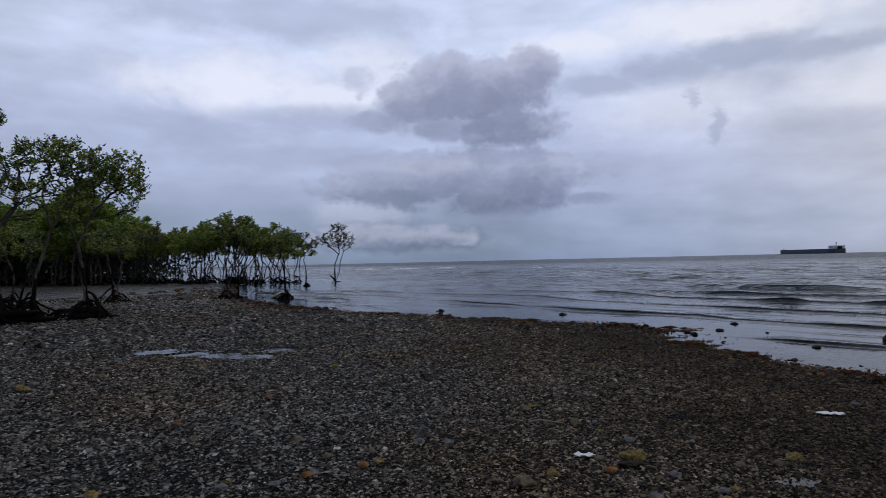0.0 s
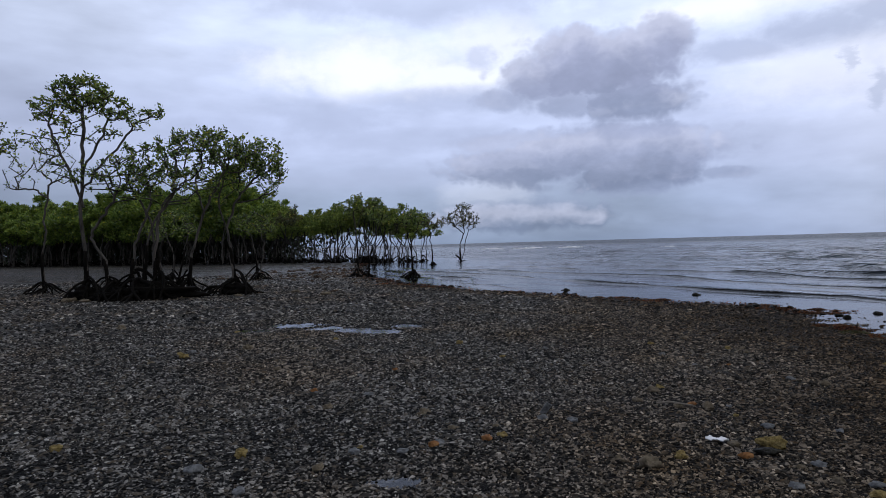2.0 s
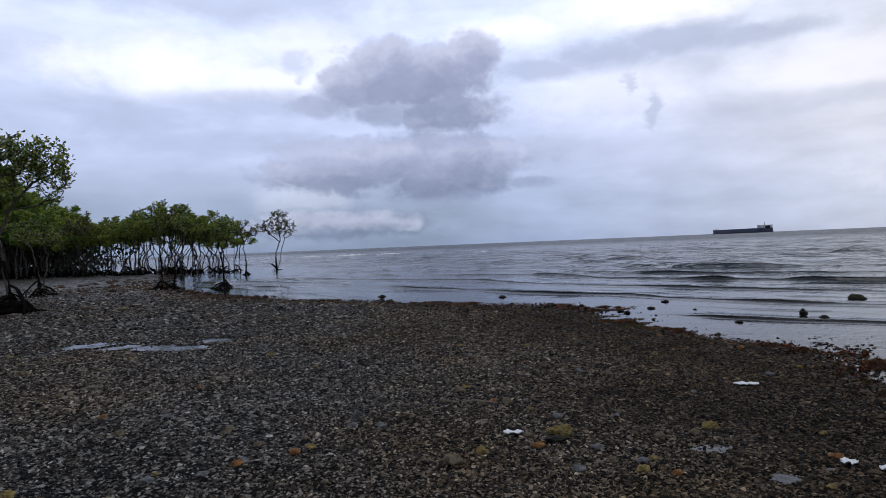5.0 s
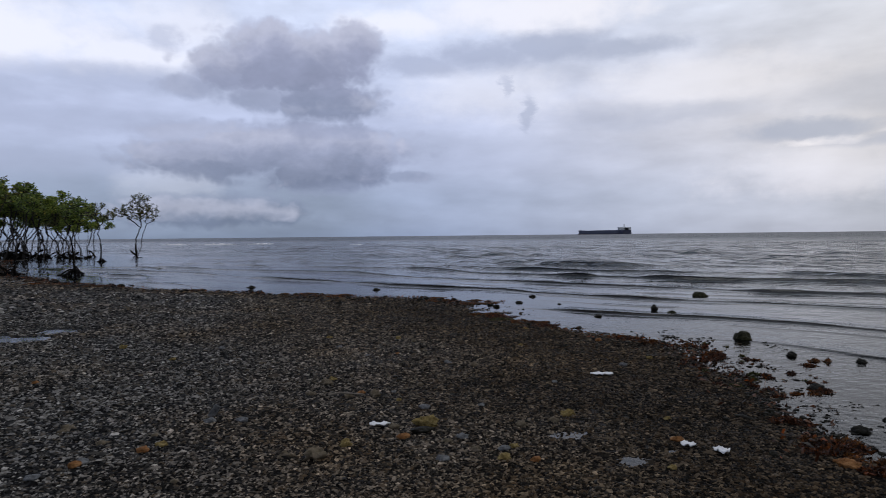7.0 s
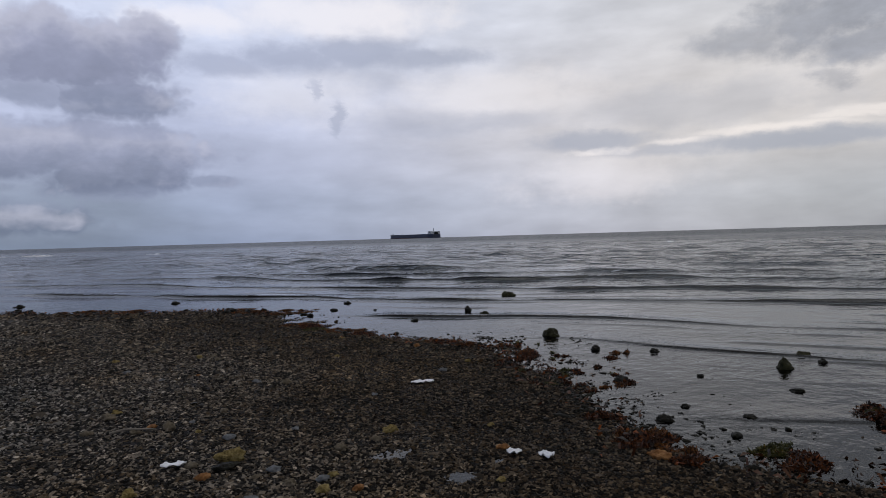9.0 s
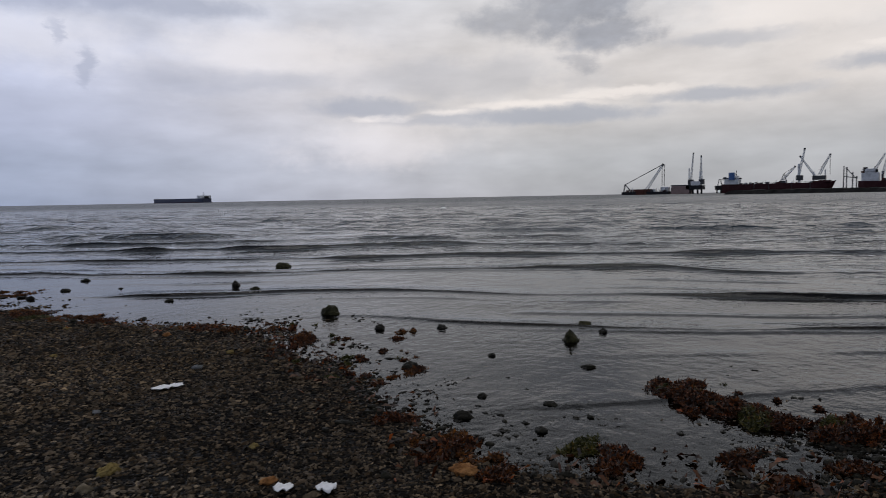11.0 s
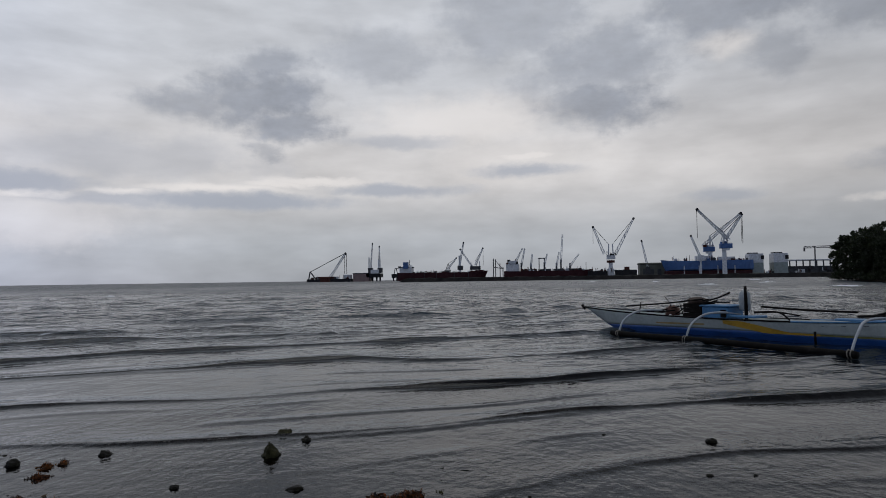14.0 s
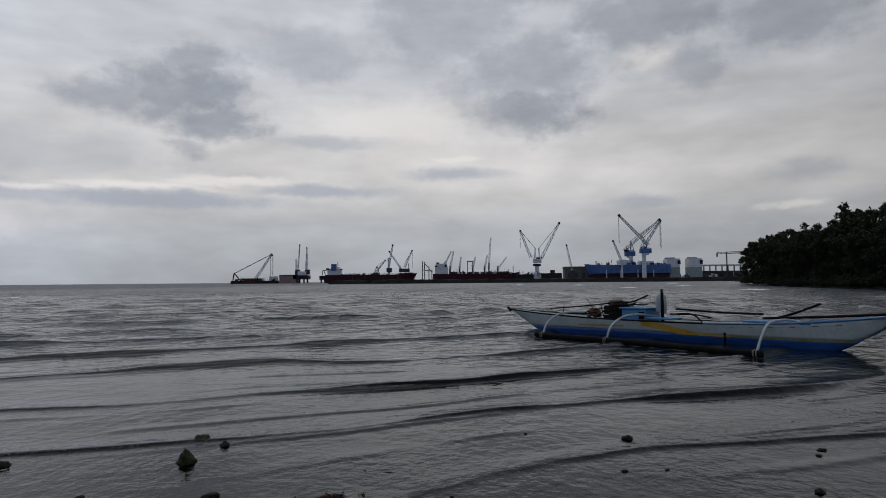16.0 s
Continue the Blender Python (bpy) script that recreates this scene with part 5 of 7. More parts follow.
def lattice(bm, a, b, w0, w1, bar=0.45, bays=8):
    """A lattice boom of four chords with cross bracing."""
    a, b = Vector(a), Vector(b)
    d = (b - a).normalized()
    s = d.cross(Vector((1, 0, 0))).normalized()
    u = Vector((1, 0, 0))
    cs = [(i, j) for i in (-1, 1) for j in (-1, 1)]
    at = lambda t, i, j: a.lerp(b, t) + (s * i + u * j) * (w0 + (w1 - w0) * t) / 2
    for i, j in cs:
        strut(bm, at(0, i, j), at(1, i, j), bar)
    for k in range(bays):
        t0, t1 = k / bays, (k + 1) / bays
        for j in (-1, 1):
            strut(bm, at(t0, -1 if k % 2 else 1, j), at(t1, 1 if k % 2 else -1, j), bar * 0.7)
            strut(bm, at(t1, -1, j), at(t1, 1, j), bar * 0.6)


def boom_part(parent, a, b, w0=2.6, w1=1.4, mat=None, bar=0.5, bays=9, name="boom"):
    bm = bmesh.new()
    bar *= 0.72
    lattice(bm, a, b, w0, w1, bar, bays)
    if name == "boom":
        tip = part("boom_tip", bmesh.new(), STEEL_DARK, None)
        bt = bmesh.new()
        lattice(bt, Vector(a).lerp(Vector(b), 0.95), Vector(a).lerp(Vector(b), 1.01), w1 * 1.1, w1 * 1.1, bar * 1.5, 1)
        bt.to_mesh(tip.data)
        bt.free()
        tip.parent = parent
    return part(name, bm, mat or STEEL_WHITE, parent)


def block_part(parent, name, y0, y1, z0, z1, x=0.0, deep=12.0, mat=None, bevel=0.15, label=""):
    bm = bmesh.new()
    box_bm(bm, x, (y0 + y1) / 2, (z0 + z1) / 2, deep, abs(y1 - y0), z1 - z0, bevel)
    return part(name, bm, mat or STEEL_GREY, parent, label)


def line_part(parent, name, a, b, w=0.3, mat=None):
    bm = bmesh.new()
    strut(bm, a, b, w)
    return part(name, bm, mat or STEEL_DARK, parent)


def yard_thing(name, label, category, y, z=0.0, x=0.0, group=""):
    return thing(name, pose(YX + x, y, z), label, category, group)


def hull_bm(length, beam, z0, z1, bow=1, rake=0.06, stations=22):
    """A ship's hull along y, its bow towards +y (bow=1) or -y."""
    bm = bmesh.new()
    rows = []
    for k in range(stations + 1):
        t = k / stations
        w = beam / 2 * (1 - max(0.0, (t - 0.86) / 0.14) ** 2 * 0.96) * (1 - max(0.0, (0.08 - t) / 0.08) ** 2 * 0.35)
        lift = (z1 - z0) * (0.14 * max(0.0, (t - 0.85) / 0.15) ** 1.5 + 0.03 * max(0.0, (0.1 - t) / 0.1))
        row = []
        for u, zz in ((0.55, 0.0), (0.97, 0.12), (1.0, 0.55), (1.0, 1.0)):
            y = (t - 0.5) * length * bow
            y += bow * length * rake * (zz - 0.4) * max(0.0, (t - 0.8) / 0.2)
            row.append((w * u, y, z0 + (z1 - z0) * zz + (lift if zz == 1.0 else 0)))
        rows.append([bm.verts.new(p) for p in row] + [bm.verts.new((-p[0], p[1], p[2])) for p in reversed(row)])
    for a, b in zip(rows, rows[1:]):
        for i in range(len(a)):
            j = (i + 1) % len(a)
            bm.faces.new((a[i], a[j], b[j], b[i]) if bow > 0 else (a[i], b[i], b[j], a[j]))
    bm.faces.new(rows[0] if bow < 0 else rows[0][::-1])
    bm.faces.new(rows[-1] if bow > 0 else rows[-1][::-1])
    bmesh.ops.recalc_face_normals(bm, faces=bm.faces)
    return bm


def clutter(parent, seed, y0, y1, z, n, tall=3.0, x=0.0, mats=None):
    """Small fittings on a deck or quay: lockers, winches, posts and rails."""
    r = random.Random(seed)
    mats = mats or (STEEL_WHITE, STEEL_GREY, STEEL_DARK, RUST)
    for k in range(n):
        y = r.uniform(y0, y1)
        w, h = r.uniform(0.8, 4.5), r.uniform(0.4, 1.0) * tall
        if r.random() < 0.45:
            line_part(parent, "deck_post", (x, y, z - 0.2), (x, y + r.uniform(-0.6, 0.6), z + h * 1.9), r.uniform(0.3, 0.6), r.choice(mats))
        else:
            block_part(parent, "fitting", y - w / 2, y + w / 2, z - 0.2, z + h, x=x, deep=r.uniform(2.0, 5.0), mat=r.choice(mats), bevel=0.1)
    bm = bmesh.new()
    strut(bm, (x - 2.6, y0, z + 1.2), (x - 2.6, y1, z + 1.2), 0.22)
    part("rail", bm, STEEL_GREY, parent)


# quay and breakwater
bm = bmesh.new()
box_bm(bm, 1010, -110, 0.0, 240, 520, 7.0, 0.5)
tagged(part("quay", bm, CONCRETE), "low grey concrete quay of the shipyard", "quay", kind="structure")
br = np.random.default_rng(9)
n = 130
bm = bmesh.new()
prof = [(-5.5, -3.5), (-3.0, 0.6), (-1.8, 3.1), (1.8, 3.3), (4.5, -0.4), (6.0, -3.5)]
last = None
for k in range(n + 1):
    y = 112.0 - 330.0 * k / n
    top = 0.78 if k > 2 else 0.3 + 0.3 * k
    row = [bm.verts.new((432 + 12 * math.sin(k * 0.05) + px + br.normal(0, 0.2), y, max(pz * (top if pz > 0 else 1) + br.normal(0, 0.18), -3.6))) for px, pz in prof]
    if last:
        for i in range(len(prof) - 1):
            bm.faces.new((last[i], last[i + 1], row[i + 1], row[i]))
    last = row
bmesh.ops.recalc_face_normals(bm, faces=bm.faces)
tagged(part("breakwater", bm, CONCRETE), "long dark breakwater of rubble and concrete", "breakwater", kind="structure")

# floating crane at the end of the yard
t = yard_thing("floating_crane", "floating crane with a leaning lattice boom on a rusty barge", "crane", 338)
block_part(t, "barge", -34, 32, -1.0, 4.0, mat=STEEL_DARK, deep=16)
clutter(t, 1, -30, 26, 4.0, 22, 3.5, -5.0, (STEEL_WHITE, RUST, HULL_RED, STEEL_GREY))
block_part(t, "deckhouse", -12, 20, 4.0, 7.5, mat=RUST, deep=8)
boom_part(t, (0, 1, 4), (0, -24, 41), 3.0, 1.8, STEEL_WHITE, 0.6, 7)
bm = bmesh.new()
strut(bm, (0, 32, 4), (0, 30, 15), 1.3)
strut(bm, (0, 30, 15), (0, 21, 4), 1.3)
part("gantry", bm, STEEL_GREY, t)
line_part(t, "stay", (0, 30, 14.5), (0, -22, 40), 0.8)
for dy in (-22.5, -25.5):
    line_part(t, "hoist_rope", (0, dy, 40), (0, dy, 11), 0.55)
block_part(t, "winch_house", -32, -22, 4.0, 10.0, mat=STEEL_WHITE, deep=8)
t = yard_thing("mooring_dolphin", "dark mooring block in the water", "mooring", 322, x=-60)
block_part(t, "block", -5.5, 5.5, -3.0, 6.3, mat=RUST, deep=9, bevel=0.4)
t = yard_thing("harbour_shed", "faded pinkish shed on the pier", "shed", 289)
block_part(t, "wall", -12, 12, -0.5, 11.0, mat=weathered("faded_pink_wall", (0.24, 0.17, 0.16), 0.8, 0.3, 0.2), deep=14)
bm = bmesh.new()
box_bm(bm, 0, 0, 11.6, 15, 25, 0.9, 0.2)
part("roof", bm, STEEL_GREY, t)

# two upright cranes on a dark platform
for y0, y1, top, low in ((277, 274, 54, 40), (263, 264, 50, 36)):
    t = yard_thing("jib_crane", "slender white jib crane raised upright on a platform", "crane", y0, 0.0, group="upright jib cranes")
    boom_part(t, (0, 0, 16), (0, y1 - y0, top), 1.7, 0.9, STEEL_WHITE, 0.42, 8)
    line_part(t, "mast", (0, 2.2, 12), (0, 2.2, low - 6), 1.4, STEEL_WHITE)
    line_part(t, "hoist_rope", (0, y1 - y0, top), (0, y1 - y0 + 2, 20), 0.4)
    block_part(t, "cab", -3, 3, 12, 19, mat=STEEL_GREY, deep=6)
t = yard_thing("crane_platform", "dark platform on piles carrying two cranes", "platform", 271)
block_part(t, "deck", -10.5, 10.5, 5.5, 11.0, mat=STEEL_DARK, deep=14)
for dy in (-8, -3, 3, 8):
    line_part(t, "pile", (0, dy, -3), (0, dy, 6), 1.9, STEEL_DARK)
block_part(t, "machine_house", -7, 5, 11.0, 16.5, mat=STEEL_WHITE, deep=7)
t = yard_thing("mooring_platform", "small dark platform with a winch frame", "platform", 238.5)
block_part(t, "deck", -6.5, 6.5, 4.5, 10.0, mat=STEEL_DARK, deep=10)
for dy in (-5, 0, 5):
    line_part(t, "pile", (0, dy, -3), (0, dy, 5), 1.6, STEEL_DARK)
bm = bmesh.new()
strut(bm, (0, 4, 10), (0, 2.5, 18), 0.8)
strut(bm, (0, -1, 10), (0, 1, 18), 0.8)
strut(bm, (0, 2.5, 18), (0, -3, 17), 0.8)
part("winch_frame", bm, STEEL_GREY, t)

# long dark red ship with a blue funnel
t = yard_thing("cargo_ship", "long dark red ship with a white house and blue funnel", "ship", 175)
part("hull", hull_bm(122, 20, -2.0, 11.0, -1), HULL_RED, t)
clutter(t, 2, -46, 38, 11.0, 40, 2.0, -6.0)
clutter(t, 3, 38, 60, 18.0, 14, 2.5, -5.0)
block_part(t, "deckhouse", 41, 58, 10.6, 18.5, mat=STEEL_WHITE, deep=14)
block_part(t, "bridge", 44, 52, 18.5, 22.0, mat=STEEL_WHITE, deep=15)
block_part(t, "funnel", 45.5, 52, 17.0, 26.0, x=-7.0, mat=HULL_BLUE, deep=6, label="blue funnel")
line_part(t, "mast", (0, 45, 22), (0, 45, 29), 0.7)
for dy in (-40, -20, 5, 22):
    line_part(t, "deck_post", (-10.3, dy, 1), (-10.3, dy, 12), 0.5, STEEL_GREY)
block_part(t, "bulwark", -60, -48, 10.8, 13.4, mat=HULL_RED, deep=16)

# cranes beside it
t = yard_thing("luffing_crane", "small luffing crane with a short leaning boom", "crane", 166, group="quay cranes")
boom_part(t, (0, 1, 14), (0, -13, 31), 2.0, 1.2, STEEL_WHITE, 0.7, 5)
bm = bmesh.new()
strut(bm, (0, 3, 13), (0, -1, 23), 0.8)
strut(bm, (0, -4, 13), (0, -1, 23), 0.8)
part("gantry", bm, STEEL_GREY, t)
line_part(t, "stay", (0, -1, 23), (0, -13, 31), 0.4)
block_part(t, "cab", -4, 4, 3, 14, mat=STEEL_GREY, deep=6)
t = yard_thing("tower_crane", "white tower crane with an upright boom", "crane", 148, group="quay cranes")
line_part(t, "tower", (0, 0, 3), (0, 1, 34), 2.4, STEEL_WHITE)
boom_part(t, (0, 1, 20), (0, -5, 52), 2.2, 1.2, STEEL_WHITE, 0.7, 8)
block_part(t, "cab", -3.5, 3.5, 14, 20, mat=STEEL_GREY, deep=6)
t = yard_thing("twin_boom_crane", "white crane with two booms spread in a V", "crane", 127, group="quay cranes")
boom_part(t, (0, 4, 18), (0, 21, 43), 2.0, 1.2, STEEL_WHITE, 0.7, 8)
boom_part(t, (0, 0, 20), (0, -11, 44), 2.2, 1.2, STEEL_WHITE, 0.7, 7)
line_part(t, "tower", (0, 6, 3), (0, 6, 24), 1.2, STEEL_WHITE)
line_part(t, "tower", (0, -6, 3), (0, -6, 26), 1.2, STEEL_WHITE)
block_part(t, "cab", -7, 7, 14, 19, mat=STEEL_GREY, deep=6)
line_part(t, "hoist_rope", (0, -11, 43), (0, -11, 20), 0.4)
line_part(t, "stay", (0, 0, 26), (0, -11, 44), 0.4)

# frame of the slipway
t = yard_thing("slipway_frame", "open steel frame beside a ship", "frame", 96)
for dy, top in ((6, 29), (3, 28), (-3, 22), (-7, 17)):
    line_part(t, "post", (0, dy, 2), (0, dy, top), 1.1, STEEL_GREY)
line_part(t, "beam", (0, 6, 17), (0, -8, 15), 1.0, STEEL_GREY)
line_part(t, "brace", (0, 4, 27), (0, -7, 14), 0.8, STEEL_GREY)

# bulk carrier with deck cranes
t = yard_thing("bulk_carrier", "dark red bulk carrier with many deck cranes", "ship", 30)
part("hull", hull_bm(114, 20, -2.0, 11.0, -1), HULL_RED, t)
clutter(t, 4, -52, 36, 11.0, 46, 3.4, -7.0)
clutter(t, 5, 37, 54, 20.5, 16, 4.0, -5.0)
block_part(t, "deckhouse", 37, 54, 11.0, 20.5, mat=STEEL_WHITE, deep=14)
block_part(t, "bridge", 41, 50, 20.5, 25.0, mat=STEEL_WHITE, deep=15)
block_part(t, "funnel", 49, 53, 20.0, 27.0, x=3, mat=STEEL_DARK, deep=5)
for dy in (20, 1, -17, -36):
    block_part(t, "hatch", dy - 7, dy + 7, 11.0, 13.6, mat=STEEL_GREY, deep=13)
for a, b in (((43, 21), (32, 42)), ((34, 18), (29, 42)), ((21, 17), (19, 34)), ((3, 19), (-1, 34)), ((-13, 17), (-17, 36)), ((-19, 22), (-22, 60)), ((-31, 17), (-43, 33))):
    boom_part(t, (0, a[0], a[1]), (0, b[0], b[1]), 2.2, 1.2, STEEL_WHITE, 0.75, 6, "deck_crane_boom")
    line_part(t, "crane_pedestal", (0, a[0], 10.8), (0, a[0], a[1] + 4), 2.2, STEEL_GREY)
bm = bmesh.new()
for dy in (10, 3):
    strut(bm, (0, dy, 10.8), (0, dy, 28), 1.1)
strut(bm, (0, 11, 28), (0, 2, 28), 1.3)
part("deck_gantry", bm, STEEL_GREY, t)
line_part(t, "foremast", (0, -52, 10.8), (0, -52, 22), 0.7)

# the great two-boomed crane
t = yard_thing("luffing_crane", "white pedestal crane with two raised booms in a V", "crane", -54, group="great cranes")
bm = bmesh.new()
for r0, r1, z0, z1 in ((6.0, 3.0, 3, 8), (3.0, 2.4, 8, 24)):
    bmesh.ops.create_cone(bm, cap_ends=True, segments=14, radius1=r0, radius2=r1, depth=z1 - z0, matrix=Matrix.Translation((0, 0, (z0 + z1) / 2)))
part("pedestal", bm, STEEL_WHITE, t)
block_part(t, "machine_house", -6, 5, 25, 30.5, mat=STEEL_WHITE, deep=9)
clutter(t, 9, -7, 7, 30.5, 10, 3.0, -3.0, (STEEL_WHITE, RUST, STEEL_DARK))
for dy in (-9, -5, 5, 9):
    line_part(t, "leg", (0, dy, 3), (0, dy * 0.25, 13), 1.3, STEEL_WHITE)
block_part(t, "ballast", -5, 5, 20.5, 23.5, mat=RUST, deep=7)
for dy in (2.5, -3.5):
    line_part(t, "mast", (0, dy, 31), (0, dy * 0.8, 45), 1.5, STEEL_WHITE)
boom_part(t, (0, 8, 32), (0, 22, 69), 3.0, 1.5, STEEL_WHITE, 0.9, 9)
boom_part(t, (0, -6, 31), (0, -31, 79), 3.4, 1.6, STEEL_WHITE, 0.9, 11)
line_part(t, "stay", (0, 2, 45), (0, 22, 69), 0.55)
line_part(t, "stay", (0, -3, 45), (0, -31, 79), 0.55)
line_part(t, "hoist_rope", (0, 22, 69), (0, 22, 46), 0.4)
t = yard_thing("jib_crane", "thin white jib leaning back over the sheds", "crane", -101, group="great cranes")
boom_part(t, (0, 0, 14), (0, 7, 49), 2.0, 1.1, STEEL_WHITE, 0.7, 8)
block_part(t, "cab", -3, 3, 3.5, 14, mat=STEEL_GREY, deep=6)

# sheds
t = yard_thing("workshop", "long olive shed with a pitched metal roof", "shed", -124)
block_part(t, "wall", -36, 33, 3.5, 17.0, x=12, mat=SHED_WALL, deep=26)
bm = bmesh.new()
box_bm(bm, 12, -1.5, 18.3, 28, 71, 2.4, 1.0)
part("roof", bm, SHED_WALL, t)
for k in range(4):
    block_part(t, "door", 24 - k * 9, 29 - k * 9, 3.5, 11, x=-1.2, mat=STEEL_GREY, deep=0.6)
t = yard_thing("barge", "low dark barge by the quay", "barge", -72, x=-20)
block_part(t, "hull", -13, 14, -1, 10.5, mat=STEEL_DARK, deep=10)
block_part(t, "deckhouse", -4, 2, 10.5, 14.5, mat=RUST, deep=6)
t = yard_thing("floating_dock", "low dark dock wall with pale kiosks", "dock", -38)
block_part(t, "wall", -12, 14, -1, 9.5, mat=STEEL_DARK, deep=12)
clutter(t, 6, -44, 14, 9.0, 26, 3.5, -3.0)
block_part(t, "kiosk", -16, -11, 3, 12, x=-4, mat=STEEL_WHITE, deep=4)

# blue ship with its cranes, and two white blocks
t = yard_thing("dry_docked_ship", "blue ship with a dark red bottom in dock", "ship", -172, x=-16)
block_part(t, "bottom", -51, 51, -2.0, 8.0, mat=HULL_RED, deep=20, bevel=0.6)
part("hull", hull_bm(106, 22, 8.0, 20.5, 1), HULL_BLUE, t)
clutter(t, 7, -48, 44, 20.4, 44, 4.0, -7.0, (STEEL_WHITE, HULL_BLUE, RUST, STEEL_GREY))
block_part(t, "deckhouse", -6, 14, 20.5, 26.5, mat=STEEL_WHITE, deep=12)
block_part(t, "deckhouse", -32, -14, 20.5, 25.0, mat=STEEL_WHITE, deep=12)
for dy in (-30, -10, 12, 30):
    line_part(t, "shore_post", (-12, dy, 3), (-12, dy, 14), 0.9, STEEL_WHITE)
for y, cab, tower0, tips, col in ((-176, (8, -5, 32, 38), 20, ((9, 39, -38, 80),), HULL_BLUE), (-189, (5, -9, 35, 41), -4, ((-6, 45, 31, 85), (-3, 48, -22, 77)), HULL_BLUE)):
    t = yard_thing("luffing_crane", "great white crane with a blue machine house", "crane", y, x=-16 if tower0 > 0 else -33, group="great cranes")
    bm = bmesh.new()
    bmesh.ops.create_cone(bm, cap_ends=True, segments=14, radius1=3.0, radius2=2.4, depth=cab[2] - tower0, matrix=Matrix.Translation((0, 0, (cab[2] + tower0) / 2)))
    part("tower", bm, STEEL_WHITE, t)
    block_part(t, "machine_house", cab[0], cab[1], cab[2], cab[3], mat=col, deep=8, label="blue machine house")
    block_part(t, "slewing_ring", cab[0] - 3, cab[1] + 3, cab[2] - 2.5, cab[2] + 0.2, mat=STEEL_WHITE, deep=7)
    clutter(t, 30 + int(cab[2]), cab[1] + 1, cab[0] - 1, cab[3], 9, 4.0, -2.0, (STEEL_WHITE, RUST, HULL_BLUE))
    for dy in (-4.5, 4.5):
        line_part(t, "backstay", (0, dy, cab[3]), (0, 0, cab[3] + 14), 0.8, STEEL_WHITE)
    line_part(t, "mast", (0, 0, cab[3]), (0, 0, cab[3] + 14), 1.6, STEEL_WHITE)
    for a, b, c, d in tips:
        boom_part(t, (0, a, b), (0, c, d), 3.2, 1.6, STEEL_WHITE, 0.95, 11)
        line_part(t, "stay", (0, 0, cab[3] + 14), (0, c, d), 0.55)
        line_part(t, "hoist_rope", (0, c, d), (0, c, d - 36), 0.5)
t = yard_thing("jib_crane", "white jib crane leaning beside greater cranes", "crane", -161, x=-33, group="great cranes")
boom_part(t, (0, 0, 24), (0, 11, 52), 2.4, 1.3, STEEL_WHITE, 0.8, 7)
block_part(t, "cab", -4, 4, 20, 27, mat=STEEL_WHITE, deep=6)
line_part(t, "mast", (0, 0, -4), (0, 0, 22), 2.0, STEEL_WHITE)
BLOCK_GREEN = weathered("pale_green_primer", (0.26, 0.30, 0.29), 0.6, 0.3, 0.3)
for y in (-232, -260.5):
    t = yard_thing("ship_block", "white and grey block of a ship under construction", "ship block", y, group="ship blocks on the quay")
    block_part(t, "lower_part", -8.2, 8.2, 3.5, 17.0, mat=BLOCK_GREEN, deep=20)
    block_part(t, "upper_part", -8.2, 8.2, 17.0, 28.5, mat=STEEL_WHITE, deep=20)
    block_part(t, "bracket", -4, 8, 28.5, 30.0, mat=STEEL_DARK, deep=6)
    block_part(t, "opening", -9.0, -5.0, 21, 26, x=-10.1, mat=STEEL_DARK, deep=0.4, bevel=0.05)
t = yard_thing("quay_building", "long grey building with open bays", "building", -298, x=5)
block_part(t, "wall", -32, 27, 3.5, 12.0, x=8, mat=STEEL_GREY, deep=12)
clutter(t, 8, -32, 60, 3.5, 40, 5.0, -12.0)
bm = bmesh.new()
box_bm(bm, 4, -2.5, 19.5, 24, 62, 1.6, 0.3)
part("roof", bm, STEEL_WHITE, t)
for k in range(8):
    line_part(t, "post", (-7, 25 - 7.8 * k, 3), (-7, 25 - 7.8 * k, 20), 1.3, STEEL_GREY)
t = yard_thing("conveyor_gantry", "tall gantry with a long horizontal arm", "gantry", -300, x=-10)
line_part(t, "post", (0, 0, 3), (0, 0, 36), 1.2, STEEL_GREY)
boom_part(t, (0, 12, 35), (0, -42, 36), 2.2, 2.2, STEEL_GREY, 0.6, 10)
line_part(t, "tip", (0, 12, 35), (0, 12, 30), 1.6, STEEL_GREY)

# ship at anchor, under the horizon's line
SH = Vector((1000, 1687, 0))
t = thing("tanker", pose(SH.x, SH.y, SEA, 0, 0, 0), "long dark blue tanker at anchor far out", "ship")
part("hull", hull_bm(258, 40, -4, 11.0, 1, 0.02), HULL_NAVY, t)
block_part(t, "boot_top", -120, 108, -3.0, 1.6, x=0, mat=HULL_RED, deep=40.8, bevel=0.3)
block_part(t, "deck_rail", -90, 112, 10.8, 11.6, mat=STEEL_GREY, deep=30)
block_part(t, "deckhouse", -124, -106, 10.5, 16.0, mat=STEEL_WHITE, deep=30)
block_part(t, "bridge", -120, -111, 16.0, 19.0, mat=STEEL_WHITE, deep=36)
block_part(t, "funnel", -129, -125, 10.5, 17.0, mat=STEEL_DARK, deep=10)
line_part(t, "mast", (0, -114, 18), (0, -114, 27), 1.8, STEEL_WHITE)
line_part(t, "foremast", (0, 120, 10), (0, 120, 15), 1.5, STEEL_WHITE)

# ---- outrigger boat moored off the beach ----
BOAT_WHITE = weathered("chalky_white_boat_paint", (0.38, 0.42, 0.41), 0.65, 0.30, 1.2)
BOAT_BLUE = weathered("blue_boat_paint", (0.010, 0.058, 0.22), 0.5, 0.3, 2.5)
BOAT_LIGHT_BLUE = weathered("light_blue_boat_paint", (0.05, 0.17, 0.34), 0.5, 0.3, 3.0)
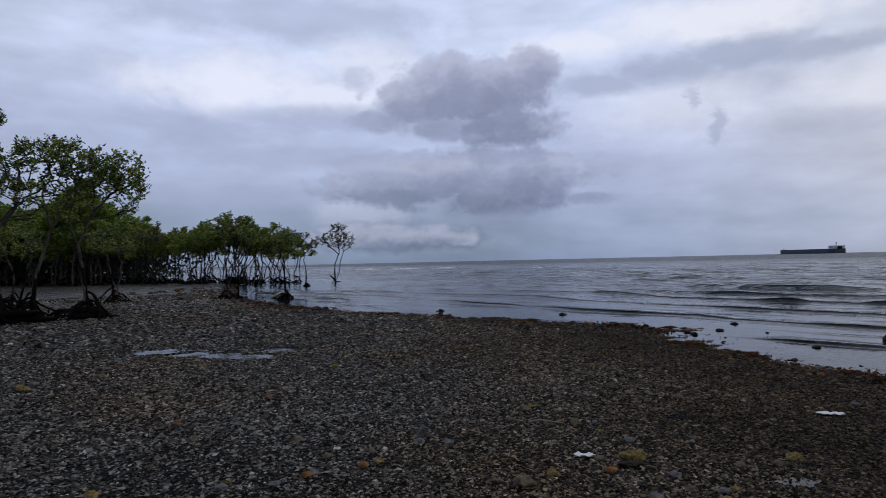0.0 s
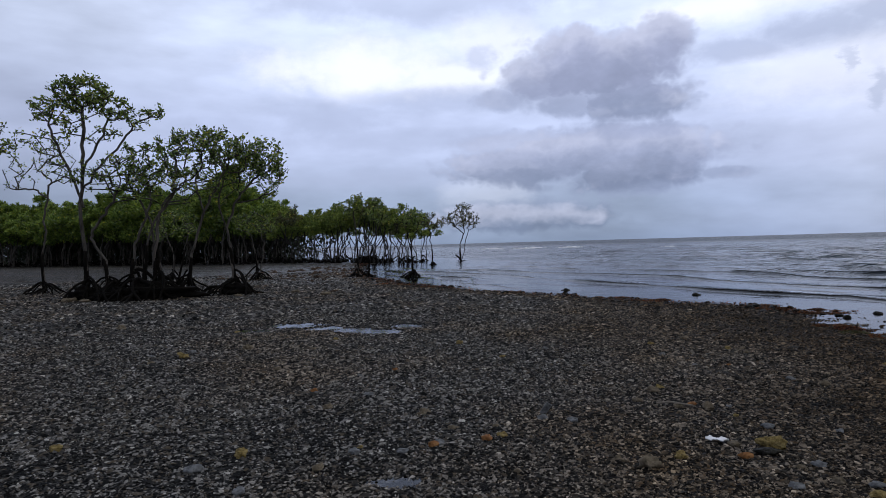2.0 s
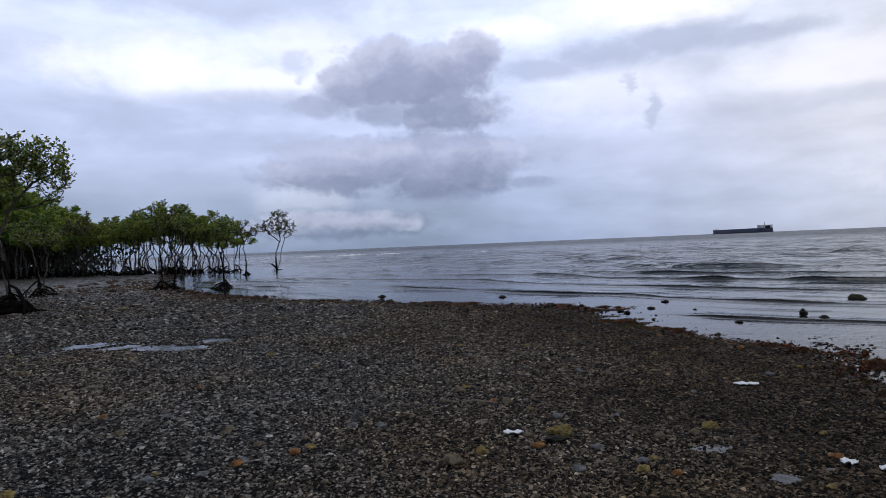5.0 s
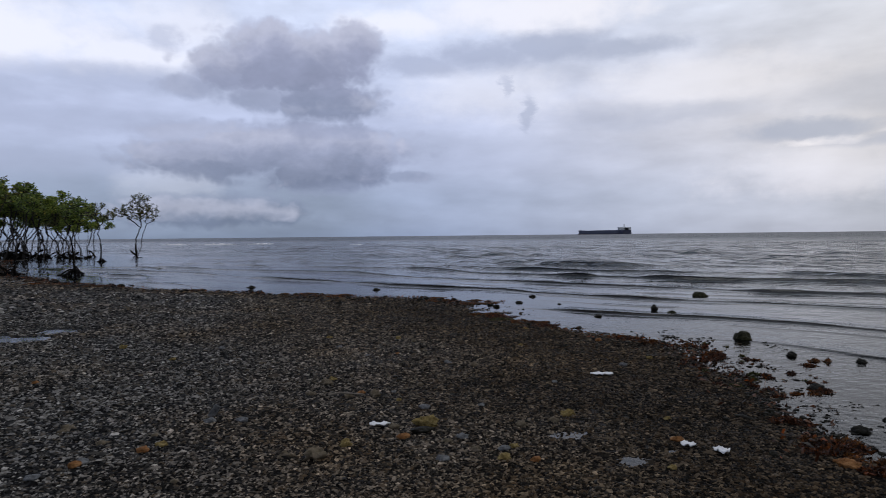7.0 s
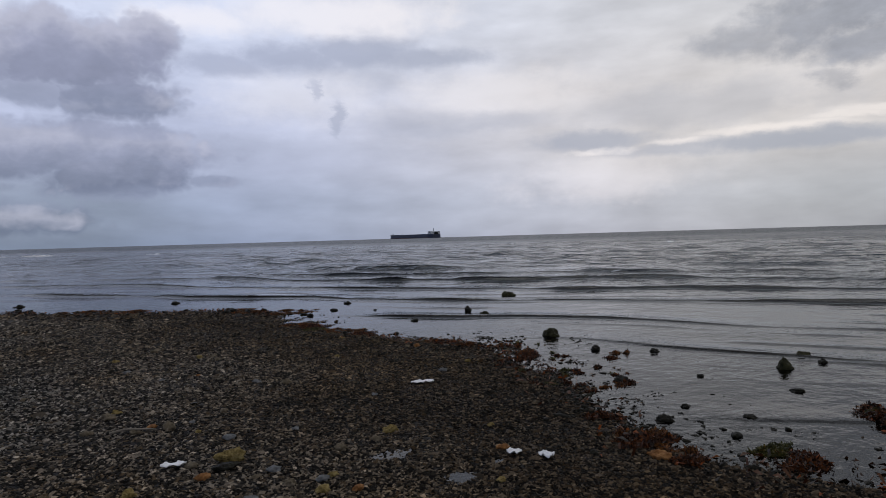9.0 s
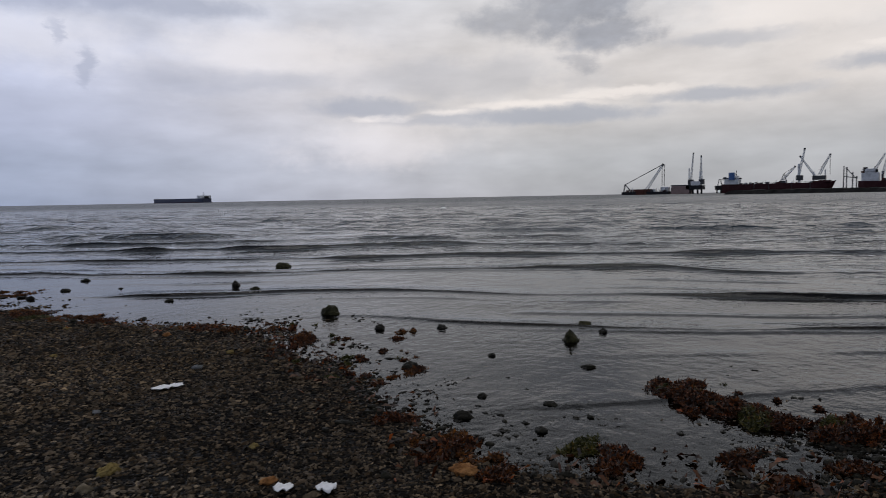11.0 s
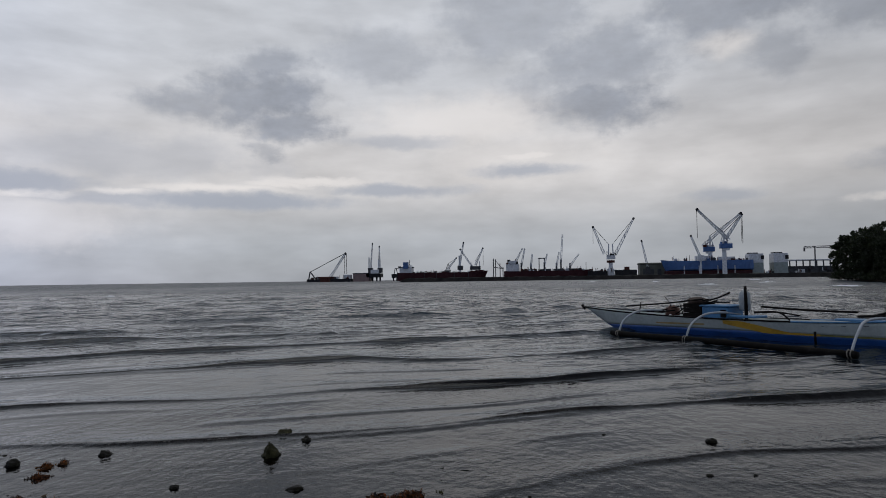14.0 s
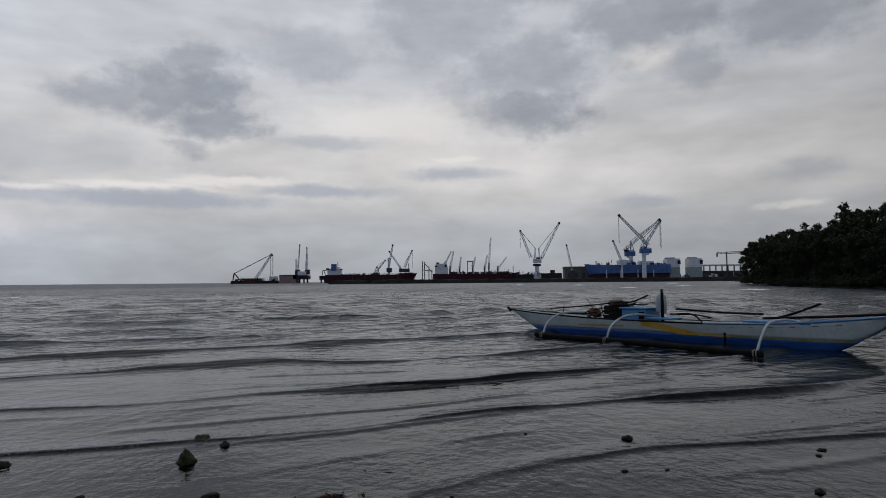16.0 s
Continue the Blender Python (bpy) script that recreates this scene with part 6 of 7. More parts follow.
BOAT_YELLOW = weathered("yellow_boat_paint", (0.50, 0.30, 0.035), 0.55, 0.3, 3.0)
DARK_WOOD = weathered("wet_dark_bamboo", (0.006, 0.005, 0.0045), 0.85, 0.4, 4.0, spec=0.12)
PALE_POLE = weathered("pale_painted_pole", (0.34, 0.37, 0.40), 0.55, 0.3, 4.0)
BROWN_CLOTH = weathered("brown_sacking", (0.055, 0.036, 0.027), 0.9, 0.4, 6.0)
ROPE = weathered("old_rope", (0.22, 0.20, 0.17), 0.9, 0.3, 20.0)

boat = thing("outrigger_boat", pose(19.18, -3.42, SEA, 0, 0, 45.5),
             "slim white and blue wooden outrigger boat with a yellow stripe, moored", "boat")
HALF, FORE = 4.95, 5.60     # from the middle to the stern and to the bow


def boat_section(t):
    """Half beam, keel and gunwale heights at t from stern (-1) to bow (1)."""
    a = abs(t)
    beam = 0.46 * max(0.0, 1 - a ** 2.6) ** 0.75 + 0.012
    sheer = 0.48 + (0.17 if t > 0 else 0.30) * a ** 2.6
    keel = -0.16 + (0.74 if t > 0 else 0.78) * max(0.0, (a - 0.72) / 0.28) ** 1.35
    return beam, min(keel, sheer - 0.03), sheer


def hull_strip(u0, u1, rows=5, stations=44, grow=0.0, t0=-1.0, t1=1.0, near_only=False):
    """The skin between two heights, as shares of the way from keel to gunwale, or a paint line's height."""
    bm = bmesh.new()
    for sgn in ((1,) if near_only else (1, -1)):
        last = None
        for k in range(stations + 1):
            t = t0 + (t1 - t0) * k / stations
            beam, keel, sheer = boat_section(t)
            z0, z1 = (max(keel, min(sheer, u)) if abs(u) < 9 else (keel if u < 0 else sheer) for u in (u0(t), u1(t)))
            row = []
            for i in range(rows + 1):
                z = z0 + (z1 - z0) * i / rows
                s = (z - keel) / max(sheer - keel, 1e-3)
                y = beam * (0.10 + 0.90 * s ** 0.55) if s > 0 else beam * 0.10
                row.append(bm.verts.new((t * (FORE if t > 0 else HALF) + (0.30 * s * max(0, (abs(t) - 0.6) / 0.4) * (1 if t > 0 else -0.4)), sgn * (y + grow), z)))
            if last:
                for i in range(rows):
                    f = (last[i], last[i + 1], row[i + 1], row[i])
                    bm.faces.new(f if sgn > 0 else f[::-1])
            last = row
    return bm


KEEL, TOP = (lambda t: -10.0), (lambda t: 10.0)
line_h = lambda t: 0.21 - 0.07 * max(0.0, t) ** 2
for name, bm, mat in (("hull_bottom", hull_strip(KEEL, line_h), BOAT_BLUE), ("hull_side", hull_strip(line_h, TOP), BOAT_WHITE)):
    ob = part(name, bm, mat, boat)
    ob.data.shade_smooth()
    md = ob.modifiers.new("thickness", "SOLIDIFY")
    md.thickness, md.offset = 0.025, -1.0
ob = part("stripe", hull_strip(lambda t: max(0.18, min(0.46, 0.10 + (t + 0.16) * 0.95)), lambda t: max(0.23, min(0.46, 0.27 + (t + 0.16) * 0.95)), 2, 24, 0.006, -0.34, 0.12, True), BOAT_YELLOW, boat, "yellow diagonal stripe")
ob = part("waterline_stripe", hull_strip(lambda t: 0.185, lambda t: 0.225, 1, 20, 0.005, -0.92, -0.30, True), weathered("olive_paint", (0.20, 0.20, 0.06), 0.6), boat)
ob = part("bow_stripe", hull_strip(lambda t: 0.30 - (t - 0.25) * 0.1, lambda t: 0.345 - (t - 0.25) * 0.1, 1, 20, 0.005, 0.22, 0.50, True), weathered("faded_yellow_paint", (0.34, 0.25, 0.10), 0.6), boat)
for sgn in (1, -1):
    for t0, t1, mat in ((-0.995, -0.22, BOAT_LIGHT_BLUE), (-0.22, 0.995, DARK_WOOD)):
        pts = []
        for t in np.linspace(t0, t1, 22):
            beam, keel, sheer = boat_section(t)
            pts.append((t * (FORE if t > 0 else HALF) + 0.30 * max(0, (abs(t) - 0.6) / 0.4) * (1 if t > 0 else -0.4), sgn * (beam + 0.005), sheer + 0.01))
        tubes("gunwale", [(np.array(pts), 0.022)], mat, 6, boat)
DECK = weathered("grey_deck_board", (0.10, 0.105, 0.11), 0.7, 0.35, 5.0)
for k in range(17):
    x = -3.9 + 0.46 * k
    beam, keel, sheer = boat_section(x / HALF)
    if not (0.1 < x < 2.4) and x < 3.6:
        part("deck_board", box_bm(bmesh.new(), x, 0, sheer - 0.07, 0.40, 2 * beam * 0.93, 0.022, 0.004), DECK, boat)
# bow knob and stern post
tubes("stem", [(np.array([(FORE + 0.22, 0, 0.58), (FORE + 0.34, 0, 0.70)]), np.array([0.035, 0.05]))], DARK_WOOD, 8, boat)
tubes("stern_post", [(np.array([(-HALF - 0.02, 0, 0.42), (-HALF - 0.14, 0, 0.88)]), np.array([0.035, 0.03]))], DARK_WOOD, 8, boat)
# outrigger float with its arms
fl = np.array([(3.10, 1.87, 0.09), (2.8, 1.90, 0.07), (0.0, 2.17, 0.085), (-3.38, 2.5, 0.07)])
ob = tubes("outrigger_float", [(catmull(fl, 6), 0.072)], DARK_WOOD, 9, boat, "dark bamboo float")
for x, y, gx in ((2.85, 1.90, 2.75), (0.62, 2.11, 0.60), (-3.25, 2.49, -3.05)):
    arm = catmull([(gx, -0.25, 0.58), (gx, 0.55, 0.66), (gx + (x - gx) * 0.4, y * 0.62, 0.64), (x, y * 0.88, 0.42), (x, y, 0.05)], 5)
    tubes("outrigger_arm", [(arm, np.linspace(0.032, 0.026, len(arm)))], PALE_POLE, 7, boat)
    lash = np.array([(x, y + 0.03 * math.cos(a) * 2.6, 0.08 + 0.03 * math.sin(a) * 2.6) for a in np.linspace(0, 6.28, 13)])
    tubes("lashing", [(lash + (0.03, 0, 0), 0.012), (lash - (0.03, 0, 0), 0.012)], ROPE, 5, boat)
# prop under the hull's middle
tubes("rubbing_post", [(np.array([(-1.65, 0.50, 0.0), (-1.65, 0.52, 0.30)]), 0.028)], DARK_WOOD, 6, boat)
# engine box, seat boards
bm = bmesh.new()
box_bm(bm, 0.95, 0.0, 0.62, 0.75, 0.72, 0.34, 0.025)
box_bm(bm, 0.95, 0.0, 0.81, 0.86, 0.80, 0.04, 0.01)
eb = part("engine_box", bm, BOAT_LIGHT_BLUE, boat, "light blue engine box")
bm = bmesh.new()
box_bm(bm, 0.70, 0.365, 0.62, 0.16, 0.02, 0.20, 0.004)
part("opening", bm, DARK_WOOD, eb)
bm = bmesh.new()
box_bm(bm, 0.15, 0.15, 0.56, 0.7, 0.55, 0.05, 0.01)
part("seat", bm, BOAT_LIGHT_BLUE, boat)
for x, ln in ((-2.75, 1.5),):
    bm = bmesh.new()
    box_bm(bm, x, 0.14, 0.575, ln, 0.42, 0.05, 0.012)
    part("seat", bm, BOAT_LIGHT_BLUE, boat)
# dark crate with sacking forward of the engine
cr = thing("crate", boat.matrix_world @ pose(1.65, 0.0, 0.47), "dark wooden crate on the boat's deck", "crate")
bm = bmesh.new()
for k in range(3):
    for sy in (-0.31, 0.31):
        box_bm(bm, 0, sy, 0.07 + 0.13 * k, 0.55, 0.02, 0.115, 0.004)
    for sx in (-0.265, 0.265):
        box_bm(bm, sx, 0, 0.07 + 0.13 * k, 0.02, 0.60, 0.115, 0.004)
box_bm(bm, 0, 0, 0.01, 0.54, 0.62, 0.02)
part("crate_body", bm, DARK_WOOD, cr)


sk = thing("sack", boat.matrix_world @ pose(1.70, 0.0, 0.90), "brown sack heaped on the crate", "sack")
part("cloth", lump_mesh("cloth", 0.26, 0.24, 0.13, BROWN_CLOTH, 3), None, sk)
sk = thing("net_bundle", boat.matrix_world @ pose(2.45, 0.05, 0.60), "reddish brown bundle of nets and floats", "net")
part("net", lump_mesh("net", 0.20, 0.17, 0.17, weathered("reddish_net", (0.085, 0.04, 0.03), 0.9, 0.4, 12.0), 5, 3, 0.4, 4.0), None, sk)
tubes("stick", [(np.array([(0.02, 0, 0.1), (0.10, 0.05, 0.30), (0.24, 0.05, 0.44)]), 0.012)], DARK_WOOD, 5, sk)
part("buoy", lump_mesh("buoy", 0.09, 0.09, 0.08, PLASTIC, 8, 2, 0.08), None, sk).location = (-0.02, 0.14, -0.14)
# white drum and dark post
jug = thing("plastic_drum", boat.matrix_world @ pose(0.35, -0.05, 0.70), "cloudy white plastic drum standing in the boat", "drum")
bm = bmesh.new()
prev = None
for r, z in ((0.14, 0.0), (0.155, 0.03), (0.16, 0.30), (0.155, 0.34), (0.16, 0.38), (0.15, 0.56), (0.10, 0.63), (0.05, 0.65), (0.05, 0.69)):
    ring = [bm.verts.new((r * math.cos(a), r * math.sin(a), z)) for a in np.linspace(0, 2 * math.pi, 20, endpoint=False)]
    if prev:
        for i in range(20):
            bm.faces.new((prev[i], prev[(i + 1) % 20], ring[(i + 1) % 20], ring[i]))
    else:
        bm.faces.new(ring[::-1])
    prev = ring
bm.faces.new(prev)
bmesh.ops.scale(bm, vec=(0.9, 0.9, 0.78), verts=bm.verts)
part("drum_body", bm, weathered("cloudy_plastic", (0.30, 0.33, 0.34), 0.4, 0.3, 6.0), jug).data.shade_smooth()
pl = thing("mooring_post", boat.matrix_world @ pose(0.18, 0.18, 0.40), "dark upright post lashed in the boat", "post")
tubes("post", [(np.array([(0, 0, 0.0), (0.0, 0, 0.5), (0.01, 0, 0.93)]), np.array([0.045, 0.042, 0.035]))], DARK_WOOD, 7, pl)
# poles lying along the boat
for a, b, r, lab in (((4.05, 0.12, 0.72), (1.35, 0.25, 0.98), 0.022, "long dark bamboo pole lying over the bow"), ((1.35, 0.1, 0.92), (0.6, 0.2, 1.16), 0.022, "short dark pole propped on the crate"),
                     ((0.0, -0.2, 0.80), (-2.35, 0.0, 0.74), 0.028, "dark bamboo pole lying amidships"), ((-2.45, 0.25, 0.66), (-5.7, 0.35, 0.90), 0.032, "long dark pole lying over the stern"),
                     ((-2.75, 0.25, 0.67), (-3.65, 0.1, 1.02), 0.030, "dark oar raised over the stern"), ((3.15, 0.3, 0.60), (2.2, 0.3, 0.66), 0.02, "dark stick lying near the bow")):
    pt = thing("pole", boat.matrix_world @ Matrix.Translation(a), lab, "pole", "poles in the boat")
    e = np.array(b) - np.array(a)
    tubes("shaft", [(catmull([(0, 0, 0), e * 0.5 + (0, 0, -0.02), e], 5), r)], DARK_WOOD, 6, pt)
for x, lean in ((3.5, 0.08), (2.0, -0.1)):
    tubes("thole_pin", [(np.array([(x, 0.2, 0.5), (x - lean, 0.22, 0.86)]), 0.014)], DARK_WOOD, 5, boat)
tubes("awning_hoop", [(catmull([(1.4, -0.3, 0.55), (1.35, -0.25, 0.86), (1.15, 0.0, 0.93), (1.9, 0.3, 0.66)], 5), 0.02)], DARK_WOOD, 5, boat)
tubes("awning_hoop", [(catmull([(-0.1, 0.3, 0.68), (-0.7, 0.3, 0.70), (-0.98, 0.3, 0.52)], 5), 0.022)], DARK_WOOD, 5, boat)
for x0, x1, z0, z1 in ((2.9, 1.2, 0.60, 0.86), (2.3, 1.3, 0.55, 0.98), (1.9, 0.7, 0.78, 0.90), (-0.2, -1.1, 0.66, 0.62)):
    tubes("spar", [(catmull([(x0, 0.12, z0), ((x0 + x1) / 2, 0.18, (z0 + z1) / 2 + 0.05), (x1, 0.05, z1)], 5), 0.018)], DARK_WOOD, 5, boat)
# the mooring line runs out from the bow
mr = thing("mooring_rope", boat.matrix_world @ Matrix.Translation((FORE + 0.25, 0, 0.62)), "thin mooring rope slanting into the water", "rope")
tubes("strand", [(catmull([(0, 0, 0), (1.6, 0.9, -0.33), (3.4, 2.0, -0.62), (4.6, 2.7, -0.85)], 6), 0.011)], ROPE, 5, mr)

# ---- puddles, stones, weed and litter ----
for k, (x, y, w, h, deep_mid) in enumerate(POOLS):
    a = np.linspace(0, 2 * math.pi, 60, endpoint=False)
    rr = 1.15 + 0.18 * np.sin(3 * a + x) + 0.12 * np.sin(7 * a + k) + 0.08 * np.sin(13 * a)
    level = float(land_height(np.array([x]), np.array([y]))[0]) + (0.62 if y > 6 else 0.5) * deep_mid
    ring = np.stack([x + w * rr * np.cos(a), y + h * rr * np.sin(a), np.full(60, level)], -1)
    me = mesh_of("puddle", [(x, y, level)] + [tuple(p) for p in ring], [(0, k + 1, (k + 1) % 60 + 1) for k in range(60)], WATER)
    tagged(part("puddle", me), "shallow puddle among the pebbles", "puddle", kind="structure")


def stone(x, y, w, mat, seed, label, flat=0.55, group="", name="stone", lift=0.0, long=0.8, turn=None, category="stone", sub=3, rough=0.38):
    g = float(land_height(np.array([x]), np.array([y]))[0])
    me = lump_mesh(name, w / 2, w / 2 * long, w / 2 * flat, mat, seed, sub, rough, 2.6)
    ob = part(name, me)
    ob.matrix_world = pose(x, y, g + 0.55 * flat * w / 2 * 0.75 + lift if lift is not None else SEA - 0.12 * flat * w / 2, 0, 0, seed * 47.0 if turn is None else turn)
    return tagged(ob, label, category, group)


CORALS = [(1.28, 4.52, 0.24), (1.08, 5.59, 0.15), (0.73, 6.30, 0.17), (0.80, 6.45, 0.12), (2.2, 8.5, 0.13), (-2.47, 3.99, 0.15), (-3.98, 4.03, 0.14),
          (-1.38, 5.30, 0.14), (-4.76, 8.86, 0.2), (-1.62, 9.34, 0.17), (2.45, 4.46, 0.15), (0.37, 4.04, 0.2), (0.60, 4.26, 0.12), (1.44, 3.86, 0.11), (0.18, 4.13, 0.10), (-5.3, 8.0, 0.18),
          (-2.31, 5.41, 0.13), (1.96, 4.27, 0.12), (0.61, 4.25, 0.10), (-8.45, 11.1, 0.22)]
for k, (x, y, w) in enumerate(CORALS):
    big = k == 0
    stone(x, y, w * 0.74, CORAL if k % 3 == 0 or k in (5, 10) else TAN, k + 1, "pitted yellow coral rock lying on the gravel" if k % 3 == 0 or k in (5, 10) else "rough tan stone lying on the gravel",
          0.62, "rocks on the beach", "coral_rock" if k % 3 == 0 or k in (5, 10) else "stone", turn=-25 if big else None, long=0.62 if big else 0.75, rough=0.62)
stone(1.20, 4.40, 0.16, WET_STONE, 31, "flat dark stone beside a yellow rock", 0.3, "rocks on the beach")
for k, (x, y, w) in enumerate([(-0.34, 5.2, 0.11), (-1.67, 4.14, 0.1), (-1.33, 4.2, 0.09), (-2.65, 3.68, 0.13), (1.28, 5.7, 0.06), (-0.09, 5.16, 0.10), (1.9, 5.0, 0.07)]):
    stone(x, y, w, GREY_STONE, 40 + k, "smooth grey stone among the pebbles", 0.45, "grey stones on the beach")
for k, (x, y, w) in enumerate([(2.92, 3.67, 0.10), (0.98, 5.75, 0.09), (3.67, 2.92, 0.16)]):
    stone(x, y, w, RUST_STONE, 50 + k, "orange brown stone on the gravel", 0.4, "orange stones on the beach")
sr = random.Random(41)
for k in range(70):
    a, q = math.radians(sr.uniform(-38, 40)), 3.8 * 3.2 ** sr.random()
    x, y = q * math.sin(a), q * math.cos(a)
    if shore_distance(np.array([x]), np.array([y]))[0] > 0.3:
        mat, lab = ((TAN, "small tan stone among the pebbles"), (GREY_STONE, "small grey stone among the pebbles"), (CORAL, "small yellowish coral stone among the pebbles"), (RUST_STONE, "small rusty stone among the pebbles"))[(0, 1, 0, 2, 1, 0, 3, 2)[k % 8]]
        stone(x, y, sr.uniform(0.045, 0.095) * (1 + 0.04 * q), mat, 400 + k, lab, 0.5, "small stones on the beach", rough=0.5, sub=2)
# stones standing in the shallows
WET = [(6.80, 7.40, 0.31, 0.95, 1), (6.43, 6.15, 0.22, 0.7, 0), (6.88, 5.56, 0.24, 0.5, 0), (5.27, 4.69, 0.26, 0.6, 0), (4.44, 3.49, 0.19, 0.7, 0), (4.92, 3.65, 0.14, 0.6, 0), (6.06, 4.32, 0.13, 0.6, 0),
       (5.02, 3.12, 0.19, 0.5, 0), (6.16, 3.36, 0.19, 0.4, 0), (10.58, 13.08, 0.42, 0.6, 1), (7.94, 11.15, 0.26, 0.9, 0), (7.74, 10.33, 0.24, 0.6, 1), (6.81, 14.58, 0.26, 0.5, 0), (6.59, 12.7, 0.15, 0.5, 0),
       (4.51, 2.91, 0.15, 0.5, 0)]
for k, (x, y, w, fl, moss) in enumerate(WET):
    stone(x, y, w * (0.85 if moss else 0.66), MOSSY if moss else WET_STONE, 60 + k, "rounded mossy stone standing in shallow water" if moss else "dark wet stone lying in shallow water", fl * 1.1, "stones in the shallows", lift=None)
WET = [(7.86, 4.20, 0.20, 0.62, 1), (7.66, 3.88, 0.13, 0.6, 0), (8.09, -0.08, 0.11, 0.8, 0), (7.75, -1.78, 0.10, 0.35, 0), (7.55, -1.66, 0.07, 0.35, 0), (8.29, 0.92, 0.05, 0.4, 0),
       (6.97, 0.16, 0.06, 0.5, 0), (7.03, -0.2, 0.045, 0.5, 0), (6.5, -1.18, 0.09, 0.5, 0), (6.27, 10.5, 0.16, 0.5, 0), (5.9, 13.3, 0.2, 0.5, 0), (3.6, 18.2, 0.22, 0.5, 0), (0.2, 20.6, 0.26, 0.5, 0)]
for k, (x, y, w, fl, moss) in enumerate(WET):
    stone(x, y, w, MOSSY if moss else WET_STONE, 80 + k, "rounded mossy stone standing in shallow water" if moss else "dark wet stone lying in shallow water", fl * 1.1, "stones in the shallows", lift=None)
rock = stone(7.05, 3.98, 0.19, MOSSY, 103, "upright mossy rock standing in shallow water", 1.0, "stones in the shallows", lift=0.01, long=0.75, sub=3, rough=0.55)
for v in rock.data.vertices:
    k = 1 - 0.38 * max(0.0, v.co.z / 0.09)
    v.co.x, v.co.y = v.co.x * k, v.co.y * k
stone(6.51, 1.13, 0.09, PLASTIC, 97, "pale shell fragment under shallow water", 0.2, name="shell", category="shell")


# litter: crumpled scraps of white film
def scrap(x, y, w, h, turn, seed):
    r = np.random.default_rng(seed)
    nx, ny = 12, 7
    vs, fs = [], []
    for i in range(nx + 1):
        for j in range(ny + 1):
            u, v = i / nx - 0.5, j / ny - 0.5
            edge = 1 - 2.2 * u * u + 0.10 * math.sin(8 * u + seed)
            z = 0.014 + 0.010 * math.sin(11 * u + 3 * v + seed) * math.cos(7 * v + seed) + r.normal(0, 0.004)
            vs.append((u * w, v * h * edge, z))
    for i in range(nx):
        for j in range(ny):
            a = i * (ny + 1) + j
            fs.append((a, a + ny + 1, a + ny + 2, a + 1))
    g = float(land_height(np.array([x]), np.array([y]))[0]) + 0.018
    ob = part("plastic_scrap", mesh_of("plastic_scrap", vs, fs, PLASTIC, True))
    md = ob.modifiers.new("thickness", "SOLIDIFY")
    md.thickness = 0.003
    ob.matrix_world = pose(x, y, g, 0, 0, turn)
    return tagged(ob, "crumpled scrap of white plastic on the pebbles", "litter", "white litter")


scrap(0.92, 4.60, 0.16, 0.07, -12, 1)
scrap(3.55, 5.78, 0.24, 0.10, -20, 2)
scrap(2.89, 3.51, 0.10, 0.09, -40, 3)
scrap(3.02, 3.33, 0.09, 0.11, 10, 4)
gb = thing("glass_shard", pose(-0.33, 5.35, float(land_height(np.array([-0.33]), np.array([5.35]))[0]) + 0.03, 20, 30, 15), "flat grey slate standing on edge", "stone")
bm = bmesh.new()
box_bm(bm, 0, 0, 0.03, 0.055, 0.02, 0.12, 0.006)
part("slate", bm, GREY_STONE, gb)


STICK = weathered("bleached_driftwood", (0.20, 0.175, 0.145), 0.9, 0.35, 14.0, relief=0.4, spec=0.1)
for x, y, ln, turn in ((0.82, 5.66, 0.32, -14), (-3.4, 7.6, 0.22, 30), (2.0, 6.9, 0.2, 65)):
    st = tagged(part("driftwood", mesh_np("driftwood", *tube_np(catmull([(-0.5 * ln, 0, 0.012), (-0.15 * ln, 0.02 * ln, 0.028), (0.2 * ln, -0.03 * ln, 0.022), (0.5 * ln, 0, 0.012)], 4), np.interp(np.linspace(0, 1, 13), (0, 1), (0.011, 0.006)), 7), STICK)),
                "thin bleached driftwood stick lying on the gravel", "driftwood", "driftwood on the beach")
    st.matrix_world = pose(x, y, float(land_height(np.array([x]), np.array([y]))[0]) + 0.012, 0, 0, turn)


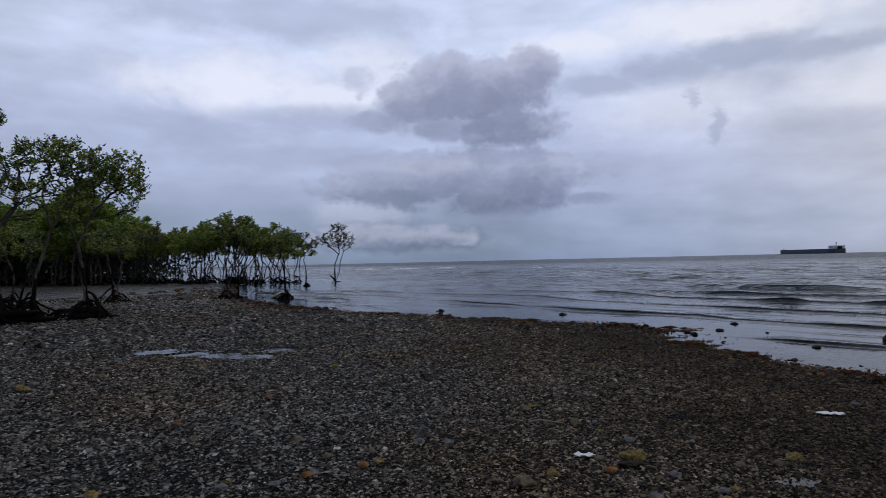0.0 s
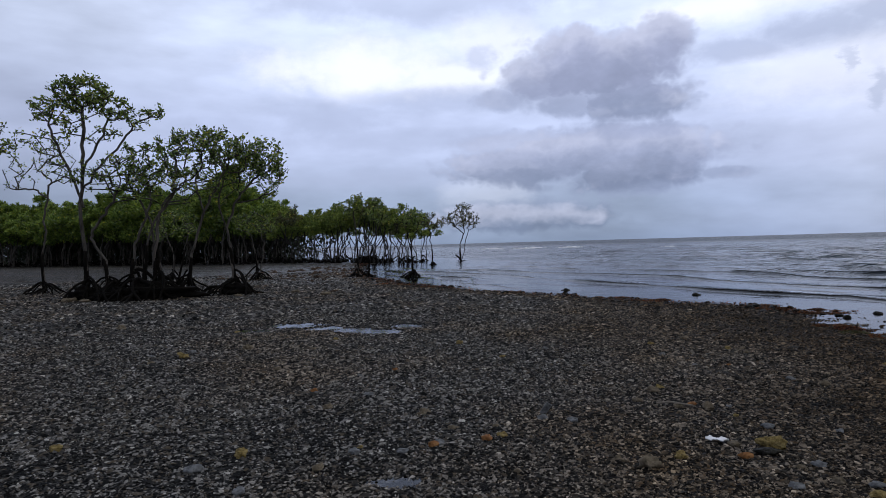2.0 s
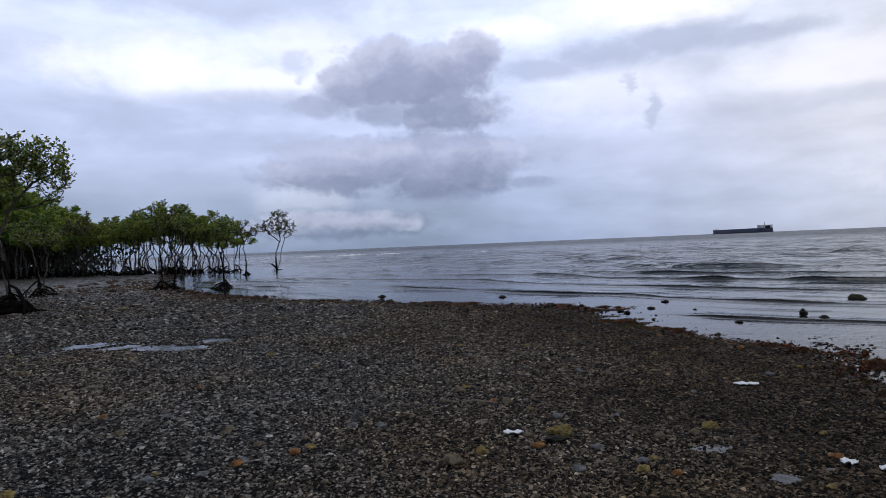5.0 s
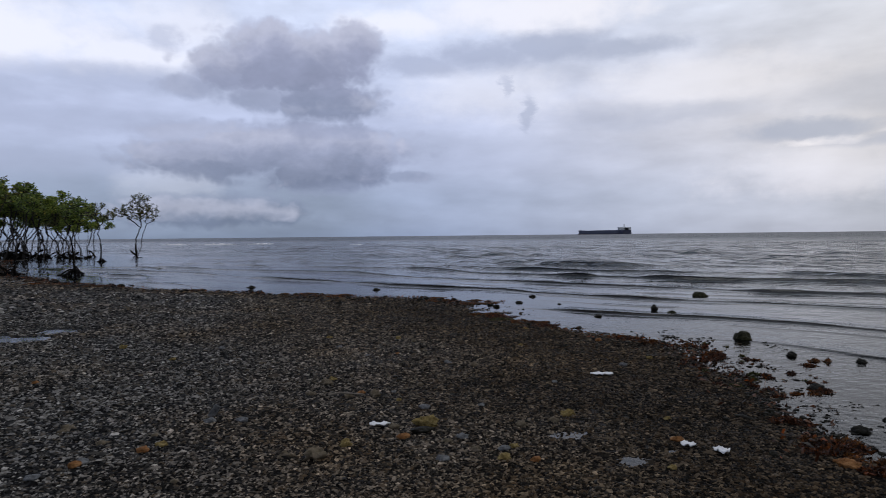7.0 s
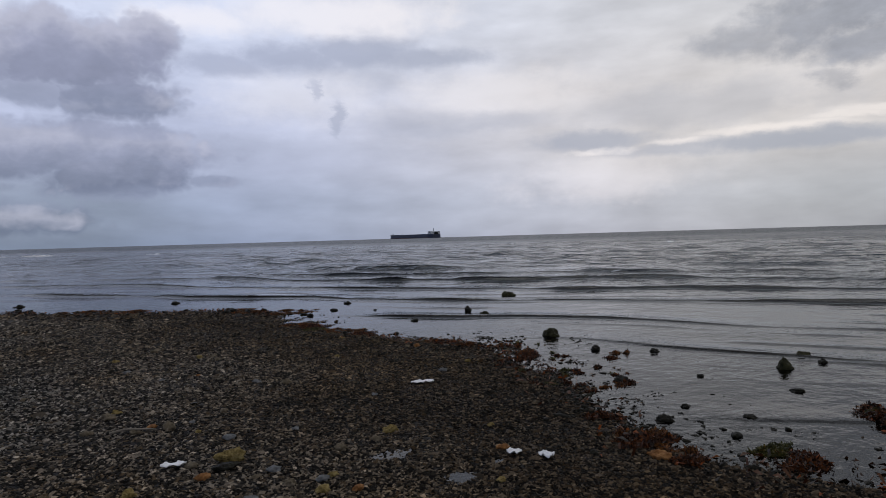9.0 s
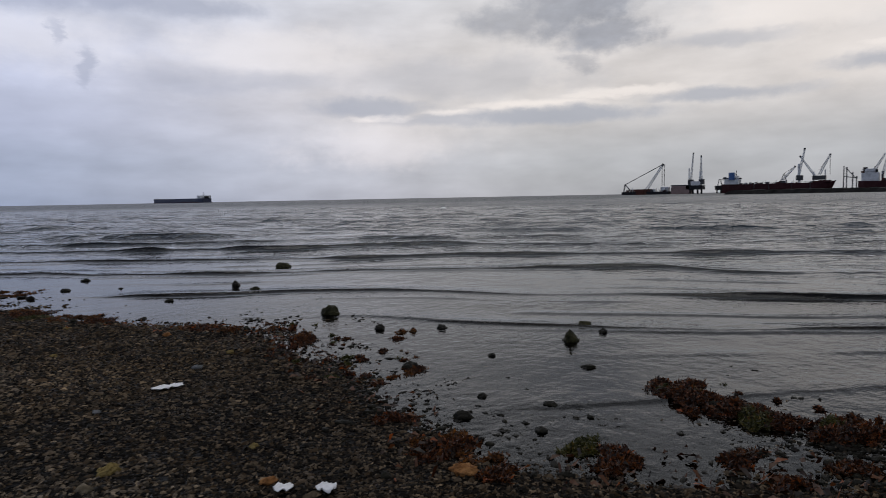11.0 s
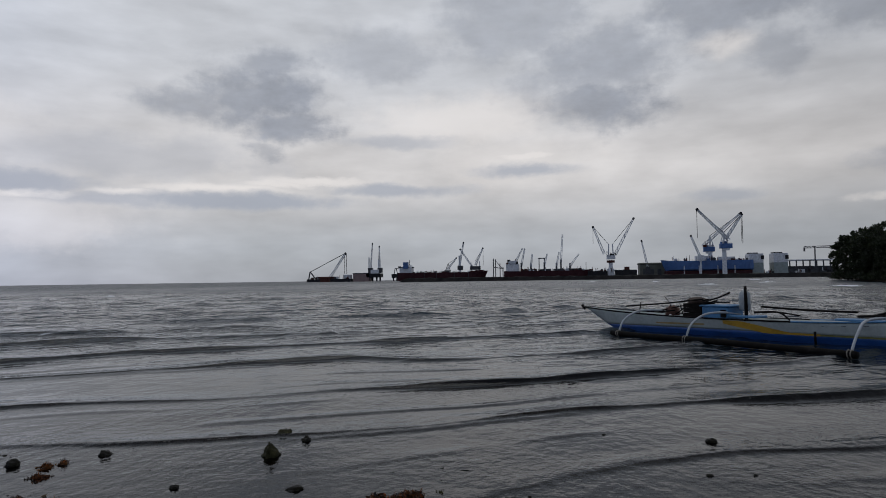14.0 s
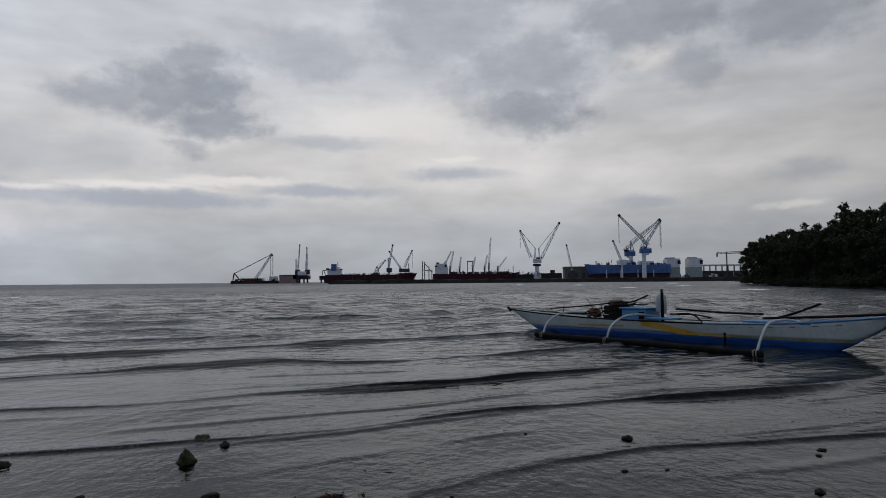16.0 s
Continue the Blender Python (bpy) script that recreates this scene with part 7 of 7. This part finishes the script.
# seaweed: tufts of short crinkled blades
def weed(x, y, w, h, tall, n, mat, label, seed, base=None, name="seaweed", group="seaweed clumps"):
    r = np.random.default_rng(seed)
    a, q = r.uniform(0, 2 * math.pi, n), r.uniform(0, 1, n) ** 0.5
    lobe = 0.85 + 0.30 * np.sin(2 * a + seed) + 0.22 * np.sin(3 * a + 2.1 * seed) + 0.15 * np.sin(7 * a + 1.3 * seed)
    px, py = x + w * lobe * q * np.cos(a), y + h * lobe * q * np.sin(a)
    dome = tall * (1 - 0.75 * q ** 2) * (0.6 + 0.8 * fbm(px * 5, py * 5, 2, seed))
    z0 = np.maximum(land_height(px, py), SEA - 0.05) if base is None else np.full(n, base)
    p = np.stack([px, py, z0 + dome * r.uniform(0.0, 1.0, n)], -1)
    d = r.normal(0, 1, (n, 3))
    d[:, 2] = np.abs(d[:, 2]) * 0.35
    d /= np.linalg.norm(d, axis=1)[:, None]
    s = np.cross(d, r.normal(0, 1, (n, 3)))
    s /= np.linalg.norm(s, axis=1)[:, None]
    ln = r.uniform(0.006, 0.019, (n, 1))
    wd = ln * r.uniform(0.3, 0.65, (n, 1))
    k1 = r.normal(0, 0.006, (n, 3))
    v = np.stack([p - s * wd * 0.6, p + s * wd * 0.6, p + d * ln * 0.55 + s * wd + k1, p + d * ln * 0.55 - s * wd + k1, p + d * ln + k1 * 2], 1).reshape(-1, 3)
    k = 5 * np.arange(n)[:, None]
    f = np.concatenate([k + (0, 1, 2), k + (0, 2, 3), k + (3, 2, 4)], 1).reshape(-1, 3)
    ob = part(name, mesh_np(name, v, f, mat, False))
    return tagged(ob, label, "seaweed", group)


RED = "clump of dark red brown seaweed at the water's edge"
GRN = "clump of yellow green seaweed at the water's edge"
# the long bank of weed beside the walk: low lumps with water between, some over wet black rock
wr = np.random.default_rng(64)
BANK = catmull([(5.95, 2.55), (5.68, 2.25), (5.55, 1.9), (5.62, 1.5), (5.70, 1.2), (5.42, 0.9), (5.25, 0.5)], 6)
for k in range(44):
    q = BANK[int(len(BANK) * k / 44)] + wr.normal(0, 0.13, 2)
    w, m = wr.uniform(0.045, 0.18), wr.uniform() < 0.22
    if k % 6 == 0:
        stone(q[0], q[1], 1.5 * w, WET_STONE, 120 + k, "wet black rock under a bank of seaweed", 0.4, "rocks under the weed bank", lift=-0.02)
    weed(q[0], q[1], w, w * wr.uniform(0.6, 1.1), wr.uniform(0.025, 0.10), int(65000 * w * w) + 250, WEED_GREEN if m else WEED_RED, GRN if m else RED, 140 + k)
for k in range(26):
    q = BANK[int(len(BANK) * k / 26)] + wr.normal(0, 0.24, 2)
    u = wr.uniform(0.025, 0.065)
    weed(q[0], q[1], u, u * wr.uniform(0.5, 1.1), wr.uniform(0.015, 0.05), int(60000 * u * u) + 120, WEED_GREEN if k % 6 == 2 else WEED_RED, GRN if k % 6 == 2 else RED, 500 + k)
for k, (x, y, w, n, m) in enumerate([(4.35, 2.32, 0.22, 700, 0), (4.41, 2.57, 0.17, 500, 1), (3.88, 3.24, 0.22, 600, 0), (4.14, 3.86, 0.16, 400, 0), (5.27, 4.60, 0.13, 350, 0), (6.13, 5.6, 0.12, 350, 0),
                                     (5.51, 6.4, 0.22, 600, 0), (3.75, 2.75, 0.14, 350, 0), (4.75, 1.75, 0.16, 400, 0), (4.55, 1.45, 0.13, 300, 0), (4.95, 1.2, 0.15, 350, 0), (5.2, 7.9, 0.25, 500, 0), (4.8, 9.6, 0.28, 500, 0),
                                     (4.5, 11.0, 0.32, 500, 0), (4.35, 10.6, 0.2, 300, 1)]):
    weed(x, y, w, w * 0.8, 0.045, int(n * 5), WEED_GREEN if m else WEED_RED, GRN if m else RED, 170 + k)

# rusty mats of weed stranded along the edge
WEED_BROWN = leaf_mat("brown_seaweed", (0.012, 0.006, 0.003), (0.065, 0.026, 0.009), (0.20, 0.085, 0.028), 0.08)
EDGE_WEED = [(4.0, 15.1, 0.5), (4.3, 14.5, 0.5), (4.6, 14.0, 0.45), (4.85, 13.5, 0.45), (5.35, 13.7, 0.3), (4.55, 10.2, 0.3), (4.85, 10.0, 0.25), (4.4, 11.4, 0.3), (5.3, 7.9, 0.25), (5.45, 7.5, 0.25),
             (5.6, 6.6, 0.22), (6.45, 5.85, 0.14), (5.15, 4.5, 0.18), (4.0, 3.35, 0.2), (3.9, 3.1, 0.2), (1.2, 17.6, 0.4), (2.2, 16.6, 0.4), (-1.5, 20.2, 0.4), (-4.6, 23.4, 0.6), (-6.1, 25.0, 0.7)]
for k, (x, y, w) in enumerate(EDGE_WEED):
    for i in range(4):
        q = wr.normal(0, 0.5 * w, 2)
        u = w * wr.uniform(0.35, 0.6)
        weed(x + q[0], y + q[1], u, u * wr.uniform(0.35, 0.6), wr.uniform(0.02, 0.05), int(30000 * u * u) + 150, WEED_BROWN, "mat of rusty brown seaweed stranded at the water's edge", 600 + 5 * k + i)

# torn tufts of weed over the flat at the point
for k, (x, y, w) in enumerate([(5.45, 6.8, 0.5), (5.85, 7.2, 0.4), (5.3, 6.3, 0.5), (5.7, 5.95, 0.4), (5.1, 5.5, 0.45), (5.45, 5.1, 0.35), (4.95, 4.95, 0.35)]):
    for i in range(6):
        q = wr.normal(0, 0.55 * w, 2)
        u = wr.uniform(0.03, 0.085)
        weed(x + q[0], y + q[1], u, u * wr.uniform(0.5, 1.0), wr.uniform(0.015, 0.045), int(60000 * u * u) + 90, WEED_GREEN if (k + i) % 5 == 1 else WEED_RED, GRN if (k + i) % 5 == 1 else RED, 240 + 7 * k + i)

# the strand line: weed and dark stones strewn along the water's edge
r = np.random.default_rng(50)
pts = SHORELINE[(SHORELINE[:, 1] > 0.5) & (SHORELINE[:, 0] > -20) & (SHORELINE[:, 1] < 58)]
seg = r.integers(0, len(pts) - 1, 5200)
u = r.uniform(0, 1, (5200, 1))
q = pts[seg] * (1 - u) + pts[seg + 1] * u
lens = np.linalg.norm(pts[seg + 1] - pts[seg], axis=1)
q = q + np.stack([r.normal(0.05, 0.28, 5200), r.normal(0, 0.28, 5200)], -1)
keep = r.uniform(0, 1, 5200) < lens / lens.max() * smooth(fbm(q[:, 0] * 0.8, q[:, 1] * 0.8, 3, 71), 0.38, 0.58)
q = q[keep]
sz = np.clip(r.lognormal(math.log(0.07), 0.45, len(q)), 0.03, 0.2) * np.clip(0.35 + 0.045 * q[:, 1], 0.4, 1.2)
tagged(scatter_pebbles("strand_stones", q[:, 0], q[:, 1], sz, r, 0.2, WET_STONE, 0.2, True), "dark wet stones strewn along the waterline", "stones", kind="stuff")
n = 26000
seg = r.integers(0, len(pts) - 1, n)
u = r.uniform(0, 1, (n, 1))
q = pts[seg] * (1 - u) + pts[seg + 1] * u
q = q + r.normal(0, 0.22, (n, 2)) + (-0.1, 0.0)
lens = np.linalg.norm(pts[seg + 1] - pts[seg], axis=1)
q = q[r.uniform(0, 1, n) < lens / lens.max() * smooth(fbm(q[:, 0] * 0.9, q[:, 1] * 0.9, 3, 75), 0.36, 0.52)]
n = len(q)
p = np.stack([q[:, 0], q[:, 1], land_height(q[:, 0], q[:, 1]) + r.uniform(0.0, 0.05, n)], -1)
d = r.normal(0, 1, (n, 3)) * (1, 1, 0.5)
d /= np.linalg.norm(d, axis=1)[:, None]
s = np.cross(d, (0.1, 0.2, 1.0))
ln = r.uniform(0.025, 0.085, (n, 1))
v = np.stack([p - s * ln * 0.18, p + s * ln * 0.18, p + d * ln * 0.6 + s * ln * 0.22 + (0, 0, 0.02), p + d * ln], 1).reshape(-1, 3)
k = 4 * np.arange(n)[:, None]
f = np.concatenate([k + (0, 1, 2), k + (0, 2, 3)], 1).reshape(-1, 3)
tagged(part("strand_weed", mesh_np("strand_weed", v, f, WEED_RED, False)), "dead red brown seaweed along the strand line", "seaweed", kind="stuff")

WRACK = rock_mat("brown_wrack", (0.02, 0.012, 0.008), (0.065, 0.042, 0.027), (0.15, 0.115, 0.085), 0.9)
# small stones and shell grit in the shallows
x, y = r.uniform(3.4, 7.8, 44000), r.uniform(0.2, 8.6, 44000)
s0 = shore_distance(x, y)
keep = (s0 < 0.1) & (s0 > -2.6) & (r.uniform(0, 1, 44000) < 1.7 * np.exp(s0 / (0.8 + 0.9 * smooth(y, 3.0, 5.0))) * smooth(fbm(x * 1.3, y * 1.3, 3, 88), 0.34, 0.58))
x, y = x[keep], y[keep]
tagged(scatter_pebbles("shallow_stones", x, y, np.clip(r.lognormal(math.log(0.026), 0.42, len(x)), 0.014, 0.065), r, 0.2, WET_STONE, 0.15), "small dark stones breaking the shallow water", "stones", kind="stuff")

# brown wrack and rubble on the flat before the grove
n = 700
x = r.uniform(-19.0, -6.0, n)
y = 37.0 + (x + 12.5) * -0.55 + r.normal(0, 5.5, n)
keep = (shore_distance(x, y) > -0.4) & (smooth(fbm(x * 0.45, y * 0.3, 3, 95), 0.42, 0.58) > r.uniform(0, 1, n))
x, y = x[keep], y[keep]
tagged(scatter_pebbles("rubble", x, y, np.clip(r.lognormal(math.log(0.13), 0.45, len(x)), 0.06, 0.35), r, 0.1, WRACK, 0.2, True), "brown rubble and wrack strewn before the grove", "rubble", kind="stuff")

# pale stones by the mangrove roots
for k, (x, y, w) in enumerate([(-15.3, 18.2, 0.5), (-14.6, 18.0, 0.35), (-12.6, 18.9, 0.4), (-12.3, 18.8, 0.3), (-11.9, 19.0, 0.35), (-10.2, 19.4, 0.3), (-8.9, 21.0, 0.3), (-7.4, 19.8, 0.35)]):
    stone(x, y, w, TAN, 220 + k, "pale stone lying by the mangrove roots", 0.35, "stones by the roots")


# white water: short breaking crests
FOAM = weathered("white_foam", (0.78, 0.80, 0.82), 0.9, 0.15, 3.0, relief=0.6)


def foam(x, y, length, width, tall, turn, seed):
    r = np.random.default_rng(seed)
    n = max(10, int(length * 3))
    vs, fs = [], []
    for i in range(n + 1):
        u = i / n - 0.5
        env = max(0.05, 1 - (2 * u) ** 2) * (0.45 + 0.75 * r.uniform())
        for v, z in ((-0.5, -0.05), (-0.2, 0.8), (0.1, 1.0), (0.5, -0.05)):
            vs.append((u * length, v * width * env + r.normal(0, 0.05 * width), z * tall * env - 0.02 + r.normal(0, 0.06 * tall)))
    for i in range(n):
        for k in range(3):
            a = i * 4 + k
            fs.append((a, a + 4, a + 5, a + 1))
    z = float(wave_height(np.array([float(x)]), np.array([float(y)]))[0])
    ob = part("foam", mesh_of("foam", vs, fs, FOAM, True))
    ob.matrix_world = pose(x, y, z + 0.02, 0, 0, turn)
    return tagged(ob, "white foam on a breaking wave", "foam", "breaking crests")


for k, (x, y, ln, tall, turn) in enumerate([(-5, 150, 9.0, 0.35, 5), (4, 146, 7.0, 0.3, -4), (-14, 158, 6.0, 0.3, 8), (20, 120, 3.0, 0.2, -20), (215, -6, 4.0, 0.3, 80), (190, -22, 3.0, 0.3, 95), (230, -58, 5.0, 0.3, 100),
                                            (120, -22, 3.5, 0.25, 100), (150, -40, 4.0, 0.25, 100), (95, -34, 6.0, 0.2, 110), (60, 30, 2.0, 0.12, 60), (75, 58, 2.5, 0.15, 55)]):
    foam(x, y, ln, 0.9, tall, turn, 300 + k)
